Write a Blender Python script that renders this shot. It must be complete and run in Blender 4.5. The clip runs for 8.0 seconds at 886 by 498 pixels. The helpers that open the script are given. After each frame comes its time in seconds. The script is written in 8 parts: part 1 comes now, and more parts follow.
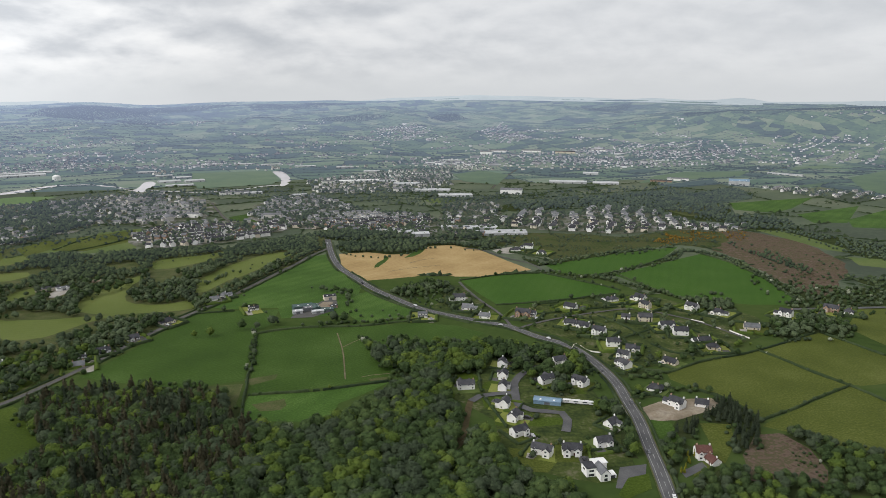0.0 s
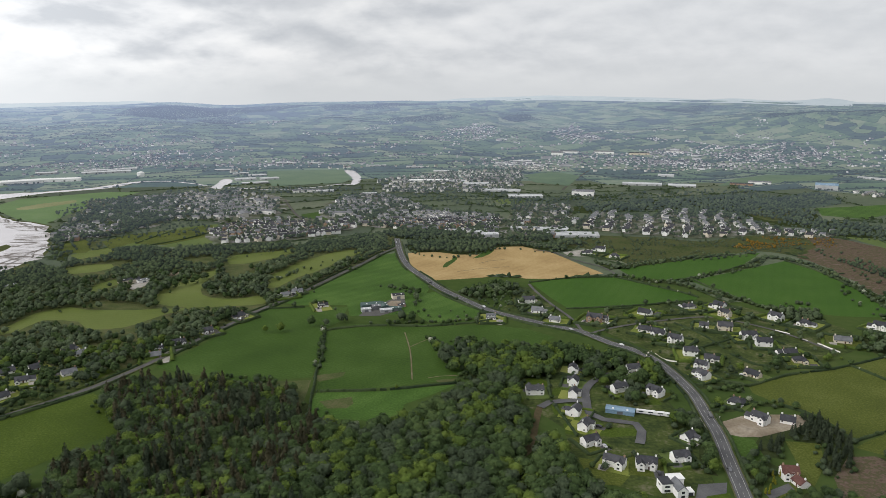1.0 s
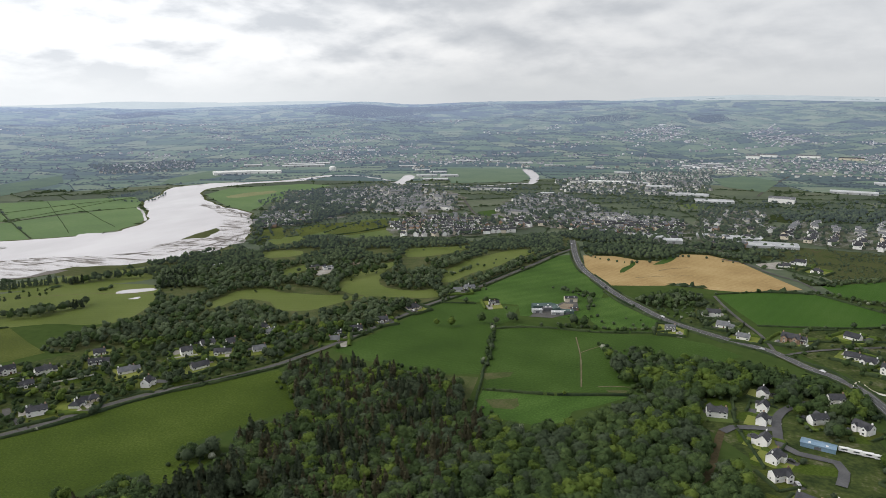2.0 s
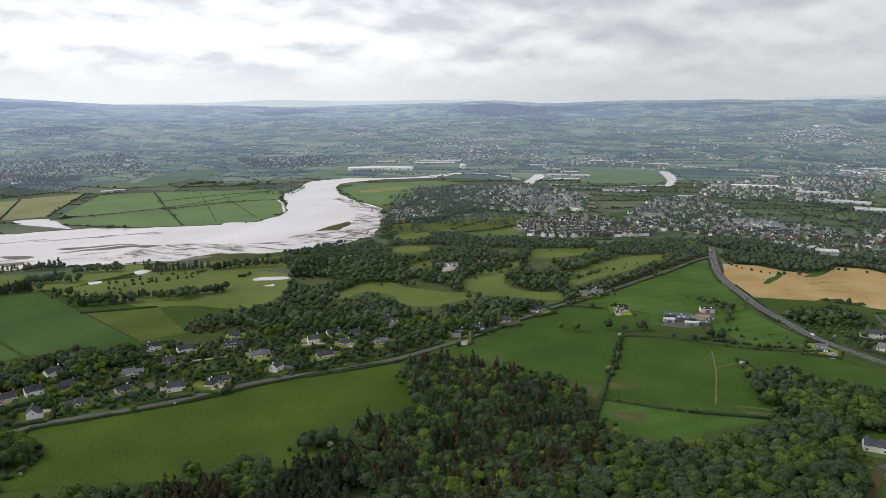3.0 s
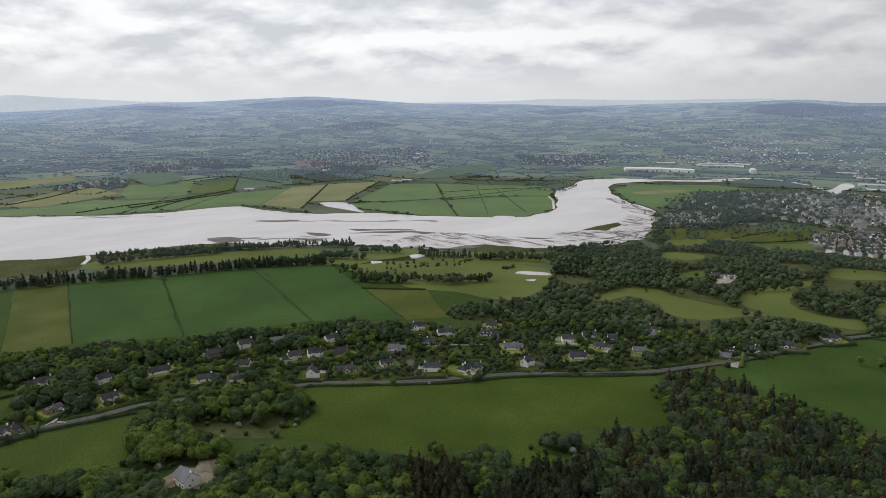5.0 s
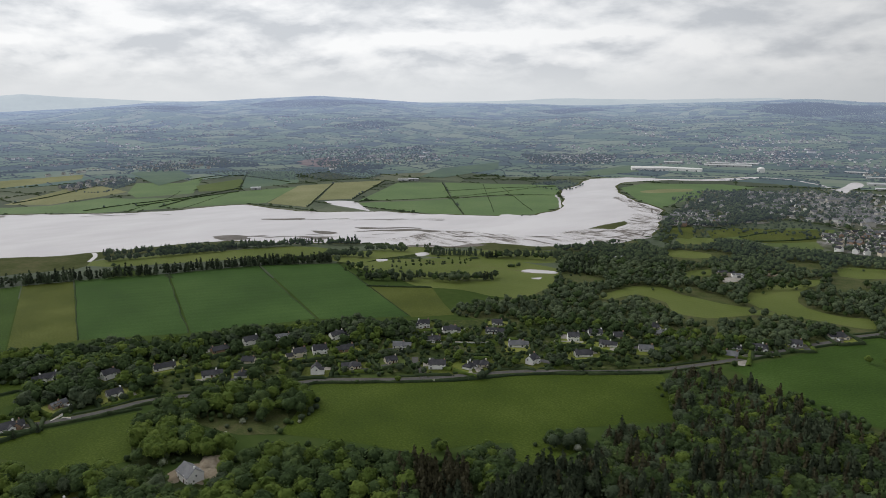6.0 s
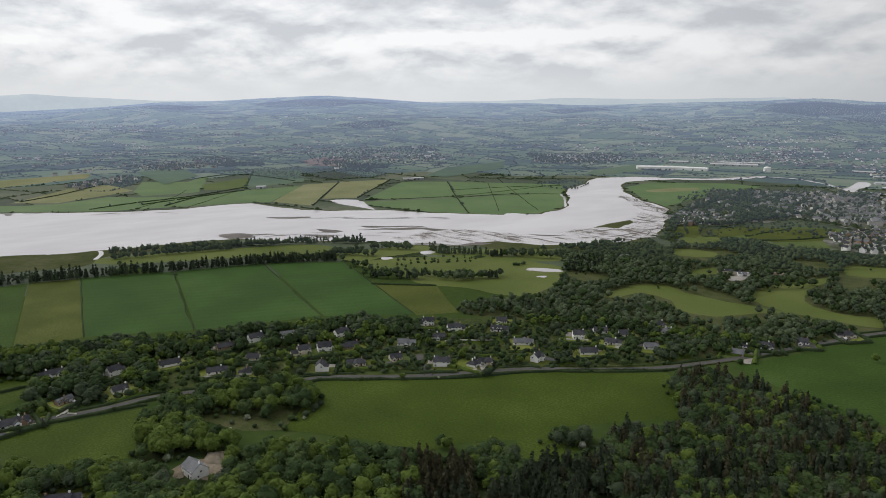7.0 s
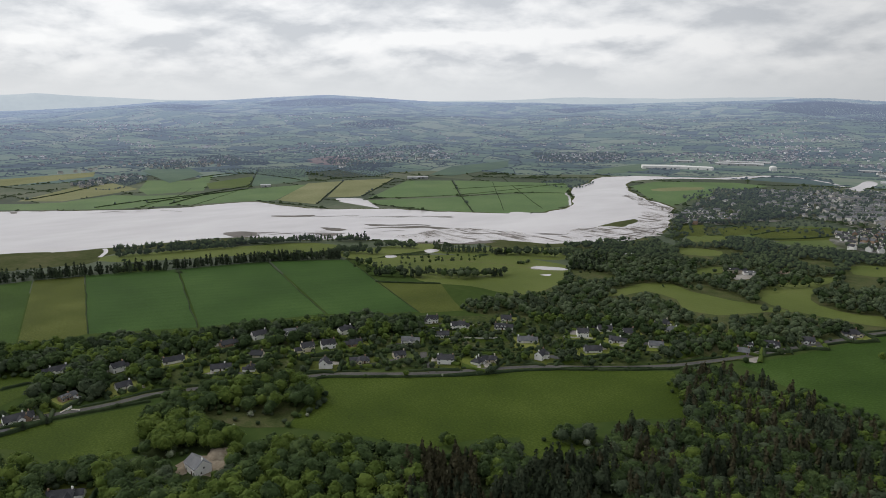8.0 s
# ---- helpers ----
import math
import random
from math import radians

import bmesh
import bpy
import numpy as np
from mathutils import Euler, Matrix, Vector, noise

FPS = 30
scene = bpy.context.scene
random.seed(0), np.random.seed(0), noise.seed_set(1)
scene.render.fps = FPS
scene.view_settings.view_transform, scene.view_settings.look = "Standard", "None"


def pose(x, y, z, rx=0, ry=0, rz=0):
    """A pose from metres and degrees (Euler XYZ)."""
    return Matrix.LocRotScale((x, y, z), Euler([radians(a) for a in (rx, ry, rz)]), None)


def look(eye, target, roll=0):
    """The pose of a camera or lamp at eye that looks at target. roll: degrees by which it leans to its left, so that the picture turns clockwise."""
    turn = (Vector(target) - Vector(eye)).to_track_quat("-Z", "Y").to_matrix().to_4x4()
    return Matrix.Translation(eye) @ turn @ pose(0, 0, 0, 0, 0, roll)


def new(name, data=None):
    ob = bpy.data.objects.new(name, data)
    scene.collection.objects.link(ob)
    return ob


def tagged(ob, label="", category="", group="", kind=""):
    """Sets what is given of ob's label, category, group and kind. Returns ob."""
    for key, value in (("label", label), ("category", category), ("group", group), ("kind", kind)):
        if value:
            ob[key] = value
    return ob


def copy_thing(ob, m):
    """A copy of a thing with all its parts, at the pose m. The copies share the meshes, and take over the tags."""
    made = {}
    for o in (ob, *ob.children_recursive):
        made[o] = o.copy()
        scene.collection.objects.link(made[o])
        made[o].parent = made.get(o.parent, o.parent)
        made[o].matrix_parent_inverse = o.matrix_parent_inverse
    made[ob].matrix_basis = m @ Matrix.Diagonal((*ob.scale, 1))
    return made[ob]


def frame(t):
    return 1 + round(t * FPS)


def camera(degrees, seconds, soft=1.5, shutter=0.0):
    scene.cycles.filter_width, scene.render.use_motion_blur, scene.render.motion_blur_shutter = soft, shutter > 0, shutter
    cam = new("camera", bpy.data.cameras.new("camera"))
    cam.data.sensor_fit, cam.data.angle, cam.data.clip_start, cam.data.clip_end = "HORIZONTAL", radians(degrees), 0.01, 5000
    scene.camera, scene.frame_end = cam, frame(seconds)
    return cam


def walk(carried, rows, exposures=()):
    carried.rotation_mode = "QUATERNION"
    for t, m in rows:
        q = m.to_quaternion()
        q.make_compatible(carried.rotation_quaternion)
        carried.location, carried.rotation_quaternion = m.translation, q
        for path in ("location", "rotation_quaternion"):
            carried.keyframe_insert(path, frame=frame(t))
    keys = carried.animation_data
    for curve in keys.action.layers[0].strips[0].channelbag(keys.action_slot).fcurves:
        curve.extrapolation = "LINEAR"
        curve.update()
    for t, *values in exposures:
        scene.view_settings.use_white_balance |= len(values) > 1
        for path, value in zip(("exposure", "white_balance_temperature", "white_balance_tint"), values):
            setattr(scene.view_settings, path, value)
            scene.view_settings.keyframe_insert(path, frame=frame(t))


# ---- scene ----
cam = camera(64.85, 8.0, soft=0.55)
walk(cam, [
    (0, pose(0.00, 0.00, 200.00, 77.76, 0.00, 0.00)),
    (0.5, pose(-1.16, 4.18, 198.99, 77.80, -0.06, 0.10)),
    (1, pose(-2.54, 8.80, 197.89, 77.81, -0.01, 5.66)),
    (1.5, pose(-3.67, 13.51, 196.61, 77.80, 0.03, 13.68)),
    (1.7, pose(-4.13, 15.46, 196.06, 77.81, 0.03, 17.26)),
    (2.8, pose(-7.28, 27.25, 192.93, 77.76, -0.00, 26.25)),
    (3, pose(-7.93, 29.49, 192.43, 77.75, -0.02, 30.88)),
    (3.5, pose(-9.75, 35.01, 191.04, 77.69, 0.01, 42.20)),
    (4, pose(-11.15, 39.78, 189.82, 77.71, 0.03, 46.05)),
    (4.5, pose(-12.62, 42.42, 188.76, 77.73, 0.02, 50.69)),
    (4.7, pose(-12.94, 43.15, 188.30, 77.75, -0.01, 52.63)),
    (6, pose(-13.57, 45.60, 185.42, 77.70, -0.01, 53.81)),
    (6.5, pose(-13.47, 45.78, 184.32, 77.71, 0.02, 54.06)),
    (7, pose(-13.43, 45.81, 183.40, 77.70, 0.01, 54.24)),
    (7.5, pose(-13.63, 46.11, 182.50, 77.68, -0.01, 54.43)),
    (8, pose(-14.14, 46.68, 181.56, 77.67, -0.02, 54.62)),
], exposures=[(0, .13), (1.5, .13), (3, .08), (3.5, -.02), (4, -.11), (6, -.24), (8, -.25)])

# ---- light: a bright overcast sky, with a weak wide sun behind the cloud ----
AZ_SUN, EL_SUN = 118.0, 38.0         # degrees to the left of ahead, degrees up


def build_sky():
    w = bpy.data.worlds.new("overcast_sky")
    scene.world = w
    w.use_nodes = True
    nt = w.node_tree
    nd, ln = nt.nodes, nt.links
    bg = nd["Background"]

    def node(kind, **kw):
        n = nd.new(kind)
        for k, v in kw.items():
            n.inputs[k].default_value = v
        return n

    def math_node(op, a, b=None, c=None):
        n = nd.new("ShaderNodeMath")
        n.operation = op
        for i, v in enumerate((a, b, c)):
            if v is None:
                continue
            if isinstance(v, (int, float)):
                n.inputs[i].default_value = v
            else:
                ln.new(v, n.inputs[i])
        return n.outputs[0]

    sky = nd.new("ShaderNodeTexSky")
    sky.sky_type = "NISHITA"
    sky.sun_disc = False
    sky.sun_elevation, sky.sun_rotation = radians(EL_SUN), radians(-AZ_SUN)
    tc = nd.new("ShaderNodeTexCoord")
    sep = nd.new("ShaderNodeSeparateXYZ")
    ln.new(tc.outputs["Generated"], sep.inputs[0])
    up = math_node("MAXIMUM", sep.outputs[2], 0.0)
    den = math_node("ADD", up, 0.075)
    com = nd.new("ShaderNodeCombineXYZ")
    ln.new(math_node("DIVIDE", sep.outputs[0], den), com.inputs[0])
    ln.new(math_node("DIVIDE", sep.outputs[1], den), com.inputs[1])
    # rolling cloud base, seen on a plane overhead
    big = node("ShaderNodeTexNoise", Scale=0.36, Detail=6.0, Roughness=0.5, Distortion=0.3)
    ln.new(com.outputs[0], big.inputs["Vector"])

    # billows along the sky's lower part, flat below and heaped above
    def billow(sx, sz, seed, rise=0.0):
        st = nd.new("ShaderNodeMapping")
        st.inputs["Location"].default_value = (seed, seed * .7, seed * .3 + rise)
        st.inputs["Scale"].default_value = (sx, sx, sz)
        ln.new(tc.outputs["Generated"], st.inputs["Vector"])
        n = node("ShaderNodeTexNoise", Scale=1.0, Detail=9.0, Roughness=0.53, Distortion=0.15)
        ln.new(st.outputs[0], n.inputs["Vector"])
        return n.outputs["Fac"]
    heap = nd.new("ShaderNodeMapRange")
    heap.interpolation_type = "SMOOTHSTEP"
    heap.inputs["From Min"].default_value, heap.inputs["From Max"].default_value = 0.38, 0.64
    base = billow(7.5, 20.0, 3.1)
    ln.new(base, heap.inputs["Value"])
    wisp = billow(17.0, 32.0, 8.4)
    # a thin place where the cloud lets more light through
    d0 = nd.new("ShaderNodeVectorMath")
    d0.operation = "DOT_PRODUCT"
    d0.inputs[1].default_value = (-math.sin(radians(47)), math.cos(radians(47)), 0.0)
    ln.new(tc.outputs["Generated"], d0.inputs[0])
    toward = nd.new("ShaderNodeMapRange")
    toward.interpolation_type = "SMOOTHSTEP"
    toward.inputs["From Min"].default_value, toward.inputs["From Max"].default_value = 0.955, 0.995
    ln.new(d0.outputs["Value"], toward.inputs["Value"])
    lift = math_node("ADD", sep.outputs[2], math_node("MULTIPLY", math_node("SUBTRACT", wisp, 0.5), 0.03))
    slit = math_node("POWER", math_node("MAXIMUM", math_node("SUBTRACT", 1.0, math_node("ABSOLUTE", math_node("MULTIPLY", math_node("SUBTRACT", lift, 0.083), 70.0))), 0.0), 1.3)
    slit = math_node("MULTIPLY", slit, toward.outputs[0])
    # heaps are lit along their tops and grey below; firmer where the cloud breaks up, towards the left
    rim = math_node("SUBTRACT", base, billow(7.5, 20.0, 3.1, 0.3))
    broken = nd.new("ShaderNodeMapRange")
    broken.inputs["From Min"].default_value, broken.inputs["From Max"].default_value = -0.2, 0.8
    broken.inputs["To Min"].default_value, broken.inputs["To Max"].default_value = 0.3, 1.0
    ln.new(math_node("MULTIPLY", sep.outputs[0], -1.0), broken.inputs["Value"])
    form = math_node("ADD", math_node("MULTIPLY", math_node("SUBTRACT", heap.outputs[0], 0.5), 0.225), math_node("MULTIPLY", rim, 1.4))
    form = math_node("MULTIPLY", form, broken.outputs[0])
    mixn = math_node("ADD", math_node("MULTIPLY", big.outputs["Fac"], 0.20), 0.16)
    mixn = math_node("ADD", mixn, form)
    mixn = math_node("ADD", mixn, math_node("ADD", math_node("MULTIPLY", math_node("MULTIPLY", math_node("SUBTRACT", wisp, 0.5), 0.24), broken.outputs[0]), 0.235))
    mixn = math_node("ADD", mixn, math_node("MULTIPLY", slit, 0.35))
    ramp = nd.new("ShaderNodeValToRGB")
    e = ramp.color_ramp.elements
    e[0].position, e[0].color = 0.28, (0.60, 0.625, 0.665, 1)
    e[1].position, e[1].color = 0.76, (0.94, 0.945, 0.955, 1)
    m = e.new(0.53)
    m.color = (0.80, 0.815, 0.84, 1)
    ln.new(mixn, ramp.inputs[0])
    # paler and even towards the horizon
    hz = nd.new("ShaderNodeMapRange")
    hz.interpolation_type = "SMOOTHSTEP"
    hz.inputs["From Min"].default_value, hz.inputs["From Max"].default_value = 0.0, 0.06
    hz.inputs["To Min"].default_value, hz.inputs["To Max"].default_value = 0.92, 0.0
    ln.new(sep.outputs[2], hz.inputs["Value"])
    mx = nd.new("ShaderNodeMix")
    mx.data_type = "RGBA"
    ln.new(hz.outputs[0], mx.inputs["Factor"])
    ln.new(ramp.outputs[0], mx.inputs["A"])
    mx.inputs["B"].default_value = (0.71, 0.735, 0.76, 1)
    # cloud over clear sky
    cover = nd.new("ShaderNodeMix")
    cover.data_type = "RGBA"
    cover.inputs["Factor"].default_value = 0.96
    dim = nd.new("ShaderNodeVectorMath")
    dim.operation = "SCALE"
    dim.inputs["Scale"].default_value = 0.1
    ln.new(sky.outputs[0], dim.inputs[0])
    ln.new(dim.outputs[0], cover.inputs["A"])
    ln.new(mx.outputs["Result"], cover.inputs["B"])
    ln.new(cover.outputs["Result"], bg.inputs["Color"])
    # brighter towards the side where the sun stands behind the cloud
    d1 = nd.new("ShaderNodeVectorMath")
    d1.operation = "DOT_PRODUCT"
    d1.inputs[1].default_value = (-math.sin(radians(72)), math.cos(radians(72)), 0.0)
    ln.new(tc.outputs["Generated"], d1.inputs[0])
    glowing = nd.new("ShaderNodeMapRange")
    glowing.interpolation_type = "SMOOTHSTEP"
    glowing.inputs["From Min"].default_value, glowing.inputs["From Max"].default_value = 0.5, 1.0
    glowing.inputs["To Min"].default_value, glowing.inputs["To Max"].default_value = 0.84, 1.22
    ln.new(d1.outputs["Value"], glowing.inputs["Value"])
    ln.new(glowing.outputs[0], bg.inputs["Strength"])


build_sky()
sun = new("sun", bpy.data.lights.new("sun", "SUN"))
sun.data.energy, sun.data.angle, sun.data.color = 1.85, radians(40), (1.0, 0.97, 0.92)
sx, sy = -math.sin(radians(AZ_SUN)) * 1000, math.cos(radians(AZ_SUN)) * 1000
sun.matrix_world = look((sx, sy, 1000 * math.tan(radians(EL_SUN))), (0, 0, 0))


# ---- materials ----
def tinted(name, stops, scales=(0.05, 0.6), rough=1.0, island=0.0, objrand=0.0, bump=0.0, bump_scale=1.0, stripes=None, spec=0.0, fine=0.35, metal=0.0, haze_glow=None, vary=2.4):
    """A rough surface whose colour wanders through stops by noise at two sizes (cycles per metre)."""
    mt = bpy.data.materials.new(name)
    mt.use_nodes = True
    nt = mt.node_tree
    nd, ln = nt.nodes, nt.links
    bs = nd["Principled BSDF"]
    geo = nd.new("ShaderNodeNewGeometry")

    def m(op, a, b):
        n = nd.new("ShaderNodeMath")
        n.operation = op
        for i, v in enumerate((a, b)):
            if isinstance(v, (int, float)):
                n.inputs[i].default_value = v
            else:
                ln.new(v, n.inputs[i])
        return n.outputs[0]

    def noi(scale, detail=3.0):
        n = nd.new("ShaderNodeTexNoise")
        n.inputs["Scale"].default_value, n.inputs["Detail"].default_value = scale, detail
        ln.new(geo.outputs["Position"], n.inputs["Vector"])
        return n.outputs["Fac"]

    v = m("ADD", m("MULTIPLY", noi(scales[0], 4.0), 1.0 - fine), m("MULTIPLY", noi(scales[1], 5.0), fine))
    v = m("ADD", m("MULTIPLY", m("SUBTRACT", v, 0.5), vary), 0.5)
    if island:
        v = m("ADD", v, m("MULTIPLY", m("SUBTRACT", geo.outputs["Random Per Island"], 0.5), island))
    if objrand:
        oi = nd.new("ShaderNodeObjectInfo")
        v = m("ADD", v, m("MULTIPLY", m("SUBTRACT", oi.outputs["Random"], 0.5), objrand))
    if stripes:
        wave = nd.new("ShaderNodeTexWave")
        wave.inputs["Scale"].default_value, wave.inputs["Distortion"].default_value = stripes[0], stripes[3] if len(stripes) > 3 else 1.5
        wave.inputs["Detail"].default_value, wave.inputs["Detail Scale"].default_value = 2.0, 0.6
        mp = nd.new("ShaderNodeMapping")
        mp.inputs["Rotation"].default_value = (0, 0, radians(stripes[1]))
        ln.new(geo.outputs["Position"], mp.inputs["Vector"])
        ln.new(mp.outputs[0], wave.inputs["Vector"])
        v = m("ADD", v, m("MULTIPLY", m("SUBTRACT", wave.outputs["Fac"], 0.5), stripes[2]))
    ramp = nd.new("ShaderNodeValToRGB")
    e = ramp.color_ramp.elements
    while len(e) < len(stops):
        e.new(0.5)
    for i, c in enumerate(stops):
        e[i].position, e[i].color = i / (len(stops) - 1), (*c, 1)
    ln.new(v, ramp.inputs[0])
    ln.new(ramp.outputs[0], bs.inputs["Base Color"])
    bs.inputs["Roughness"].default_value = rough
    bs.inputs["Specular IOR Level"].default_value = spec
    bs.inputs["Metallic"].default_value = metal
    if bump:
        bp = nd.new("ShaderNodeBump")
        bp.inputs["Strength"].default_value, bp.inputs["Distance"].default_value = 0.6, bump
        ln.new(noi(bump_scale, 4.0), bp.inputs["Height"])
        ln.new(bp.outputs[0], bs.inputs["Normal"])
    if haze_glow:
        # haze put into emission: far fields, woods and houses glow more with distance
        bs.inputs["Emission Color"].default_value = (*haze_glow[0], 1)
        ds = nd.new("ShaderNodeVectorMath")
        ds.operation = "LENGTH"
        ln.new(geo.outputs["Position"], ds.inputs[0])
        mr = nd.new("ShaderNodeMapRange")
        mr.inputs["From Min"].default_value, mr.inputs["From Max"].default_value = haze_glow[3] if len(haze_glow) > 3 else 1600, 4800
        mr.inputs["To Min"].default_value, mr.inputs["To Max"].default_value = haze_glow[1], haze_glow[2]
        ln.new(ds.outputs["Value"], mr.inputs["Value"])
        # the imitated haze glows brighter on the side of the sun
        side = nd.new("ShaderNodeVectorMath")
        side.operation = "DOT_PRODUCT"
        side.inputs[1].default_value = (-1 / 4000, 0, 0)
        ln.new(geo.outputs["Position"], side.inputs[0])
        ln.new(m("MULTIPLY", mr.outputs[0], m("ADD", m("MULTIPLY", side.outputs["Value"], haze_glow[4] if len(haze_glow) > 4 else .6), .94)), bs.inputs["Emission Strength"])
    return mt




def veg(*stops, grey=.1):
    """Leaf and grass colours, none of them pure."""
    out = []
    for c in stops:
        l = .3 * c[0] + .6 * c[1] + .1 * c[2]
        out.append(tuple(v * (1 - grey) + l * grey * k for v, k in zip(c, (1.15, .9, 1.1))))
    return out


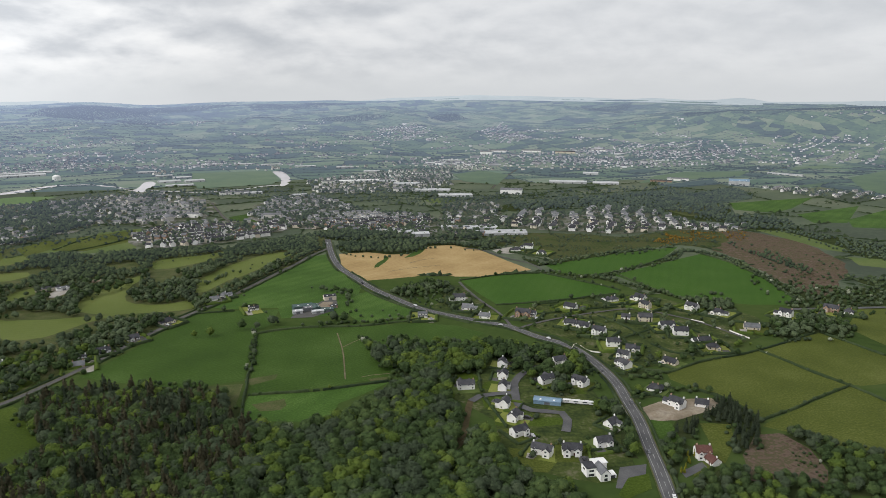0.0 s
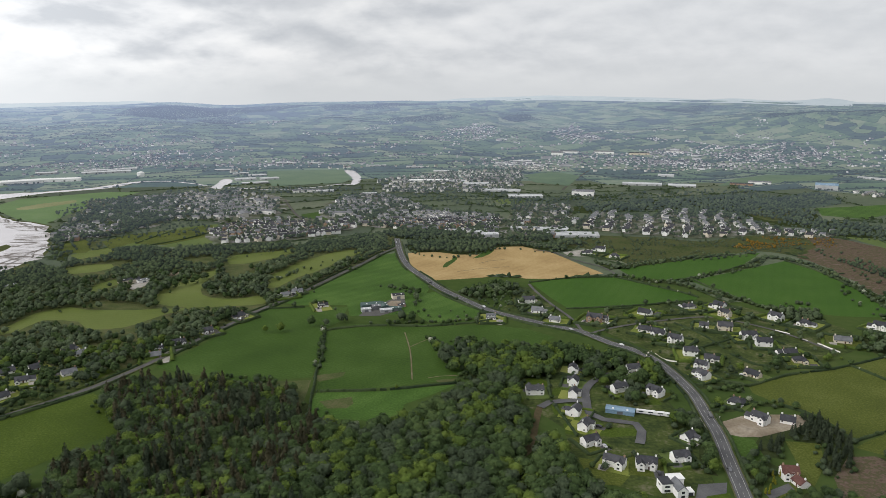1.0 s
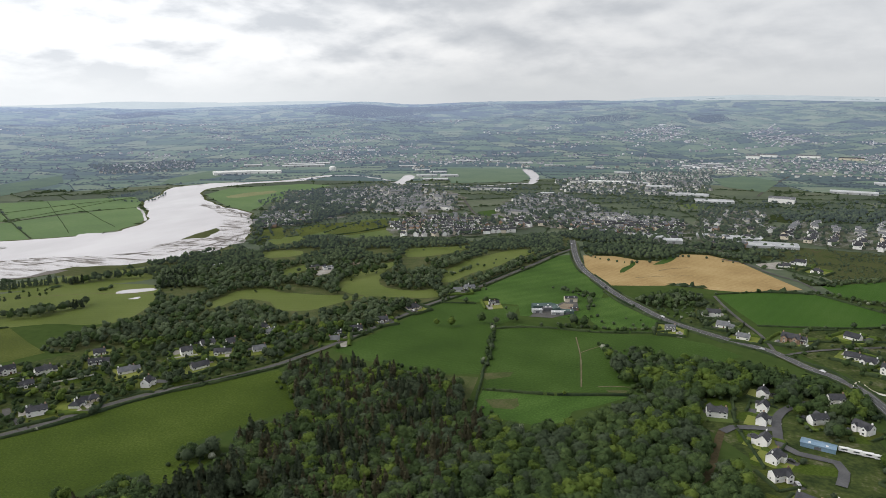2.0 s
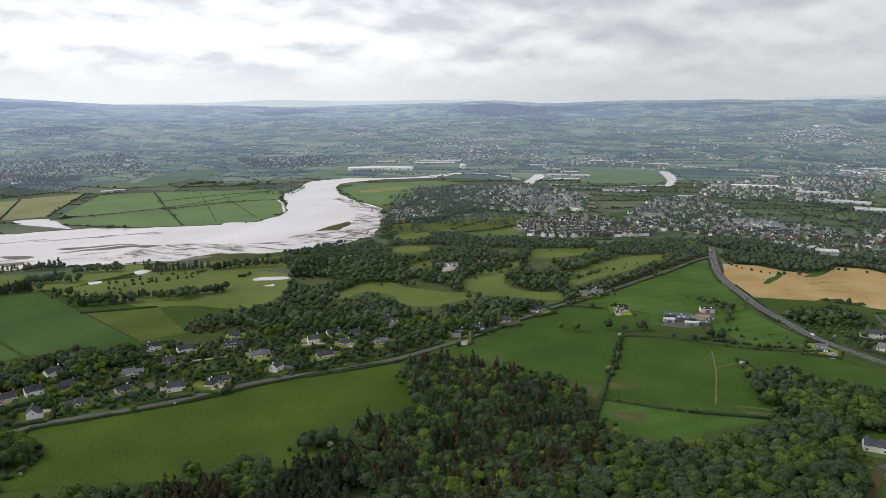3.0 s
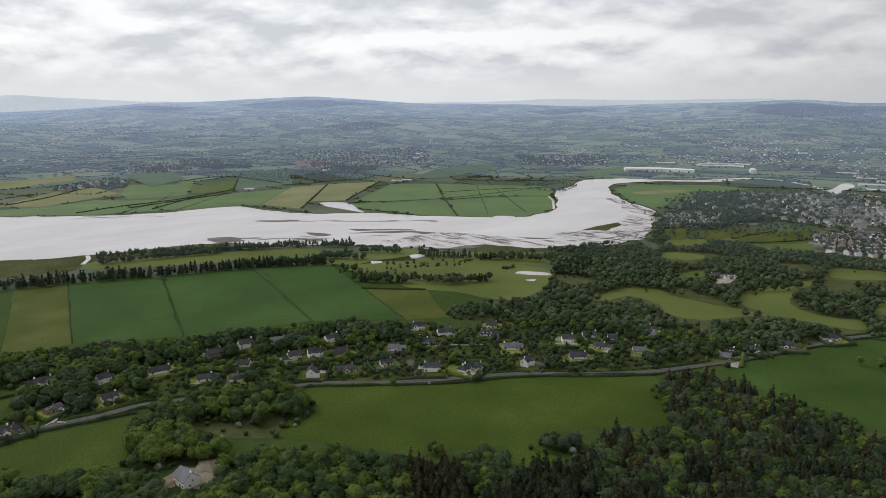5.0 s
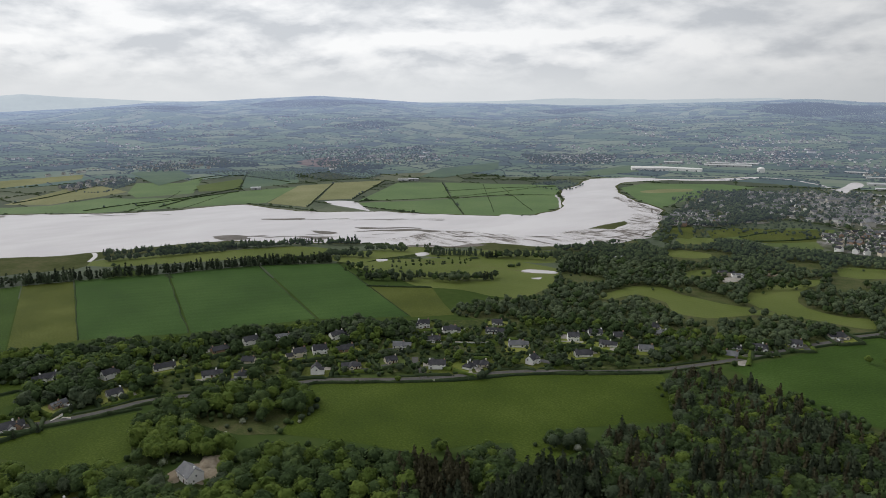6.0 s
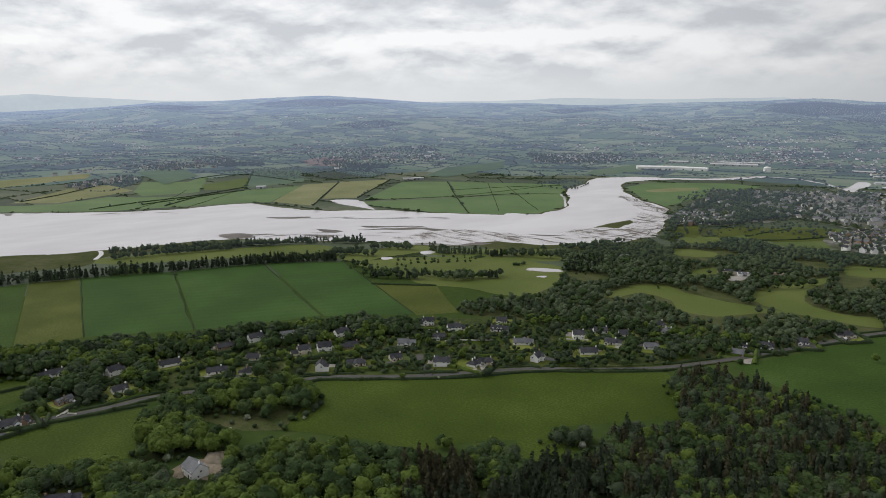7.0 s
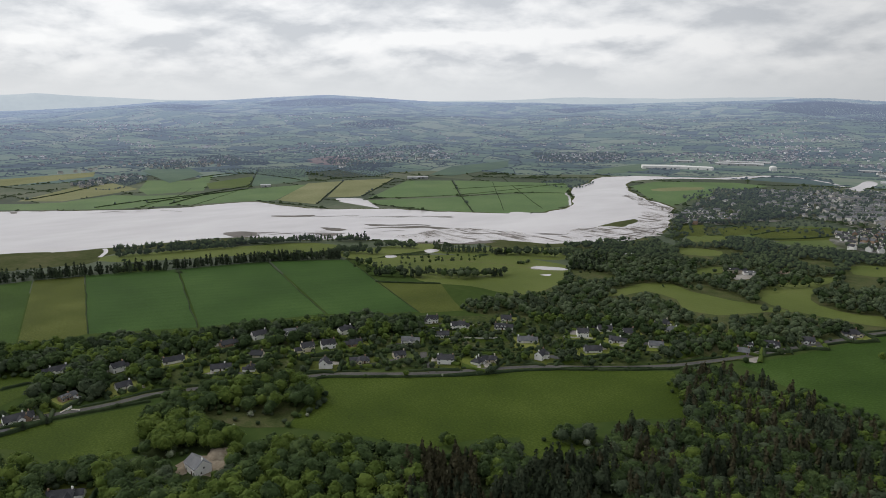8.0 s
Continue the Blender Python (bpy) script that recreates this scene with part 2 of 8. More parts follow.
# haze colour, emitted by distant land, leaves, walls and roofs
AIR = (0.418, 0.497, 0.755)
M = {
    "grass_bright": tinted("grass_bright", veg((0.028, 0.058, 0.012), (0.049, 0.099, 0.018), (0.091, 0.149, 0.036), grey=0.0), (0.02, 0.75), bump=.3, bump_scale=1.6, stripes=(.02, 40, .12), vary=2.5, fine=.55, spec=0.06, rough=0.8),
    "grass_mid": tinted("grass_mid", veg((0.021, 0.044, 0.008), (0.040, 0.077, 0.013), (0.072, 0.119, 0.029), grey=0.0), (0.018, 0.75), bump=.3, bump_scale=1.6, stripes=(.09, 52, .10, .6), vary=2.5, fine=.55, spec=0.06, rough=0.8),
    "grass_deep": tinted("grass_deep", veg((0.023, 0.056, 0.010), (0.037, 0.088, 0.013), (0.064, 0.126, 0.024)), (0.015, 0.75), bump=.3, bump_scale=1.6, stripes=(.03, 20, .1), vary=2.5, fine=.55, spec=0.06, rough=0.8),
    "grass_green": tinted("grass_green", veg((0.029, 0.071, 0.010), (0.041, 0.092, 0.013), (0.059, 0.109, 0.021), grey=0.0), (0.02, 0.75), bump=.3, bump_scale=1.6, stripes=(.03, 20, .1), vary=2.5, fine=.55, spec=0.06, rough=0.8),
    # far pasture with haze painted in as emission
    "grass_far": tinted("grass_far", veg((0.050, 0.083, 0.031), (0.073, 0.116, 0.037), (0.099, 0.143, 0.050), grey=.06), (0.012, 0.15), objrand=.7, haze_glow=(AIR, .10, .40)),
    "grass_lush": tinted("grass_lush", veg((0.029, 0.049, 0.008), (0.049, 0.076, 0.010), (0.085, 0.117, 0.022), grey=0.0), (0.022, 0.75), bump=.3, bump_scale=1.6, vary=2.5, fine=.55, spec=0.06, rough=0.8),
    "grass_olive": tinted("grass_olive", veg((0.040, 0.054, 0.012), (0.072, 0.089, 0.017), (0.122, 0.138, 0.039), grey=0.0), (0.02, 0.75), bump=.3, bump_scale=1.6, vary=2.5, fine=.55, spec=0.06, rough=0.8),
    # far-bank pasture, its colour paled to stand in for haze
    "grass_cool": tinted("grass_cool", [(0.066, 0.118, 0.037), (0.088, 0.154, 0.045), (0.120, 0.179, 0.062)], (0.012, 0.2), stripes=(.03, 20, .1), spec=0.2, rough=0.7),
    "grass_light": tinted("grass_light", veg((0.060, 0.096, 0.022), (0.084, 0.125, 0.026), (0.115, 0.149, 0.038)), (0.015, 0.25), bump=.1, spec=0.05, rough=0.7),
    "grass_rough": tinted("grass_rough", veg((0.040, 0.056, 0.016), (0.068, 0.084, 0.026), (0.105, 0.098, 0.050), grey=.04), (0.09, 0.9), bump=.35, bump_scale=1.0, vary=3.6, fine=.5, spec=0.06, rough=0.8),
    "golf": tinted("golf_turf", veg((0.074, 0.102, 0.022), (0.108, 0.138, 0.031), (0.138, 0.164, 0.048), grey=.04), (0.012, 0.75), bump=.3, bump_scale=1.6, stripes=(.05, 70, .1), vary=2.5, spec=0.05, rough=0.7),
    "stubble": tinted("stubble", [(.26, .18, .085), (.35, .25, .12), (.44, .33, .17)], (0.02, 0.3), stripes=(.05, 112, .16, 4.0), bump=.2),
    "straw": tinted("straw_grass", [(0.172, 0.184, 0.098), (0.230, 0.236, 0.132), (0.287, 0.282, 0.172)], (0.01, 0.2), stripes=(.03, 30, .2)),
    "heath": tinted("heath", [(.052, .050, .026), (.085, .062, .046), (.125, .092, .074), (.072, .072, .036), (.105, .076, .060), (.14, .108, .088)], (0.03, 0.3), bump=.6, bump_scale=.4, fine=.45, vary=3.4, stripes=(.03, 62, .25, 4.0)),
    "moor": tinted("moor_scrub_ground", [(.034, .050, .020), (.050, .068, .027), (.075, .078, .036), (.058, .078, .030), (.088, .070, .045)], (0.02, 0.25), bump=.5, bump_scale=.4, fine=.45, vary=3.4),
    "clearing": tinted("bracken_clearing", [(.05, .045, .025), (.085, .07, .04), (.12, .095, .055)], (0.06, 0.5), bump=.4),
    # quarry earth, its haze added as emission
    "quarry": tinted("quarry_earth", [(0.102, 0.075, 0.055), (0.153, 0.110, 0.085), (0.204, 0.170, 0.140)], (0.02, 0.2), haze_glow=(AIR, .10, .4)),
    "soil": tinted("bare_soil", [(.15, .12, .085), (.24, .20, .15), (.36, .32, .26)], (0.06, 0.5), bump=.2),
    "marsh": tinted("salt_marsh", [(.05, .062, .026), (.08, .09, .042), (.12, .115, .065)], (0.02, 0.15), bump=.2),
    "mud": tinted("tidal_mud", [(.06, .05, .04), (.10, .085, .07), (.17, .15, .135)], (0.03, 0.2), rough=.6, spec=.3),
    "ground": tinted("meadow_ground", veg((.03, .055, .014), (.048, .08, .018), (.075, .10, .028)), (0.006, 0.12), bump=.1),
    "garden": tinted("garden_ground", veg((.028, .045, .016), (.05, .072, .022), (.08, .102, .034), (.13, .13, .085), grey=.1), (0.06, 0.35), bump=.2, vary=3.0, spec=0.04, rough=0.8),
    "town_ground": tinted("town_gardens_and_drives", veg((.042, .056, .030), (.066, .082, .044), (.095, .106, .066), (.18, .18, .165), (.27, .27, .255), grey=.1), (0.04, 0.25), bump=.2, vary=3.2, spec=0.04, rough=0.8),
    "lawn": tinted("garden_lawn", veg((0.110, 0.140, 0.027), (0.161, 0.192, 0.039), (0.211, 0.229, 0.060), grey=.03), (0.05, 0.75), objrand=.7, bump=.1, spec=0.05, rough=0.8),
    "lawn_ground": tinted("lawn_and_beds", veg((.020, .032, .011), (.036, .053, .016), (.062, .080, .022), (.125, .122, .075), grey=.02), (0.05, 0.4), bump=.2, vary=3.0, spec=0.04, rough=0.8),
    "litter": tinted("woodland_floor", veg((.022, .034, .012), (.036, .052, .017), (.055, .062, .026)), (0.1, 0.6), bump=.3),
    "asphalt": tinted("asphalt", [(.075, .075, .078), (.105, .105, .108), (.14, .14, .142)], (0.08, 1.2), rough=.8, bump=.02, bump_scale=6),
    "lane": tinted("worn_lane", [(.075, .074, .072), (.105, .102, .098), (.14, .136, .13)], (0.1, 0.9), rough=.85),
    "dirt": tinted("dirt_track", [(0.105, 0.090, 0.054), (0.154, 0.131, 0.084), (0.203, 0.180, 0.129)], (0.1, 0.8)),
    "gravel": tinted("pale_gravel", [(.22, .21, .19), (.32, .30, .27), (.42, .40, .37)], (0.1, 1.0)),
    "paint": tinted("road_paint", [(.30, .30, .29), (.48, .48, .46)], (0.2, 2.0), rough=.6),
    "bark": tinted("bark", [(.045, .035, .025), (.09, .075, .06)], (0.5, 4)),
    "leaf_mid": tinted("leaf_mid", veg((0.028, 0.048, 0.018), (0.050, 0.081, 0.027), (0.086, 0.124, 0.038), grey=.05), (0.045, 0.4), island=.55, objrand=.5, spec=0.05, rough=0.8, bump=.9, bump_scale=.9),
    "leaf_light": tinted("leaf_light", veg((0.040, 0.065, 0.014), (0.069, 0.106, 0.021), (0.106, 0.146, 0.029), grey=.02), (0.045, 0.4), island=.55, objrand=.4, spec=0.05, rough=0.8, bump=.9, bump_scale=.9),
    "leaf_dark": tinted("leaf_dark", veg((0.030, 0.046, 0.025), (0.048, 0.071, 0.036), (0.075, 0.100, 0.053)), (0.045, 0.4), island=.5, objrand=.4, spec=0.05, rough=0.8, bump=.9, bump_scale=.9),
    "leaf_fir": tinted("leaf_fir", veg((0.017, 0.027, 0.015), (0.029, 0.043, 0.024), (0.048, 0.064, 0.035)), (0.05, 0.4), island=.5, objrand=.4, spec=0.05, rough=0.8, bump=.9, bump_scale=.9),
    "leaf_brown": tinted("leaf_brown", [(0.029, 0.029, 0.015), (0.045, 0.043, 0.023), (0.066, 0.061, 0.032)], (0.05, 0.4), island=.5, objrand=.4, spec=0.12, rough=0.7),
    "leaf_gold": tinted("gorse_flower", [(.11, .072, .018), (.175, .108, .024), (.24, .15, .03)], (0.06, 0.4), island=.6, rough=.8),
    # leaf colour paled and greyed for haze on mid-distance woods
    "leaf_haze": tinted("leaf_haze", veg((0.046, 0.072, 0.032), (0.072, 0.104, 0.046), (0.102, 0.136, 0.064)), (0.03, 0.3), island=.55, objrand=.4, spec=0.1, rough=0.7),
    "leaf_may": tinted("hawthorn_blossom", [(.10, .13, .07), (.22, .24, .17), (.36, .37, .31)], (0.3, 1.2), island=.6, rough=.8),
    "leaf_yew": tinted("golden_yew", [(.10, .11, .015), (.16, .16, .022), (.21, .20, .03)], (0.1, 0.6), island=.5, rough=.8),
    "hedge": tinted("hedge_leaf", veg((0.019, 0.035, 0.018), (0.035, 0.057, 0.022), (0.061, 0.088, 0.034)), (0.03, 0.3), island=.5, spec=0.05, rough=0.8, bump=.9, bump_scale=.9),
    "wall": tinted("white_render", [(.72, .71, .69), (.83, .82, .80), (.88, .87, .86)], (0.3, 2.0), rough=.85, objrand=.5),
    "wall_cream": tinted("cream_render", [(.50, .44, .35), (.62, .56, .46), (.70, .64, .54)], (0.3, 2.0), rough=.85, objrand=.4),
    "wall_brick": tinted("buff_brick", [(.24, .16, .11), (.33, .23, .17), (.40, .30, .23)], (0.3, 3.0), rough=.9, objrand=.4),
    "slate": tinted("slate_roof", [(.036, .037, .043), (.053, .054, .061), (.082, .082, .09)], (0.3, 2.2), rough=.8, spec=.15, objrand=.6),
    "slate_pale": tinted("grey_tile_roof", [(.10, .105, .115), (.15, .155, .165), (.20, .205, .215)], (0.3, 2.2), rough=.8, spec=.15, objrand=.5),
    "tile_red": tinted("red_tile_roof", [(.085, .042, .038), (.12, .062, .054), (.16, .09, .078)], (0.3, 2.2), rough=.8),
    "metal": tinted("sheet_metal", [(.30, .31, .32), (.43, .44, .45), (.56, .57, .58)], (0.1, 1.0), rough=.45, spec=.5, objrand=.5, stripes=(1.0, 0, .1)),
    "metal_blue": tinted("blue_sheet_metal", [(.10, .17, .24), (.16, .25, .34), (.26, .36, .46)], (0.1, 1.0), rough=.4, spec=.5),
    "metal_green": tinted("green_sheet_metal", [(.055, .085, .082), (.085, .12, .113), (.125, .16, .152)], (0.1, 1.0), rough=.5),
    "pane": tinted("window_glass", [(.02, .025, .03), (.05, .055, .06)], (0.5, 1), rough=.08, spec=.8),
    "pvc": tinted("white_pvc", [(.68, .68, .67), (.8, .8, .79)], (0.5, 3), rough=.5),
    "door": tinted("painted_door", [(.06, .03, .025), (.12, .06, .05)], (0.5, 3), rough=.5, objrand=.6),
    "carpaint": tinted("car_paint", [(.03, .03, .035), (.25, .25, .27), (.7, .7, .72)], (0.01, .02), rough=.25, spec=.6, objrand=2.2),
    "rubber": tinted("tyre_rubber", [(.015, .015, .015), (.03, .03, .03)], (1, 5)),
    # middle-distance haze is mixed into these greyer, bluer greens
    "mid_land": tinted("mid_land", veg((.036, .056, .029), (.054, .082, .040), (.076, .106, .050), (.108, .130, .072), grey=.16), (0.008, 0.12), objrand=.8, spec=0.12, rough=0.7),
    # far_ materials: haze is painted in as emission over their own colours
    "far_land": tinted("far_land", veg((0.026, 0.046, 0.018), (0.048, 0.084, 0.024), (0.078, 0.121, 0.037), (0.132, 0.157, 0.070), grey=.02), (0.0035, 0.05), island=1.1, haze_glow=(AIR, .15, .52)),
    "far_hedge": tinted("far_hedge", [(.014, .024, .014), (.024, .038, .019), (.038, .054, .028)], (0.01, 0.1), island=.4, haze_glow=(AIR, .11, .43)),
    "far_leaf": tinted("far_leaf", veg((.034, .052, .022), (.054, .080, .030), (.084, .114, .042), grey=.08), (0.02, 0.2), island=.5, haze_glow=(AIR, .006, .42, 800)),
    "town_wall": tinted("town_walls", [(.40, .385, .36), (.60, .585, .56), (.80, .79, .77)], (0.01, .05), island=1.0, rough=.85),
    "far_wall": tinted("far_wall", [(.26, .255, .25), (.44, .435, .43), (.70, .69, .68)], (0.01, .05), island=1.0, haze_glow=(AIR, .04, .32)),
    "far_roof": tinted("far_roof", [(.08, .08, .085), (.14, .14, .15), (.22, .21, .21)], (0.01, .05), island=.9, haze_glow=(AIR, .04, .32)),
    "far_ridge": tinted("far_ridge", [(.06, .08, .075), (.10, .12, .115), (.15, .17, .15)], (0.005, 0.03), vary=2.6, haze_glow=((.50, .555, .62), .5, .84, 1600, .25)),
}


def water_material():
    mt = bpy.data.materials.new("silty_water")
    mt.use_nodes = True
    nd, ln = mt.node_tree.nodes, mt.node_tree.links
    bs = nd["Principled BSDF"]
    geo = nd.new("ShaderNodeNewGeometry")
    n = nd.new("ShaderNodeTexNoise")
    n.inputs["Scale"].default_value, n.inputs["Detail"].default_value = 0.006, 6
    mp = nd.new("ShaderNodeMapping")
    mp.inputs["Rotation"].default_value, mp.inputs["Scale"].default_value = (0, 0, radians(35)), (2.4, 1.0, 1)
    ln.new(geo.outputs["Position"], mp.inputs["Vector"])
    ln.new(mp.outputs[0], n.inputs["Vector"])
    r = nd.new("ShaderNodeValToRGB")
    r.color_ramp.elements[0].position, r.color_ramp.elements[0].color = .34, (.46, .43, .435, 1)
    r.color_ramp.elements[1].position, r.color_ramp.elements[1].color = .66, (.55, .52, .525, 1)
    ln.new(n.outputs["Fac"], r.inputs[0])
    ln.new(r.outputs[0], bs.inputs["Base Color"])
    bs.inputs["Roughness"].default_value = 0.22
    bs.inputs["Specular IOR Level"].default_value = 0.6
    w = nd.new("ShaderNodeTexNoise")
    w.inputs["Scale"].default_value, w.inputs["Detail"].default_value = 0.35, 3
    ln.new(geo.outputs["Position"], w.inputs["Vector"])
    b = nd.new("ShaderNodeBump")
    b.inputs["Strength"].default_value, b.inputs["Distance"].default_value = .25, .12
    ln.new(w.outputs["Fac"], b.inputs["Height"])
    ln.new(b.outputs[0], bs.inputs["Normal"])
    return mt


M["water"] = water_material()


def mudflat_material():
    """Wet tidal flat: dark ribs of mud between films of standing water, drawn out along the shore."""
    mt = bpy.data.materials.new("tidal_flat")
    mt.use_nodes = True
    nd, ln = mt.node_tree.nodes, mt.node_tree.links
    bs = nd["Principled BSDF"]
    geo = nd.new("ShaderNodeNewGeometry")
    mp = nd.new("ShaderNodeMapping")
    mp.inputs["Rotation"].default_value, mp.inputs["Scale"].default_value = (0, 0, radians(-48)), (.016, .062, 1)
    ln.new(geo.outputs["Position"], mp.inputs["Vector"])
    n = nd.new("ShaderNodeTexNoise")
    n.inputs["Scale"].default_value, n.inputs["Detail"].default_value = 1.0, 7
    n.inputs["Roughness"].default_value, n.inputs["Distortion"].default_value = .62, 1.3
    ln.new(mp.outputs[0], n.inputs["Vector"])
    r = nd.new("ShaderNodeValToRGB")
    e = r.color_ramp.elements
    e[0].position, e[0].color = .35, (.085, .072, .06, 1)
    e[1].position, e[1].color = .55, (.50, .47, .475, 1)
    for p, c in ((.425, (.17, .15, .135, 1)), (.465, (.38, .35, .345, 1))):
        e.new(p).color = c
    ln.new(n.outputs["Fac"], r.inputs[0])
    ln.new(r.outputs[0], bs.inputs["Base Color"])
    rr = nd.new("ShaderNodeMapRange")
    rr.inputs["From Min"].default_value, rr.inputs["From Max"].default_value = .40, .50
    rr.inputs["To Min"].default_value, rr.inputs["To Max"].default_value = .75, .24
    ln.new(n.outputs["Fac"], rr.inputs["Value"])
    ln.new(rr.outputs[0], bs.inputs["Roughness"])
    bs.inputs["Specular IOR Level"].default_value = .5
    return mt


M["flat"] = mudflat_material()


# ---- the lie of the land ----
CREST = ((-34.2, 160), (-31.9, 163), (-27.9, 160), (-24.2, 166), (-20.3, 172), (-16.2, 184), (-12.0, 186), (-5.3, 196), (-0.7, 198), (1.5, 188), (3.8, 182), (6.5, 176), (9.2, 183), (11.8, 176), (16.9, 173), (19.8, 163), (22.6, 150), (24.9, 168), (27.0, 175), (29.9, 159), (31.9, 157), (38.2, 144), (41.2, 136), (44.6, 136), (46.8, 146), (49.0, 139), (51.3, 146), (54.4, 142), (57.1, 157), (60.7, 179), (63.4, 193), (66.0, 182), (68.5, 172), (71.1, 157), (75.1, 151), (77.1, 141), (80.8, 119), (84.3, 105), (86.0, 100), (88.6, 96))
RIDGE = ((-34.2, 179), (-31.9, 182), (-29.6, 178), (-26.8, 174), (-24.5, 177), (-23.6, 190), (-22.6, 198), (-21.8, 195), (-20.9, 187), (-19.5, 183), (-18.2, 190), (-16.2, 198), (-14.1, 190), (-11.9, 201), (-9.7, 205), (-5.2, 213), (-2.1, 217), (1.1, 205), (3.8, 201), (4.7, 194), (6.5, 179), (10.1, 168), (26.3, 147), (28.5, 180), (32.2, 176), (36.2, 169), (40.3, 172), (44.6, 176), (49.1, 157), (58.0, 149), (75.9, 161), (78.9, 175), (82.5, 192), (83.9, 201), (85.9, 191), (88.4, 191))


def crest(az):
    """Height of the hills that close the view, by bearing to the left."""
    A, H = [a for a, _ in CREST], [h for _, h in CREST]
    return sum(np.interp(az + d, A, H) for d in (-1, -.5, 0, .5, 1)) / 5


def hill(x, y):
    x, y = np.asarray(x, float), np.asarray(y, float)
    r, az = np.hypot(x, y), np.degrees(np.arctan2(-x, y))
    roll = np.sin(x / 103 + 1.3 * np.sin(y / 251)) * np.sin(y / 121 + 1.1 * np.sin(x / 197)) + .6 * np.sin(x / 57 + y / 83)
    swell = np.clip((r - 2050) / 900, 0, 1) * np.clip((4780 - r) / 500, 0, 1)
    knoll = 1 + np.sin(x / 270 + .9 * np.sin(y / 380)) * np.sin(y / 215 + .8 * np.sin(x / 330))
    far = np.clip((r - 2500) / 800, 0, 1) * np.clip((4780 - r) / 700, 0, 1)
    steep = 1.6 + 1.1 * np.clip((4 - az) / 6, 0, 1)
    # a darker shoulder that stands before the last hills on the right of the valley
    shoulder = 85 * np.clip((-13 - az) / 9, 0, 1) * np.exp(-((r - 3600) / 380) ** 2)
    return crest(az) * np.clip((r - 2000) / 2800, 0, 1) ** steep + shoulder + (roll + 1.2) * 4.2 * swell + knoll * 15 * far


def mesh_of(name, verts, faces, mats, face_mat=None, smooth=False):
    me = bpy.data.meshes.new(name)
    if isinstance(faces, np.ndarray):
        n, k = faces.shape
        me.vertices.add(len(verts))
        me.vertices.foreach_set("co", np.asarray(verts, np.float32).ravel())
        me.loops.add(n * k)
        me.polygons.add(n)
        me.loops.foreach_set("vertex_index", faces.astype(np.int32).ravel())
        me.polygons.foreach_set("loop_start", np.arange(0, n * k, k, dtype=np.int32))
        me.update(calc_edges=True)
    else:
        me.from_pydata([tuple(v) for v in verts], [], faces)
    for mt in mats if isinstance(mats, (list, tuple)) else [mats]:
        me.materials.append(mt)
    if face_mat is not None:
        me.polygons.foreach_set("material_index", np.asarray(face_mat, np.int32))
    if smooth:
        me.polygons.foreach_set("use_smooth", np.ones(len(me.polygons), bool))
    me.update()
    return me


def part(name, me, parent, label="", at=None):
    ob = new(name, me)
    ob.parent = parent
    if at is not None:
        ob.matrix_basis = at
    if label:
        ob["label"] = label
    return ob


rng = np.random.default_rng(7)


def inside(poly, pts):
    """Which of pts (n x 2) lie in the polygon."""
    P = np.asarray(poly, float)
    x, y = pts[:, 0], pts[:, 1]
    c = np.zeros(len(pts), bool)
    for (x1, y1), (x2, y2) in zip(P, np.roll(P, -1, 0)):
        s = (y1 > y) != (y2 > y)
        c ^= s & (x < (x2 - x1) * (y - y1) / (y2 - y1 + 1e-9) + x1)
    return c


def eased(pts, step, closed=True, wobble=0.0):
    """A smooth line through pts, resampled about every step metres, with a natural wobble."""
    P = np.asarray(pts, float)
    n = len(P)
    out = []
    for i in range(n if closed else n - 1):
        a, b, c, d = (P[(i + k) % n] if closed else P[min(max(i + k, 0), n - 1)] for k in (-1, 0, 1, 2))
        L = np.hypot(*(c - b))
        for t in np.linspace(0, 1, max(2, int(L / step) + 1))[:-1]:
            h = 0.5 * ((2 * b) + (c - a) * t + (2 * a - 5 * b + 4 * c - d) * t * t + (3 * b - a - 3 * c + d) * t ** 3)
            out.append(h)
    if not closed:
        out.append(P[-1])
    out = np.array(out)
    if wobble:
        out += wobble * np.array([[noise.noise((x * .03, y * .03, 3)), noise.noise((x * .03, y * .03, 9))] for x, y in out]) * 2
    return out


def ground_sheet():
    rad = np.concatenate([[1], np.linspace(60, 2000, 40), np.linspace(2050, 4930, 70)])
    az = np.radians(np.arange(0, 360, 1.0))
    R, A = np.meshgrid(rad, az, indexing="ij")
    X, Y = -R * np.sin(A), R * np.cos(A)
    Z = hill(X, Y) - 5 * np.clip((R - 1870) / 90, 0, 1)
    n, k = R.shape
    i, j = np.meshgrid(np.arange(n - 1), np.arange(k), indexing="ij")
    f = np.stack([i * k + j, i * k + (j + 1) % k, (i + 1) * k + (j + 1) % k, (i + 1) * k + j], -1).reshape(-1, 4)
    ob = new("ground", mesh_of("ground", np.stack([X, Y, Z], -1).reshape(-1, 3), f[:, ::-1], M["ground"], smooth=True))
    tagged(ob, "green valley floor rising to low hills", "ground", kind="structure")


ground_sheet()
LEVEL = [0.06]
FLOOR = [0.032]
TAKEN = []            # outlines that hedged country must leave free


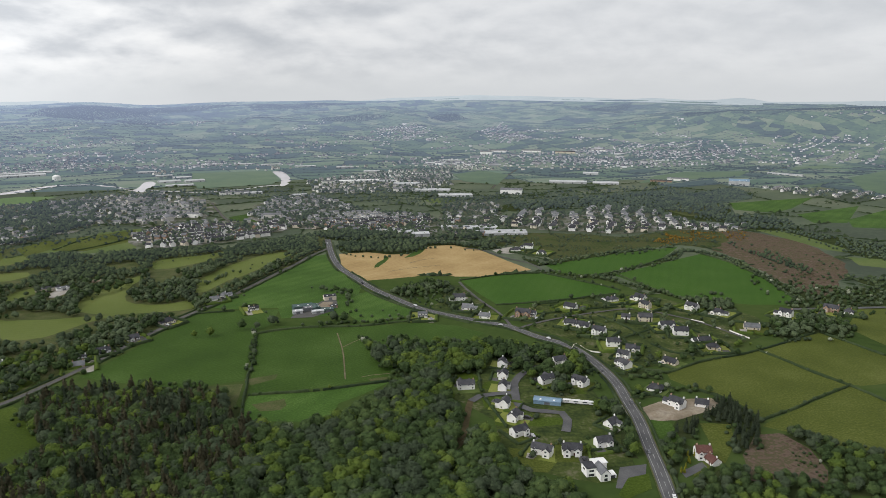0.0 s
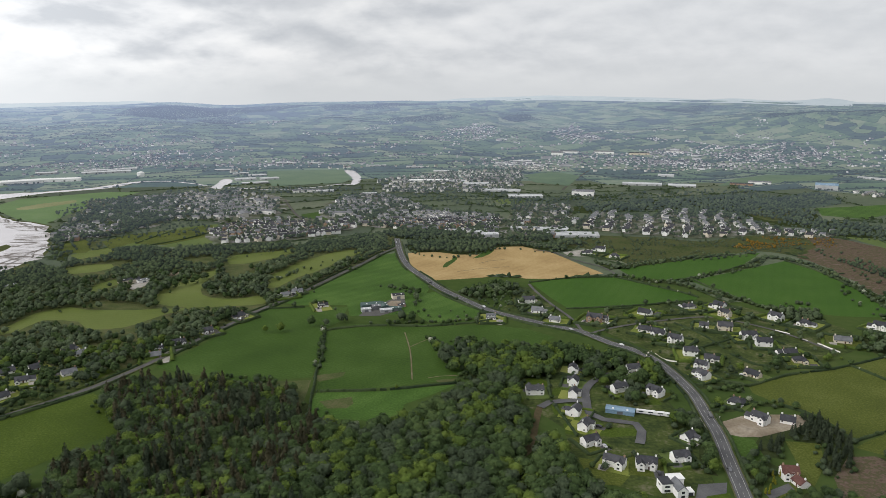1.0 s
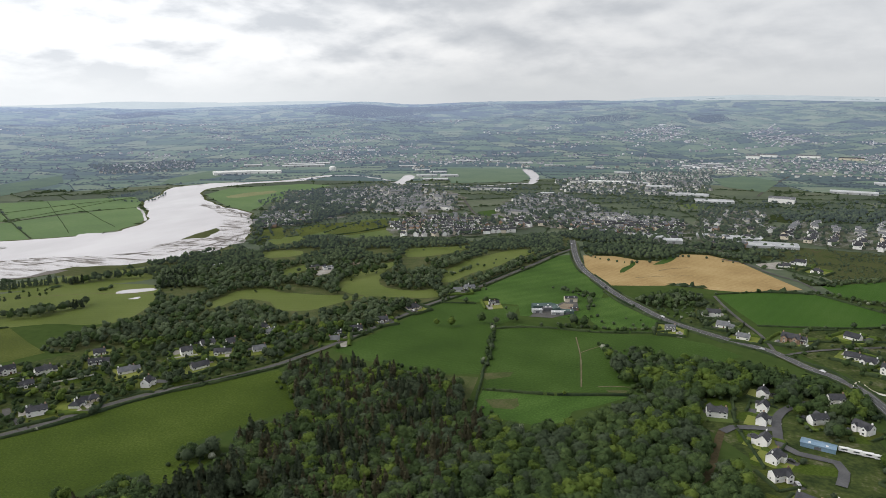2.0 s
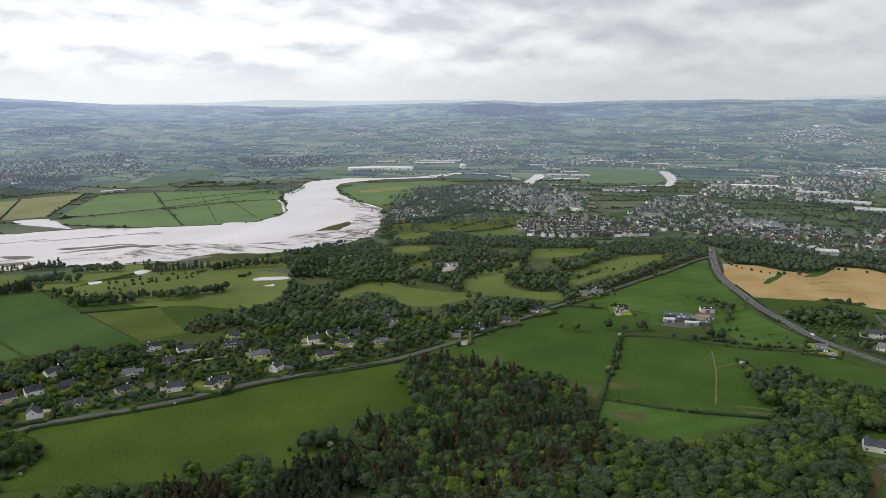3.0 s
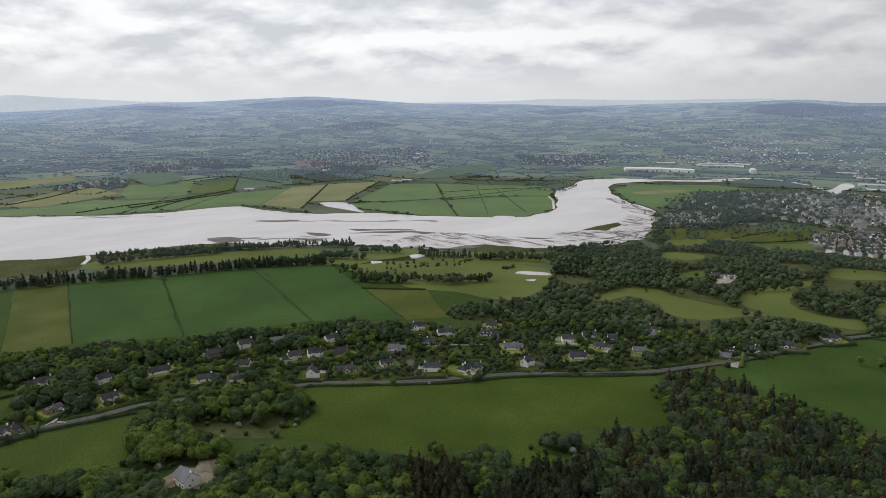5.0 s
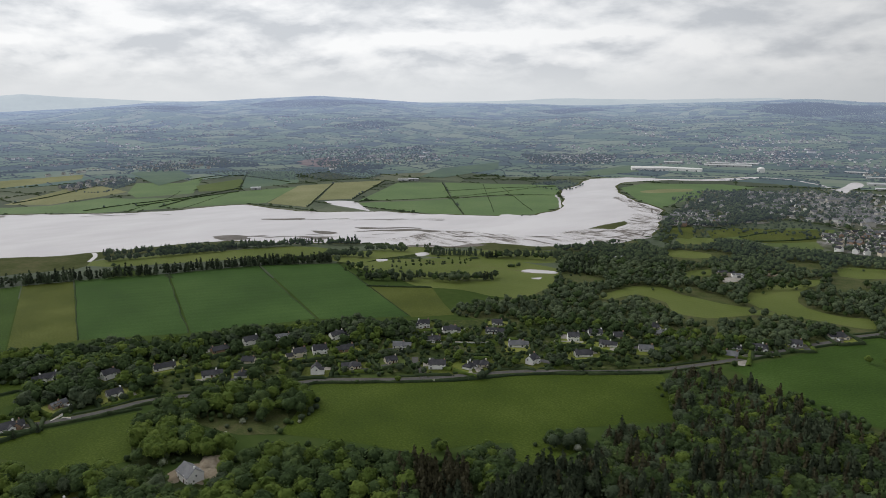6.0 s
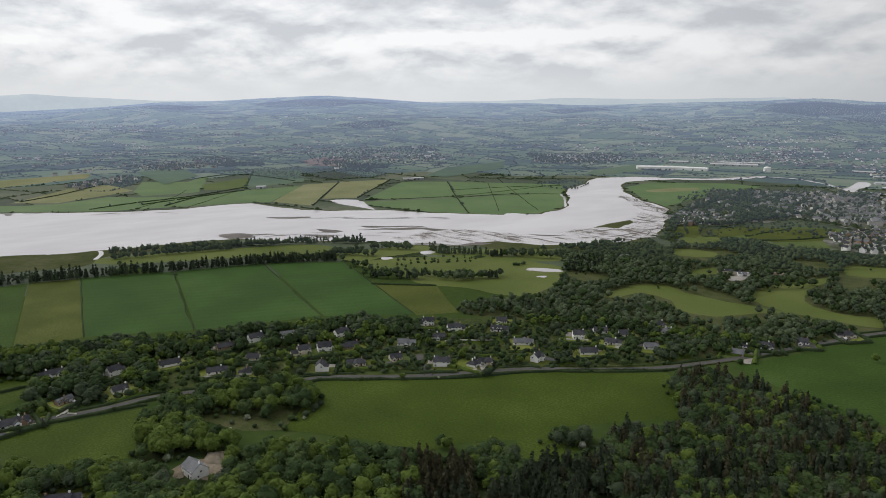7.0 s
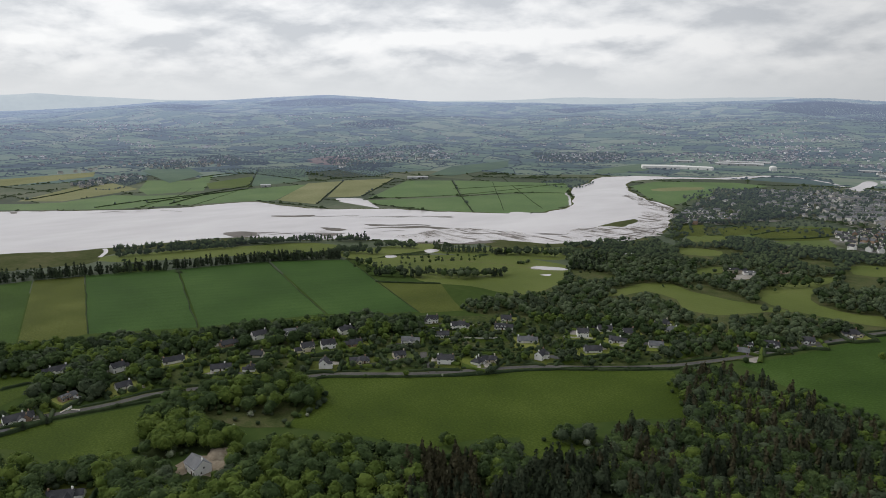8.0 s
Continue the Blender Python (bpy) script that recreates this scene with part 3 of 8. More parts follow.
def sheet(name, pts, mt, label, category, kind="structure", step=0, wobble=0.0, z=None):
    """A flat piece of land cover laid on the ground."""
    P = eased(pts, step, True, wobble) if step else np.asarray(pts, float)
    bm = bmesh.new()
    vs = [bm.verts.new((x, y, 0)) for x, y in P]
    bm.faces.new(vs)
    bmesh.ops.triangulate(bm, faces=bm.faces[:])
    far = np.hypot(P[:, 0], P[:, 1]).max() > 1950
    if far:
        for _ in range(3):
            long = [e for e in bm.edges if e.calc_length() > 70]
            if long:
                bmesh.ops.subdivide_edges(bm, edges=long, cuts=1)
                bmesh.ops.triangulate(bm, faces=bm.faces[:])
    if z is None:
        LEVEL[0] += 0.001
        z = LEVEL[0]
    for v in bm.verts:
        v.co.z = float(hill(v.co.x, v.co.y)) + z + (0.6 if far else 0)
    bmesh.ops.recalc_face_normals(bm, faces=bm.faces[:])
    if bm.faces and sum(f.normal.z * f.calc_area() for f in bm.faces) < 0:
        bmesh.ops.reverse_faces(bm, faces=bm.faces[:])
    me = bpy.data.meshes.new(name)
    bm.to_mesh(me)
    bm.free()
    me.materials.append(mt)
    return tagged(new(name, me), label, category, kind=kind)


WORDS = {"grass_far": "hazy green pasture far off", "grass_green": "rich green mown silage field", "quarry": "bare reddish quarry earth", "grass_bright": "bright green grazed pasture", "grass_mid": "mid-green pasture with faint mowing lines", "grass_deep": "deep green silage field",
         "grass_lush": "lush yellow-green grazing field", "grass_olive": "olive-green grazed pasture", "grass_light": "pale green hay meadow", "grass_cool": "flat cool green riverside pasture",
         "grass_rough": "rough tussocky grass with brown patches", "golf": "pale mown golf fairway turf", "stubble": "tan ploughed and harvested field with tractor lines",
         "straw": "straw-coloured cut grass field", "heath": "brown heather and bracken moor", "moor": "low green scrub with bracken on the moor", "soil": "bare pale soil", "clearing": "brown bracken clearing in the wood", "marsh": "brown-green salt marsh", "garden": "lawns and flower beds of gardens", "gravel": "pale gravel yard", "asphalt": "dark asphalt forecourt", "lane": "worn grey farmyard"}


MEADOWS = []
CLEAR = []            # open ground that woods leave free


def field(kind, pts):
    TAKEN.append(pts)
    if kind == "golf":
        CLEAR.append(pts)
    MEADOWS.append(pts)
    step = 14 if kind in ("golf", "stubble") else 30
    # pastures past 1600 m switch to the grass that glows for haze
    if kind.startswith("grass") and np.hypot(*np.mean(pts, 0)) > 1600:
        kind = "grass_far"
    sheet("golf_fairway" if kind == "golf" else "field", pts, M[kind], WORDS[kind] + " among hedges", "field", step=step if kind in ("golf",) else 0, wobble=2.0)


def patch(kind, pts):
    TAKEN.append(pts)
    if kind in ("gravel", "soil", "asphalt", "lane", "golf", "clearing"):
        CLEAR.append(pts)
    sheet("heath" if kind == "heath" else "rough_ground", pts, M["lawn_ground" if kind == "garden" else kind], WORDS[kind], "ground", step=12, wobble=4.0)


def marsh(kind, pts):
    TAKEN.append(pts)
    sheet("salt_marsh", pts, M["marsh"], "brown-green salt marsh along the river bank", "marsh", step=12, wobble=5.0)


def ribbon(pts, left, right, z):
    P = np.asarray(pts, float)
    T = np.gradient(P, axis=0)
    T /= np.linalg.norm(T, axis=1)[:, None] + 1e-9
    N = np.c_[-T[:, 1], T[:, 0]]
    a, b = P + N * left, P + N * right
    n = len(P)
    v = np.concatenate([np.c_[a, hill(*a.T) + z], np.c_[b, hill(*b.T) + z]])
    i = np.arange(n - 1)
    return v, np.stack([i, i + 1, n + i + 1, n + i], -1)[:, ::-1]


def water(kind, pts):
    TAKEN.append(pts)
    big = len(pts) > 12
    if big:
        P = eased(pts, 12, False, 4.0)
        LEVEL[0] += .001
        tagged(new("river_bank", mesh_of("river_bank", *ribbon(P, -5, 5, LEVEL[0]), M["marsh"])), "dark weedy river bank", "bank", kind="structure")
    sheet("river_water" if big else "pond_water", pts, M["water"], "pale silty water reflecting the grey sky", "water", step=12 if big else 2.5, wobble=4.0 if big else .8)


def channel(width, pts):
    """A narrow winding watercourse."""
    LEVEL[0] += .001
    P = eased(pts, 10, False, 2.0)
    tagged(new("creek_water", mesh_of("creek_water", *ribbon(P, -width / 2, width / 2, LEVEL[0]), M["water"])), "narrow winding channel of pale water", "water", kind="structure")


def mud_streaks(n, a, b, width, seed):
    """Long thin bars of wet mud strewn along a line of the bank."""
    g = random.Random(seed)
    a, b = Vector(a), Vector(b)
    d = (b - a).normalized()
    side = Vector((-d.y, d.x))
    for _ in range(n):
        c = a.lerp(b, g.random()) + side * g.uniform(-width, width)
        l, w = g.uniform(8, 34), g.uniform(.8, 2.6)
        turn = d * math.cos(.2) + side * math.sin(g.uniform(-.3, .3))
        up = Vector((-turn.y, turn.x))
        pts = [c + turn * (l * math.cos(k * math.pi / 5)) + up * (w * math.sin(k * math.pi / 5) * g.uniform(.5, 1.3)) for k in range(10)]
        sheet("mud_bank", [tuple(p) for p in pts], M["mud"], "thin dark bar of wet mud bared by the tide", "mud", step=6, wobble=3.0)


def mud(kind, pts):
    sheet("mud_bank", pts, M["mud"], "dark wet mud bank bared by the tide", "mud", step=8, wobble=5.0)


def tidal_flat(pts):
    sheet("tidal_flat", pts, M["flat"], "wet brown tidal flat streaked with pools along the shore", "mud", step=8, wobble=6.0)


ROADS = []
ROAD_LEVEL = [0.56]


def road(kind, pts):
    P = eased(pts, 8, False)
    half, mt, word = {"main": (4.0, "asphalt", "two-lane grey asphalt main road with white lines"), "minor": (2.3, "lane", "narrow grey country road"),
                      "lane": (2.8, "asphalt", "narrow dark asphalt lane between gardens"), "byway": (1.5, "lane", "narrow worn lane between hedges"), "track": (.5, "dirt", "worn pale dirt track across grass")}[kind]
    ROADS.append((P, half))
    ROAD_LEVEL[0] += 0.002
    z = ROAD_LEVEL[0] if kind != "track" else LEVEL[0] - .03
    name = {"track": "footpath", "lane": "lane", "byway": "lane"}.get(kind, "road")
    ob = tagged(new(name, mesh_of(name, *ribbon(P, -half, half, z + .05), M[mt])), word, name, kind="structure")
    if kind in ("main", "minor"):
        part("verge", mesh_of("verge", *ribbon(P, -half - .9, half + .9, z + .02), M["grass_rough"]), ob, "grass verge")
    if kind == "main":
        for off in (-half + 1.3, half - 1.3):
            part("edge_line", mesh_of("edge_line", *ribbon(P, off - .09, off + .09, z + .06), M["paint"]), ob, "white painted edge line")
        v, f = ribbon(eased(pts, 4.5, False), -.08, .08, z + .06)
        part("centre_line", mesh_of("centre_line", v, f[::2], M["paint"]), ob, "broken white centre line")


# ---- fields, water and roads ----
field("grass_bright", [(-162, 722), (-132, 722), (-99, 702), (-84, 702), (-82, 632), (-150, 618), (-160, 650)])
field("grass_bright", [(-169, 874), (-151, 891), (-135, 834), (-114, 786), (-88, 729), (-88, 702), (-102, 698), (-135, 720), (-160, 720), (-156, 652), (-202, 647), (-223, 652), (-197, 748), (-182, 828)])
field("grass_mid", [(-235, 632), (-200, 641), (-158, 647), (-155, 600), (-165, 580), (-151, 511), (-144, 472), (-192, 457), (-267, 479), (-257, 513), (-248, 554)])
field("grass_bright", [(-93, 698), (-80, 709), (-47, 668), (-21, 639), (-34, 625), (-74, 605), (-87, 625)])
field("grass_mid", [(-154, 595), (-133, 591), (-73, 597), (-23, 608), (-21, 622), (-74, 602), (-134, 595)])
field("grass_mid", [(-161, 574), (-132, 588), (-73, 594), (-23, 605), (13, 597), (37, 577), (7, 542), (-11, 511), (-35, 488), (-43, 477), (-89, 459), (-134, 449)])
field("grass_bright", [(-133, 446), (-88, 453), (-38, 470), (-56, 448), (-70, 434), (-71, 417), (-87, 407), (-129, 409), (-133, 430)])
field("grass_rough", [(-168, 462), (-143, 467), (-140, 447), (-137, 425), (-140, 417), (-159, 443)])
field("stubble", [(-136, 891), (-100, 901), (-69, 888), (-36, 891), (-19, 941), (13, 948), (50, 915), (82, 849), (105, 805), (77, 791), (43, 773), (14, 773), (-16, 791), (-32, 773), (-54, 765), (-85, 755), (-104, 786), (-124, 828)])
patch("grass_mid", [(-81, 814), (-75, 816), (-71, 874), (-77, 884)])
patch("grass_mid", [(-50, 871), (-29, 894), (-21, 930), (-37, 912)])
field("grass_green", [(20, 755), (62, 778), (113, 789), (170, 736), (189, 713), (181, 702), (112, 677), (82, 662), (54, 662), (39, 698)])
field("grass_green", [(196, 781), (337, 891), (355, 843), (363, 773), (358, 681), (338, 662), (305, 662), (275, 671), (244, 681), (222, 724)])
field("grass_green", [(125, 828), (226, 891), (323, 937), (306, 908), (264, 843), (201, 800), (180, 781), (136, 791)])
field("grass_olive", [(166, 486), (204, 511), (254, 533), (288, 465), (208, 413), (199, 417), (193, 438), (177, 457), (165, 475)])
field("grass_olive", [(258, 538), (327, 577), (351, 523), (359, 499), (317, 467), (297, 463), (291, 467)])
field("grass_olive", [(208, 409), (288, 462), (299, 438), (309, 413), (267, 350), (251, 361), (236, 372), (223, 386), (210, 394), (199, 401)])
field("grass_olive", [(405, 652), (435, 658), (478, 662), (392, 535), (366, 546), (363, 562), (360, 592)])
patch("grass_rough", [(130, 405), (142, 397), (134, 369), (124, 363), (121, 376)])
patch("heath", [(405, 1012), (438, 1078), (462, 1058), (502, 983), (507, 964), (494, 828), (442, 748), (393, 692), (375, 726), (374, 755), (377, 813), (373, 878), (365, 928)])
patch("moor", [(60, 985), (118, 1032), (199, 1032), (268, 1005), (342, 1055), (405, 1053), (420, 1018), (372, 930), (329, 945), (248, 913), (170, 876), (140, 858), (135, 894), (112, 930)])
patch("gravel", [(69, 912), (101, 938), (110, 913), (106, 898), (75, 899)])
patch("grass_rough", [(106, 898), (110, 926), (132, 922), (140, 890), (120, 878)])
field("grass_light", [(483, 1063), (524, 1049), (546, 926), (534, 898), (515, 919)])
field("grass_light", [(520, 874), (560, 858), (590, 828), (571, 799), (532, 814), (508, 828)])
field("grass_bright", [(555, 1341), (760, 1420), (641, 1271), (589, 1226), (532, 1258)])
field("grass_bright", [(620, 1207), (786, 1305), (661, 1123), (606, 1123)])
field("grass_bright", [(676, 1150), (808, 1258), (914, 1305), (756, 1072), (693, 1072), (647, 1082)])
field("grass_light", [(467, 1661), (555, 1821), (662, 1919), (856, 1937), (776, 1820), (580, 1719)])
field("grass_light", [(1059, 2095), (1250, 2163), (1138, 1993), (983, 1972)])
field("grass_light", [(782, 1586), (944, 1695), (859, 1586)])
field("grass_mid", [(1033, 1778), (1230, 1940), (1378, 1992), (992, 1419), (935, 1462), (927, 1526)])
patch("grass_rough", [(423, 1305), (528, 1356), (498, 1238), (423, 1195)])
field("grass_mid", [(-367, 1178), (-339, 1220), (-306, 1226), (-292, 1161), (-315, 1113), (-341, 1123)])
patch("soil", [(-302, 1097), (-260, 1113), (-244, 1082), (-284, 1063)])
field("grass_light", [(24, 1848), (105, 1966), (174, 1848), (127, 1628), (50, 1696)])
field("grass_light", [(-680, 1891), (-480, 1951), (-401, 1719), (-405, 1639), (-550, 1556), (-620, 1719)])
patch("grass_light", [(-33, 1395), (18, 1412), (23, 1364), (-21, 1342)])
field("grass_light", [(-536, 884), (-518, 1040), (-472, 1073), (-448, 1026), (-466, 964), (-500, 908)])
field("grass_light", [(-482, 888), (-460, 952), (-445, 1013), (-414, 915), (-450, 898)])
field("golf", [(-440, 524), (-448, 597), (-428, 618), (-402, 610), (-361, 614), (-322, 625), (-305, 633), (-330, 592), (-340, 564), (-367, 556), (-390, 576), (-424, 577), (-427, 546)])
field("golf", [(-351, 639), (-366, 685), (-360, 736), (-348, 780), (-339, 757), (-339, 736), (-325, 691), (-305, 665), (-276, 661), (-259, 677), (-242, 652), (-272, 637), (-311, 630)])
field("golf", [(-276, 750), (-262, 819), (-242, 871), (-213, 904), (-196, 894), (-213, 839), (-229, 775), (-242, 752), (-247, 711), (-258, 700), (-264, 729)])
field("golf", [(-358, 828), (-353, 858), (-318, 881), (-288, 904), (-287, 881), (-303, 839), (-327, 810), (-344, 805)])
field("golf", [(-529, 767), (-515, 786), (-485, 791), (-474, 775), (-483, 755), (-505, 740)])
field("golf", [(-567, 836), (-560, 858), (-539, 884), (-524, 861), (-530, 833), (-545, 813)])
field("golf", [(-449, 671), (-446, 704), (-435, 731), (-427, 702), (-433, 673)])
field("golf", [(-694, 416), (-673, 495), (-613, 565), (-545, 589), (-508, 555), (-484, 497), (-495, 464), (-536, 448), (-572, 426), (-631, 423)])
field("golf", [(-696, 528), (-608, 652), (-564, 608), (-686, 504)])
patch("golf", [(-748, 416), (-742, 491), (-732, 535), (-700, 522), (-700, 457), (-698, 419)])
field("golf", [(-885, 180), (-871, 252), (-823, 406), (-760, 437), (-753, 419), (-792, 328), (-847, 185)])
field("grass_deep", [(-801, 150), (-773, 235), (-564, 195), (-584, 153), (-598, 120)])
field("grass_deep", [(-772, 237), (-753, 328), (-538, 295), (-563, 197)])
field("grass_deep", [(-751, 331), (-708, 406), (-496, 363), (-520, 320), (-536, 297)])
field("grass_olive", [(-808, 104), (-797, 148), (-598, 120), (-595, 95), (-600, 73)])
field("grass_mid", [(-808, 75), (-809, 103), (-601, 72), (-599, 62), (-604, 12), (-795, 8)])
field("grass_olive", [(-603, 383), (-560, 432), (-511, 410), (-477, 397), (-492, 363)])
field("grass_lush", [(-414, 232), (-388, 273), (-367, 305), (-341, 357), (-285, 430), (-247, 397), (-237, 378), (-253, 350), (-271, 314), (-256, 321), (-247, 306), (-246, 281), (-249, 268), (-242, 247), (-266, 279), (-275, 283), (-287, 262), (-293, 236), (-326, 214), (-359, 185), (-391, 215)])
field("grass_lush", [(-446, 53), (-441, 88), (-436, 129), (-406, 116), (-378, 111), (-378, 72), (-410, 65), (-424, 51), (-446, 15), (-450, 15)])
field("grass_lush", [(-558, 60), (-551, 78), (-516, 76), (-513, 57), (-524, 28), (-568, 28)])
field("grass_lush", [(-508, 56), (-510, 72), (-494, 69), (-484, 55), (-485, 27), (-509, 27)])
patch("grass_rough", [(-422, 157), (-386, 200), (-362, 183), (-372, 164), (-397, 153)])
patch("grass_lush", [(-372, 71), (-365, 93), (-343, 91), (-348, 73)])
field("grass_cool", [(-1053, 642), (-1102, 653), (-1049, 790), (-1046, 820), (-890, 726), (-928, 692)])
field("grass_cool", [(-1121, 664), (-1315, 873), (-1258, 954), (-1059, 829), (-1062, 798)])
field("grass_cool", [(-889, 728), (-1045, 822), (-979, 1024), (-916, 978), (-867, 928), (-822, 841), (-844, 763)])
field("grass_cool", [(-1256, 958), (-1077, 1122), (-972, 1035), (-1064, 835)])
field("straw", [(-1195, 521), (-1112, 559), (-1179, 607), (-1387, 753), (-1394, 672)])
field("straw", [(-1177, 610), (-1153, 670), (-1367, 875), (-1395, 760)])
field("straw", [(-1448, 140), (-1402, 206), (-1461, 300), (-1504, 355), (-1634, 332), (-1623, 265)])
field("straw", [(-1693, 73), (-1852, 77), (-1859, 141), (-1905, 344), (-1800, 321), (-1706, 131)])
field("grass_light", [(-1869, 441), (-1922, 566), (-1689, 540), (-1565, 431)])
field("grass_cool", [(-1486, 351), (-1647, 404), (-1589, 485), (-1699, 570), (-1403, 454), (-1407, 349)])
field("grass_light", [(-1417, 556), (-1741, 695), (-1672, 792), (-1439, 697)])
field("grass_light", [(-1519, 495), (-1597, 630), (-1402, 545), (-1422, 471)])
field("grass_cool", [(-1391, 345), (-1352, 428), (-1377, 536), (-1377, 662), (-1197, 519), (-1217, 467), (-1254, 261), (-1348, 109), (-1380, 64), (-1460, 66), (-1404, 145), (-1387, 204), (-1436, 295)])
field("grass_light", [(-1381, 978), (-1516, 1142), (-1552, 1371), (-1406, 1245), (-1330, 1007)])
field("grass_light", [(-1255, 1511), (-1270, 1622), (-1146, 1490), (-1142, 1358), (-1164, 1284), (-1239, 1406)])
field("grass_cool", [(-964, 1197), (-984, 1305), (-873, 1428), (-798, 1432), (-795, 1285), (-762, 1099), (-745, 1044), (-824, 1084)])
patch("straw", [(-910, 1210), (-868, 1301), (-847, 1270), (-876, 1184)])
field("grass_olive", [(-577, 921), (-567, 974), (-522, 1014), (-527, 922), (-537, 873)])
field("grass_olive", [(-520, 911), (-515, 1017), (-476, 1064), (-441, 976), (-478, 906)])
field("grass_olive", [(-584, 841), (-619, 901), (-605, 936), (-569, 896), (-555, 849)])
field("grass_light", [(-673, 1042), (-701, 1140), (-668, 1121), (-655, 1038)])
marsh("marsh", [(-964, 85), (-946, 135), (-932, 195), (-914, 277), (-901, 346), (-879, 346), (-889, 277), (-894, 194), (-851, 157), (-875, 79), (-897, 6), (-985, 5)])
water("water", [(-654, 657), (-662, 646), (-707, 553), (-740, 523), (-797, 474), (-831, 426), (-857, 390), (-909, 348), (-923, 266), (-932, 195), (-946, 135), (-971, 85), (-1011, -22), (-1425, -40), (-1334, 108), (-1309, 153), (-1241, 259), (-1209, 367), (-1205, 473), (-1157, 495), (-1094, 519), (-1039, 565), (-1001, 629), (-924, 688), (-844, 763), (-824, 781)])
water("water", [(-844, 763), (-818, 818), (-845, 903), (-914, 981), (-1002, 1066), (-1049, 1161), (-1108, 1262), (-1101, 1311), (-1071, 1374), (-1010, 1419), (-951, 1484), (-917, 1613), (-893, 1607), (-909, 1485), (-989, 1391), (-1020, 1292), (-1000, 1231), (-936, 1159), (-873, 1105), (-810, 1066), (-748, 1040), (-709, 992), (-677, 943), (-617, 866), (-602, 816), (-594, 761), (-599, 723), (-632, 676), (-662, 646)])
water("water", [(-468, 1920), (-442, 1920), (-392, 1782), (-367, 1661), (-369, 1596), (-379, 1617), (-406, 1744)])
water("water", [(-683, 1527), (-692, 1576), (-719, 1673), (-713, 1696), (-687, 1662), (-667, 1597), (-665, 1556), (-650, 1499)])
channel(9, [(-654, 1517), (-633, 1527), (-570, 1508), (-518, 1499), (-448, 1556), (-400, 1618), (-369, 1596)])
channel(10, [(-901, 1615), (-833, 1631), (-748, 1587), (-686, 1528)])
channel(4, [(-966, 1015), (-919, 974), (-887, 946), (-850, 906)])
channel(6, [(-946, 135), (-948, 172), (-946, 197)])
channel(5, [(-930, 191), (-907, 190), (-885, 180)])
water("water", [(-1153, 617), (-1127, 655), (-1055, 638), (-1012, 624), (-1039, 618), (-1119, 606)])
water("water", [(-700, 452), (-693, 461), (-686, 457), (-689, 447)])
water("water", [(-699, 506), (-697, 520), (-685, 516), (-685, 500)])
water("water", [(-560, 554), (-556, 565), (-536, 579), (-528, 572), (-552, 548)])
water("water", [(-530, 537), (-525, 548), (-521, 541)])
mud("mud", [(-941, 343), (-906, 379), (-904, 355), (-923, 342)])
mud("mud", [(-876, 443), (-852, 469), (-842, 456), (-852, 448)])
mud("mud", [(-871, 514), (-832, 584), (-797, 618), (-756, 647), (-783, 608), (-821, 577)])
mud("mud", [(-748, 524), (-733, 571), (-727, 605), (-783, 580), (-780, 606), (-744, 628), (-691, 662), (-635, 678), (-671, 615), (-707, 553)])
mud("mud", [(-754, 587), (-731, 626), (-696, 636), (-707, 607)])
mud("mud", [(-681, 746), (-679, 778), (-641, 782), (-642, 739)])
mud("mud", [(-642, 830), (-676, 885), (-647, 861), (-627, 830)])
mud("mud", [(-873, 1078), (-853, 1080), (-743, 1026), (-710, 991), (-763, 1007)])
mud("mud", [(-679, 941), (-648, 875), (-625, 876)])
mud("mud", [(-1040, 448), (-1019, 496), (-1000, 505), (-1020, 458)])
mud("mud", [(-1309, 114), (-1308, 125), (-1294, 127), (-1294, 117)])
patch("marsh", [(-675, 719), (-686, 798), (-699, 887), (-686, 879), (-662, 818), (-660, 747)])
patch("marsh", [(-688, 635), (-676, 678), (-626, 721), (-599, 723), (-615, 659), (-648, 595), (-679, 585)])
road("main", [(112, 285), (116, 321), (119, 350), (121, 376), (124, 409), (124, 434), (124, 467), (119, 499), (111, 529), (105, 542), (95, 554), (80, 567), (61, 592), (44, 603), (24, 615), (-2, 632), (-24, 650), (-48, 682), (-75, 720), (-98, 763), (-121, 808), (-136, 852), (-150, 908), (-166, 984)])
road("minor", [(-456, 15), (-454, 53), (-454, 70), (-450, 90), (-448, 111), (-449, 130), (-447, 143), (-435, 175), (-425, 201), (-418, 226), (-411, 243), (-389, 274), (-373, 300), (-362, 325), (-344, 360), (-321, 390), (-301, 420), (-290, 441), (-276, 481), (-268, 511), (-262, 537), (-256, 565), (-248, 593), (-246, 615)])
road("minor", [(-243, 618), (-240, 625), (-229, 656), (-220, 681), (-212, 713), (-200, 760), (-182, 828), (-170, 881), (-155, 926)])
road("minor", [(-449, 1342), (-376, 1178), (-338, 1113), (-300, 1058), (-244, 1040)])
road("byway", [(61, 592), (58, 612), (52, 637), (38, 675), (25, 718), (18, 748)])
road("byway", [(120, 792), (108, 834), (77, 871), (54, 912), (28, 926)])
road("byway", [(64, 586), (91, 608), (137, 632), (184, 646), (219, 622), (237, 600), (257, 563)])
road("lane", [(336, 646), (376, 648), (432, 652)])
road("lane", [(19, 437), (25, 445), (37, 449), (50, 451)])
road("lane", [(73, 499), (64, 492), (57, 482), (51, 467), (50, 450), (50, 431), (58, 423), (68, 421), (77, 419), (79, 409), (75, 393)])
road("track", [(-92, 577), (-84, 546), (-79, 523), (-71, 475)])
road("track", [(-82, 542), (-75, 554), (-69, 563)])
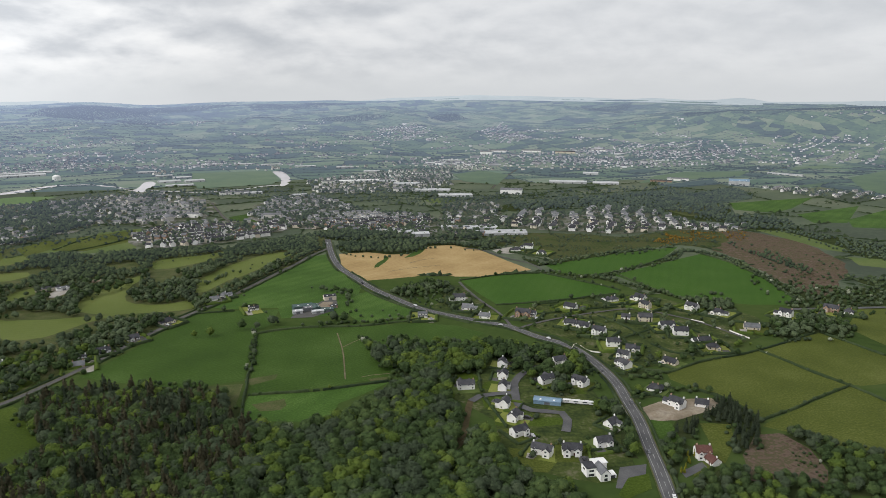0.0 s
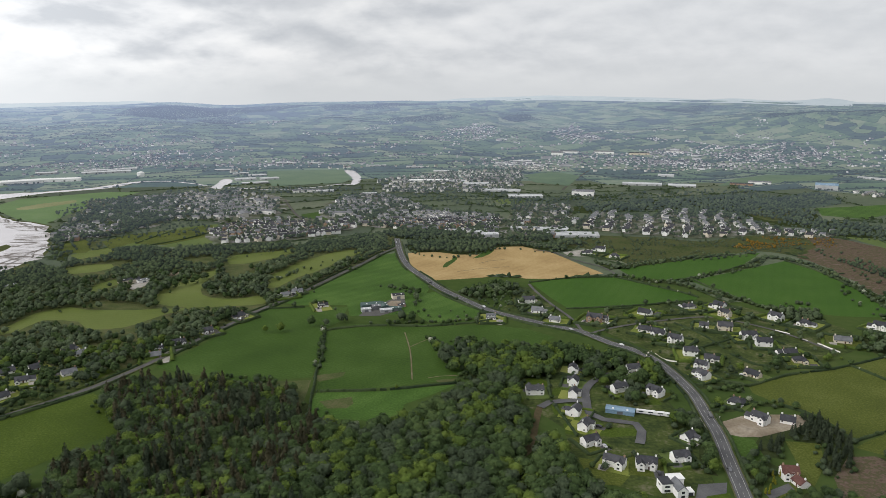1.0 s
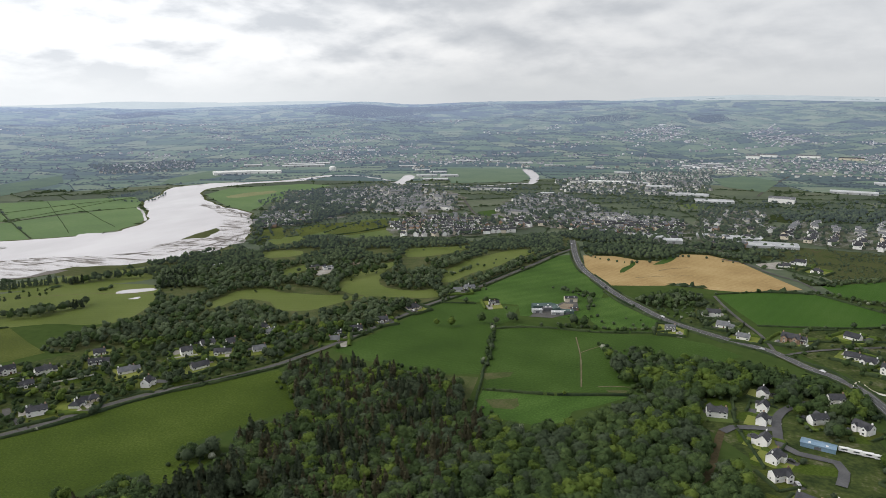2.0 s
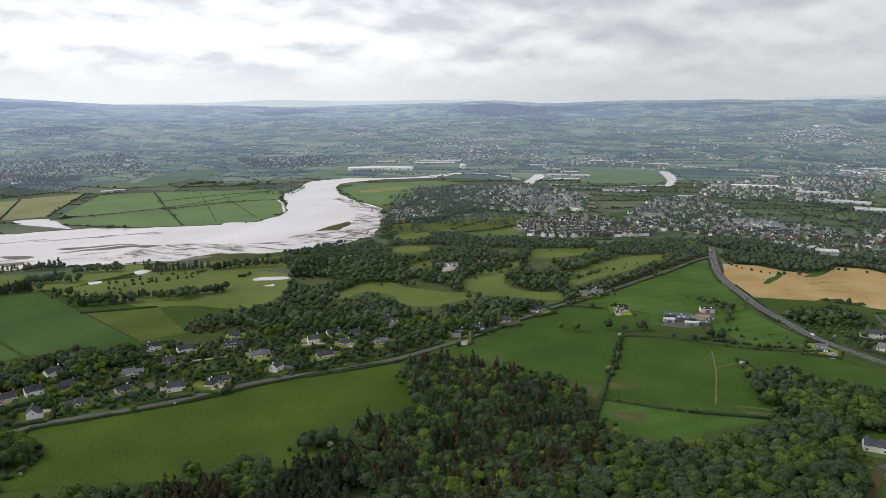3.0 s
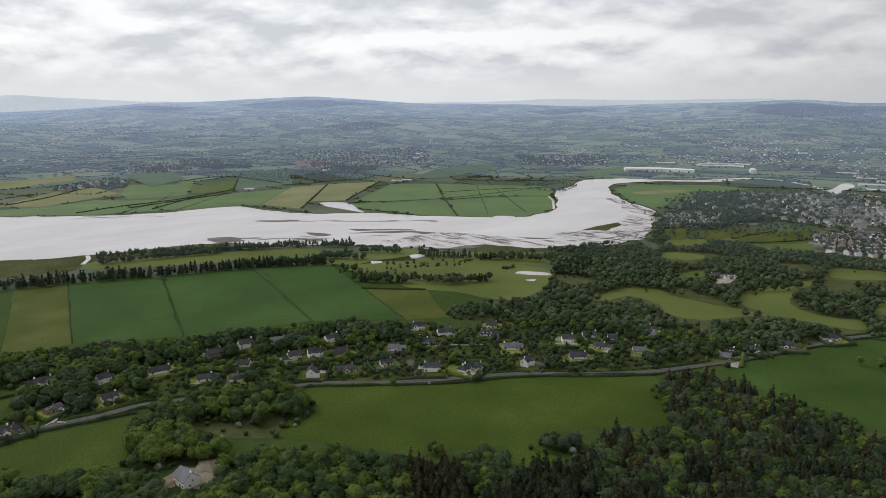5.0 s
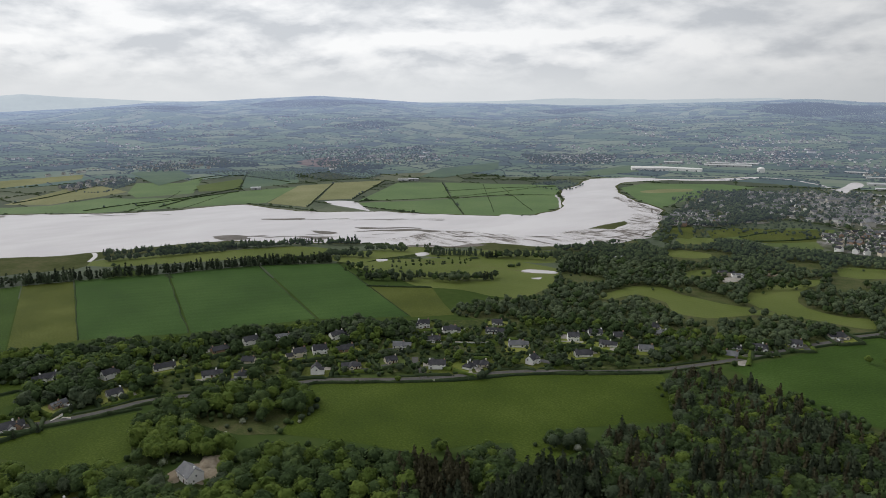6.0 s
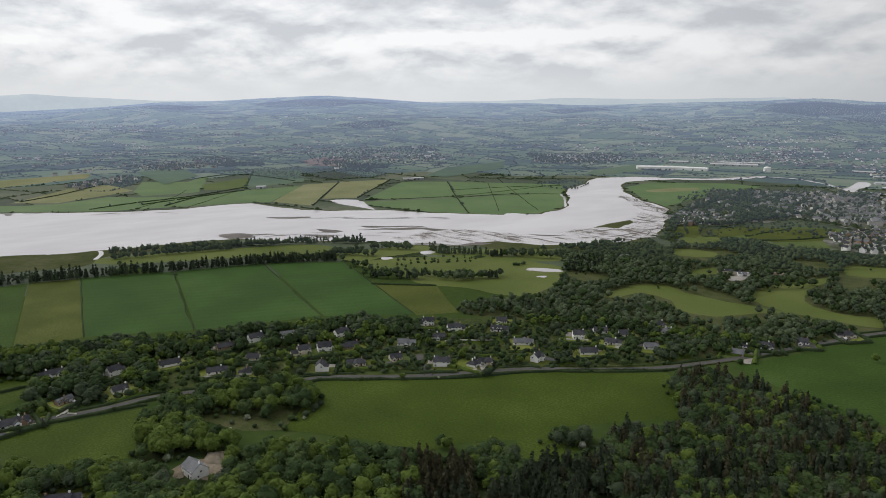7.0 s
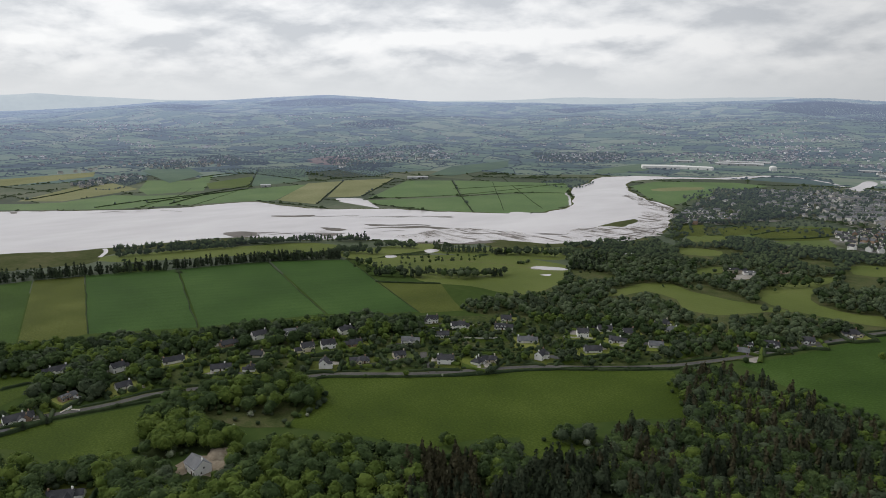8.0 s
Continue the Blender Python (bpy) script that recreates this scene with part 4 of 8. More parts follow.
road("track", [(-60, 479), (-52, 483), (-39, 486)])
road("track", [(-694, 465), (-661, 487), (-609, 521), (-570, 544), (-518, 562)])
road("track", [(-41, 840), (-28, 855), (-7, 868)])
road("track", [(-64, 797), (-37, 814), (-4, 828)])
road("minor", [(-376, 295), (-387, 301), (-398, 303), (-412, 312)])
road("minor", [(784, 1875), (970, 2014), (1212, 2190)])
road("minor", [(109, 1556), (130, 1661), (174, 1848), (212, 1997)])
patch("grass_rough", [(-129, 432), (-110, 439), (-106, 429), (-110, 422), (-123, 420)])
patch("grass_rough", [(-149, 444), (-143, 450), (-139, 428), (-142, 419)])
patch("grass_rough", [(-140, 474), (-119, 483), (-120, 473), (-136, 465)])
patch("grass_rough", [(-57, 477), (-43, 483), (-44, 477), (-54, 472)])
patch("garden", [(5, 482), (29, 511), (52, 523), (77, 511), (99, 510), (105, 457), (110, 417), (108, 376), (99, 339), (83, 339), (54, 346), (38, 369), (31, 409), (6, 447)])
patch("garden", [(64, 625), (98, 662), (186, 698), (235, 671), (268, 652), (292, 608), (259, 555), (172, 505), (134, 493), (117, 535), (104, 563)])
patch("garden", [(10, 736), (28, 713), (55, 617), (35, 622), (-8, 652)])
patch("garden", [(-518, 162), (-516, 229), (-512, 295), (-481, 359), (-442, 419), (-379, 481), (-335, 496), (-300, 469), (-301, 431), (-357, 346), (-425, 233), (-444, 178), (-456, 146)])
patch("lane", [(-140, 622), (-119, 624), (-106, 638), (-103, 652), (-110, 684), (-122, 680), (-128, 664), (-139, 652), (-144, 639)])
patch("soil", [(-128, 656), (-112, 652), (-112, 676), (-121, 676)])
patch("soil", [(131, 423), (146, 433), (179, 442), (180, 433), (152, 407), (130, 405)])
patch("soil", [(-352, 119), (-359, 129), (-354, 148), (-344, 147), (-330, 135), (-342, 122)])
patch("gravel", [(-409, 687), (-412, 723), (-407, 740), (-394, 708), (-399, 682)])
patch("soil", [(-401, 757), (-387, 767), (-377, 760), (-389, 748)])
patch("asphalt", [(95, 353), (111, 355), (98, 329), (92, 332)])
patch("grass_lush", [(98, 342), (108, 345), (108, 328), (97, 317), (93, 322)])
patch("grass_mid", [(122, 405), (146, 404), (140, 384), (126, 372), (118, 376)])
patch("grass_olive", [(162, 404), (181, 406), (174, 385), (166, 368), (154, 356), (140, 346), (134, 340), (146, 362), (156, 374)])
patch("heath", [(191, 394), (207, 393), (213, 371), (211, 345), (201, 327), (194, 339), (162, 339), (172, 367)])
patch("gravel", [(119, 434), (132, 437), (130, 417), (121, 413)])
patch("asphalt", [(129, 345), (143, 358), (144, 352), (130, 339)])
patch("grass_rough", [(-587, 908), (-600, 944), (-560, 895), (-553, 865)])
patch("quarry", [(-1909, 909), (-1958, 1035), (-1826, 1008), (-1731, 919), (-1781, 875)])
patch("clearing", [(21, 437), (24, 436), (18, 416), (14, 397), (11, 376), (7, 369), (8, 388), (13, 411)])
patch("grass_lush", [(9, 479), (20, 493), (27, 479), (24, 461), (12, 457)])
patch("grass_lush", [(28, 442), (39, 442), (40, 428), (29, 426)])
patch("grass_lush", [(32, 415), (39, 414), (40, 400), (32, 402)])
patch("grass_lush", [(29, 471), (39, 473), (39, 454), (29, 455)])
patch("grass_olive", [(40, 372), (53, 369), (64, 360), (57, 346), (47, 346), (41, 358)])
patch("grass_lush", [(56, 411), (71, 413), (78, 414), (75, 405), (62, 399), (51, 400)])
patch("grass_olive", [(41, 493), (50, 497), (50, 479), (43, 475)])
patch("grass_lush", [(86, 457), (97, 457), (98, 447), (84, 446)])
patch("grass_lush", [(-461, 313), (-458, 346), (-443, 338), (-447, 310)])
patch("grass_lush", [(-417, 357), (-406, 391), (-395, 384), (-405, 353)])
patch("grass_lush", [(-370, 401), (-361, 410), (-333, 395), (-335, 378), (-344, 379)])
patch("grass_lush", [(-508, 288), (-506, 302), (-493, 306), (-485, 289), (-490, 281)])
patch("grass_lush", [(-308, 459), (-305, 476), (-292, 467), (-296, 450)])
patch("marsh", [(-704, 605), (-701, 641), (-672, 675), (-636, 701), (-632, 676), (-673, 617)])
tidal_flat([(-787, 519), (-791, 576), (-797, 618), (-762, 652), (-706, 675), (-656, 711), (-623, 726), (-607, 711), (-646, 650), (-698, 619), (-700, 574), (-730, 543)])
tidal_flat([(-686, 730), (-686, 798), (-656, 825), (-704, 904), (-740, 978), (-767, 1045), (-706, 986), (-618, 864), (-593, 794), (-595, 740), (-619, 724)])
tidal_flat([(-891, 1105), (-796, 1049), (-736, 1024), (-709, 990), (-768, 999), (-842, 1056)])
mud("mud", [(-946, 342), (-942, 368), (-922, 383), (-913, 375), (-931, 342)])
mud("mud", [(-909, 467), (-893, 483), (-868, 488), (-866, 476)])
mud("mud", [(-1024, 479), (-1009, 510), (-1000, 494)])
mud("mud", [(-890, 525), (-837, 607), (-827, 605), (-877, 527)])
mud("mud", [(-1316, 113), (-1313, 127), (-1296, 122)])
mud_streaks(9, (-931, 356), (-845, 500), 14, 3)
mud_streaks(12, (-841, 498), (-667, 690), 24, 5)
mud_streaks(8, (-665, 719), (-642, 868), 25, 8)
mud_streaks(8, (-619, 757), (-630, 870), 14, 13)
mud_streaks(10, (-851, 1070), (-724, 1001), 12, 21)
mud_streaks(8, (-1040, 448), (-819, 742), 8, 34)
mud_streaks(6, (-1299, 129), (-1130, 426), 14, 55)


# ---- trees ----
def ico():
    t = (1 + 5 ** .5) / 2
    v = np.array([(-1, t, 0), (1, t, 0), (-1, -t, 0), (1, -t, 0), (0, -1, t), (0, 1, t), (0, -1, -t), (0, 1, -t), (t, 0, -1), (t, 0, 1), (-t, 0, -1), (-t, 0, 1)], float)
    f = np.array([(0, 11, 5), (0, 5, 1), (0, 1, 7), (0, 7, 10), (0, 10, 11), (1, 5, 9), (5, 11, 4), (11, 10, 2), (10, 7, 6), (7, 1, 8),
                  (3, 9, 4), (3, 4, 2), (3, 2, 6), (3, 6, 8), (3, 8, 9), (4, 9, 5), (2, 4, 11), (6, 2, 10), (8, 6, 7), (9, 8, 1)])
    return v / np.linalg.norm(v[0]), f


ICO_V, ICO_F = ico()


def joined(pieces):
    vs, fs, n = [], [], 0
    for v, f in pieces:
        vs.append(v)
        fs.append(f + n)
        n += len(v)
    return np.concatenate(vs), np.concatenate(fs)


def leaves_at(c, out, size, g, single=False):
    """Small bent leaf clumps at the points c, facing roughly along out."""
    n = len(c)
    nrm = out + g.normal(0, .36, (n, 3)) + (0, 0, .3)
    nrm /= np.linalg.norm(nrm, axis=1)[:, None]
    a = np.cross(nrm, g.normal(0, 1, (n, 3)))
    a /= np.linalg.norm(a, axis=1)[:, None]
    b = np.cross(nrm, a)
    s = size * g.uniform(.6, 1.35, (n, 1))
    if single:
        v = np.stack([c - a * s * .55 - b * s * .3, c + a * s * .55 - b * s * .3 + nrm * s * .1, c + b * s * .62], 1).reshape(-1, 3)
        return v, np.arange(n * 3).reshape(-1, 3)
    v = np.stack([c - a * s * .5, c - b * s * .42 + nrm * s * .14, c + a * s * .5, c + b * s * .42 + nrm * s * .1], 1).reshape(-1, 3)
    i = np.arange(n)[:, None] * 4
    f = np.concatenate([i + (0, 1, 2), i + (0, 2, 3)])
    return v, f


def crown(kind, seed, n, size, lobes, single=False):
    """Leaf clumps over an uneven cluster of lobes; height 1 is the top, the width is in proportion."""
    g = np.random.default_rng(seed)
    if kind in ("conifer", "brown"):
        w = .22 if kind == "conifer" else .2
        h = g.uniform(.1, 1, n) ** 1.25
        h = .12 + .88 * (1 - np.sqrt(g.uniform(0.0, 1, n)))
        tier = np.abs((h * 9) % 1 - .5) * .5 + .75
        r = w * (1 - h) ** .8 * tier * g.uniform(.75, 1.1, n) + .012
        a = g.uniform(0, 2 * np.pi, n)
        c = np.stack([r * np.cos(a), r * np.sin(a), h], 1)
        out = np.stack([np.cos(a), np.sin(a), np.full(n, .2)], 1)
        pieces = [leaves_at(c, out, size, g, single)]
        k = 7
        ang = np.linspace(0, 2 * np.pi, k, endpoint=False)
        ring = np.stack([np.cos(ang) * w * .62, np.sin(ang) * w * .62, np.full(k, .14)], 1)
        cv = np.concatenate([ring, [[0, 0, .97]]])
        cf = np.array([(i, (i + 1) % k, k) for i in range(k)])
        return joined(pieces + [(cv, cf)])
    wide, base, tall = {"broad": (.47, .12, .80), "poplar": (.155, .06, .92), "scrub": (.6, .02, .78)}[kind]
    # one domed mass with smaller billows over it
    cs, rs = [(0, 0, base + tall * .46)], [wide * (.80 if kind != "poplar" else .7)]
    for i in range(lobes - 1):
        a, z = i * 2.4 + g.uniform(-.5, .5), g.uniform(-.25, 1)
        ring = math.sqrt(max(0, 1 - z * z)) * g.uniform(.5, .95)
        cs.append((wide * .66 * ring * math.cos(a), wide * .66 * ring * math.sin(a), base + tall * (.44 + .34 * z)))
        rs.append(wide * g.uniform(.30, .5))
    cs, rs = np.array(cs), np.array(rs)
    wt = rs ** 2
    pick = g.choice(len(cs), n, p=wt / wt.sum())
    d = g.normal(0, 1, (n, 3))
    d[:, 2] = d[:, 2] * .8 + .3
    d /= np.linalg.norm(d, axis=1)[:, None]
    pos = cs[pick] + d * rs[pick][:, None] * g.uniform(.84, 1.12, (n, 1)) * (1, 1, .9)
    dome = pos - (0, 0, base + tall * .25)
    dome /= np.linalg.norm(dome, axis=1)[:, None] + 1e-6
    pieces = [leaves_at(pos, d * .5 + dome * .7, size, g, single)]
    for c, r in zip(cs, rs):
        pieces.append((ICO_V * (r * .9, r * .9, r * .82) * g.uniform(.86, 1.1, (12, 1)) + c, ICO_F))
    return joined(pieces)


def trunk(kind, seed):
    """Tapered stem with limbs that reach into the crown."""
    g = np.random.default_rng(seed)
    pieces = []

    def stem(a, b, ra, rb, k=6):
        a, b = np.array(a), np.array(b)
        ang = np.linspace(0, 2 * np.pi, k, endpoint=False)
        d = b - a
        d = d / np.linalg.norm(d)
        u = np.cross(d, (.3, .9, .1))
        u /= np.linalg.norm(u)
        w = np.cross(d, u)
        ring = np.cos(ang)[:, None] * u + np.sin(ang)[:, None] * w
        v = np.concatenate([a + ring * ra, b + ring * rb])
        f = [(i, (i + 1) % k, k + (i + 1) % k) for i in range(k)] + [(i, k + (i + 1) % k, k + i) for i in range(k)]
        pieces.append((v, np.array(f)))
    top = .9 if kind in ("conifer", "brown", "poplar") else .55
    stem((0, 0, -.02), (g.normal(0, .01), g.normal(0, .01), top), .028, .008)
    if kind == "broad":
        for i in range(4):
            a = i * 1.6 + g.uniform(0, 1)
            stem((0, 0, .2 + .06 * i), (.2 * math.cos(a), .2 * math.sin(a), .48 + .07 * i), .013, .004, 5)
    return joined(pieces)


SPECIES = {"broad": ("leaf_dark", "leaf_mid", "leaf_mid", "leaf_light"), "mixed": ("leaf_fir", "leaf_dark", "leaf_brown", "leaf_mid", "leaf_mid", "leaf_light", "leaf_dark", "leaf_brown"),
           "conifer": ("leaf_fir",), "brown": ("leaf_brown", "leaf_brown", "leaf_fir"), "poplar": ("leaf_dark", "leaf_mid"), "scrub": ("leaf_dark", "leaf_mid", "hedge"), "grand": ("leaf_mid", "leaf_light", "leaf_mid", "leaf_light"), "gorse": ("leaf_mid", "leaf_gold", "leaf_gold"), "golden": ("leaf_yew",), "belt": ("leaf_fir", "leaf_dark", "leaf_mid"), "shelter": ("leaf_fir", "leaf_dark", "leaf_fir")}
SPOTS = []            # every tree: shape, leaf, x, y, height, turn


def plant(kind, x, y, h=None):
    v = .7 * noise.noise((x * .035, y * .035, 4.2)) + .5 + rng.normal(0, .24)
    names = SPECIES[kind]
    if kind in ("broad", "scrub") and x * x + y * y > 370000:      # beyond about 600 m, paler greyer leaves stand in for haze
        names = ("leaf_dark", "leaf_mid", "leaf_haze", "leaf_haze")
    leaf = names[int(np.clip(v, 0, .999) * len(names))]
    shape = {"mixed": "broad", "gorse": "scrub", "grand": "broad", "golden": "conifer"}.get(kind, kind)
    if kind == "grand":
        h = h or rng.uniform(9, 15)
    if kind == "belt":
        shape = "conifer" if leaf == "leaf_fir" else "broad"
        h = h or rng.uniform(10, 15)
    if leaf in ("leaf_fir", "leaf_brown") and kind == "mixed":
        shape = "conifer" if leaf == "leaf_fir" else "brown"
    if kind == "shelter":
        shape, h = "poplar" if rng.random() < .35 else "conifer", rng.uniform(8, 14)
    if h is None:
        h = {"broad": 10.5, "conifer": 15, "brown": 13, "poplar": 11, "scrub": 4.5}[shape] * rng.uniform(.72, 1.25)
    if shape == "scrub" and kind != "gorse" and rng.random() < .035:
        leaf = "leaf_may"
    if kind == "golden":
        h = rng.uniform(3.2, 4.6)
    SPOTS.append((shape, leaf, x, y, h, rng.uniform(0, 6.28)))


def spread(pts, gap):
    """Jittered places in a polygon, about gap metres apart."""
    P = np.asarray(pts, float)
    lo, hi = P.min(0), P.max(0)
    gx, gy = np.meshgrid(np.arange(lo[0], hi[0], gap), np.arange(lo[1], hi[1], gap * .87))
    gx[1::2] += gap / 2
    q = np.c_[gx.ravel(), gy.ravel()] + rng.uniform(-.42, .42, (gx.size, 2)) * gap
    return q[inside(P, q)]


def off_road(q, more=1.5):
    ok = np.ones(len(q), bool)
    if not len(q):
        return ok
    lo, hi = q.min(0) - 40, q.max(0) + 40
    for P, half in ROADS:
        P = P[((P > lo) & (P < hi)).all(1)]
        if not len(P):
            continue
        d = np.hypot(q[:, None, 0] - P[None, :, 0], q[:, None, 1] - P[None, :, 1]).min(1)
        ok &= d > half + more
    return ok


def outward(q, k):
    """The places k of their distance further from the hill."""
    return q * (1 + k)


def open_to(q, fields=False):
    """Which of the places may carry woods: not open ground, nor the strip just downhill of it."""
    ok = np.ones(len(q), bool)
    for p in CLEAR:
        ok &= ~inside(p, q) & ~inside(p, outward(q, .032))
    if fields:
        for p in MEADOWS:
            ok &= ~inside(p, q)
    return ok


def clear_of_homes(q, gap):
    """Gardens keep the ground round a house and before its front open."""
    if not len(q):
        return np.ones(0, bool)
    H = np.array(HOMES)
    near = [np.hypot(*(outward(q, k)[:, None] - H[None]).transpose(2, 0, 1)).min(1) for k in (0, .016, .03)]
    return (near[0] > gap) & (near[1] > gap * .75) & (near[2] > gap * .6)


def wood(kind, pts, tall=0, floor="litter", open_share=0.0):
    TAKEN.append(pts)
    FLOOR[0] += .0005
    dist = np.hypot(*np.mean(pts, 0))
    # beyond 1400 m the floor takes the leaf material with emission for haze
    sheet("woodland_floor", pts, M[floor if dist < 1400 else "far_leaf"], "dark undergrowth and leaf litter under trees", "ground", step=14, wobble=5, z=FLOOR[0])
    gap = {"scrub": 6.0, "gorse": 5.0, "conifer": 5.0, "brown": 4.6, "grand": 7.6}.get(kind, 5.9) * (1.0 if dist < 600 else 1.14 if dist < 1100 else 1.6)
    q = spread(pts, gap)
    rim = eased(pts, 4.5 if dist < 700 else 8, True, 3) + rng.normal(0, 1.5, (1, 2))
    rim = rim[off_road(rim, 2.0) & open_to(rim)]
    for x, y in rim:
        if rng.random() < .7:
            plant("gorse" if kind == "gorse" else "scrub", x + rng.normal(0, 1.5), y + rng.normal(0, 1.5), rng.uniform(2.5, 5.5))
    q = q[off_road(q, 3.0) & open_to(q, dist > 560)]
    if dist < 700:
        q = q[clear_of_homes(q, 10.5)]
    for x, y in q:
        if noise.noise((x * .02, y * .02, 1.7)) < (-.5 if dist < 560 else -.42) + open_share:
            continue
        plant(kind, x, y, rng.uniform(.7, 1.15) * tall if tall else rng.uniform(6.5, 11) if kind == "conifer" and dist > 600 else rng.uniform(5.5, 10.5) if kind == "broad" and dist > 600 else None)


def treerow(kind, pts):
    for x, y in eased(pts, {"golden": 3.6, "shelter": 2.7, "conifer": 3.8, "poplar": 7, "fairway": 9, "belt": 2.8, "scrub": 3.6}.get(kind, 8), False):
        if kind == "fairway":
            if rng.random() < .7:
                plant("poplar" if rng.random() < .3 else "broad", x + rng.normal(0, 3), y + rng.normal(0, 3), rng.uniform(3, 6))
        elif rng.random() < .9:
            plant(kind, x + rng.normal(0, 1.2), y + rng.normal(0, 1.2), rng.uniform(6, 12) if kind in ("conifer", "belt") else None)


def scatter(kind, gap, pts):
    """Loose garden trees and shrubs."""
    q = spread(pts, gap)
    q = q[off_road(q, 2.5) & open_to(q)]
    tall_ok = clear_of_homes(q, 8.5)
    H = np.array(HOMES)
    for (x, y), tall in zip(q, tall_ok):
        if np.hypot(H[:, 0] - x, H[:, 1] - y).min() > 9:
            if not tall:
                plant("scrub", x, y, rng.uniform(2, 4.2))
                continue
            k = kind if rng.random() < .6 else "scrub"
            plant(k, x, y, rng.uniform(3.5, 9) if k != "scrub" else rng.uniform(2, 4.5))


def low_scrub(kind, gap, pts):
    """Bushes of the moor, knee to head high, in drifts."""
    for x, y in spread(pts, gap):
        if noise.noise((x * .03, y * .03, 9)) > (-.15 if kind == "gorse" else -.05):
            plant("gorse" if kind == "gorse" else "scrub", x, y, rng.uniform(1.2, 2.6) if rng.random() < .93 else rng.uniform(3, 5))


HEDGES = []
HOMES = []


def hedge(kind, pts):
    P = eased(pts, 2.2, False, .8)
    HEDGES.append((P, {"ditch": .45, "low": .95}[kind]))
    for x, y in P[::5] if kind != "ditch" else ():
        if rng.random() < .10:
            plant("broad", x, y, rng.uniform(4, 7.5))
        elif rng.random() < .35:
            plant("scrub", x, y, rng.uniform(2.2, 4))


def verge_hedges():
    """Hedges that follow the roads behind their verges, with gaps at gates and junctions."""
    for P, half in ROADS:
        if half < 2.2 or half == 2.8 or np.hypot(*P.mean(0)) > 950:
            continue
        T = np.gradient(P, axis=0)
        T /= np.linalg.norm(T, axis=1)[:, None]
        N = np.c_[-T[:, 1], T[:, 0]]
        for sd in (-1, 1):
            Q = eased(P + N * sd * (half + 2.2), 2.0, False, .3)
            ok = off_road(Q, 1.2) & np.array([all((x - a) ** 2 + (y - b) ** 2 > 130 for a, b in HOMES) for x, y in Q])
            ok &= np.array([noise.noise((x * .02, y * .02, 12 + sd)) > -.22 for x, y in Q])
            runs = np.split(np.arange(len(Q)), np.where(np.diff(ok.astype(int)) != 0)[0] + 1)
            for r in runs:
                if ok[r[0]] and len(r) > 4:
                    HEDGES.append((Q[r], .9))


def build_hedges():
    verge_hedges()
    prof = np.array([(-1.0, 0.0), (-.92, .62), (-.3, 1.0), (.35, .96), (.95, .58), (1.0, 0.0)])
    for P, big in HEDGES:
        far = np.hypot(*P.mean(0)) > 900
        Q = P[::2] if far and len(P) > 4 else P
        if len(Q) < 2:
            continue
        g = np.random.default_rng(int(abs(P[0][0] * 7 + P[0][1] * 13)) + 1)
        T = np.gradient(Q, axis=0)
        T /= np.linalg.norm(T, axis=1)[:, None] + 1e-9
        N = np.c_[-T[:, 1], T[:, 0]]
        n, k = len(Q), len(prof)
        w = big * g.uniform(.75, 1.25, n)[:, None] * g.uniform(.85, 1.15, (n, k))
        h = big * 1.75 * (1 + .35 * np.array([noise.noise((x * .07, y * .07, 5)) for x, y in Q]))[:, None] * g.uniform(.82, 1.15, (n, k))
        h[[0, -1]] *= .5
        xy = Q[:, None] + N[:, None] * (prof[:, 0] * w)[..., None]
        z = prof[:, 1] * h + hill(*Q.T)[:, None]
        v = np.concatenate([xy, z[..., None]], -1).reshape(-1, 3)
        i, j = np.meshgrid(np.arange(n - 1), np.arange(k - 1), indexing="ij")
        i, j = i.ravel(), j.ravel()
        keep = g.random(n - 1)[i] > .02
        i, j = i[keep], j[keep]
        f = np.concatenate([np.stack([i * k + j, (i + 1) * k + j, (i + 1) * k + j + 1], -1), np.stack([i * k + j, (i + 1) * k + j + 1, i * k + j + 1], -1)])
        pieces = [(v, f[:, ::-1])]
        if not far:
            m = n * 5
            at = g.integers(0, n, m)
            off = g.uniform(-.9, .9, m)
            c = np.c_[Q[at] + N[at] * (off * big)[:, None] + T[at] * g.uniform(-1, 1, (m, 1)), np.interp(np.abs(off), (0, 1), (1.0, .6)) * h[at, 2] + hill(*Q[at].T)]
            pieces.append(leaves_at(c, np.c_[N[at] * off[:, None], np.full(m, .7)], .55 * big + .15, g, True))
        v, f = joined(pieces)
        tagged(new("hedgerow", mesh_of("hedgerow", v, f, M["leaf_light" if big in (1.0, 1.35) and g.random() < .3 else "hedge"])), "dense clipped green hedge" if big in (1.0, 1.35) else "dense dark green field hedge", "hedge", kind="stuff")


WORDS_TREE = {"leaf_haze": "pale grey-green", "leaf_may": "white-blossomed", "leaf_yew": "golden yellow", "leaf_gold": "orange-flowered", "far_leaf": "hazy distant green", "leaf_mid": "mid-green", "leaf_light": "fresh yellow-green", "leaf_dark": "dark green", "leaf_fir": "blackish green", "leaf_brown": "brownish bare", "hedge": "dull green"}


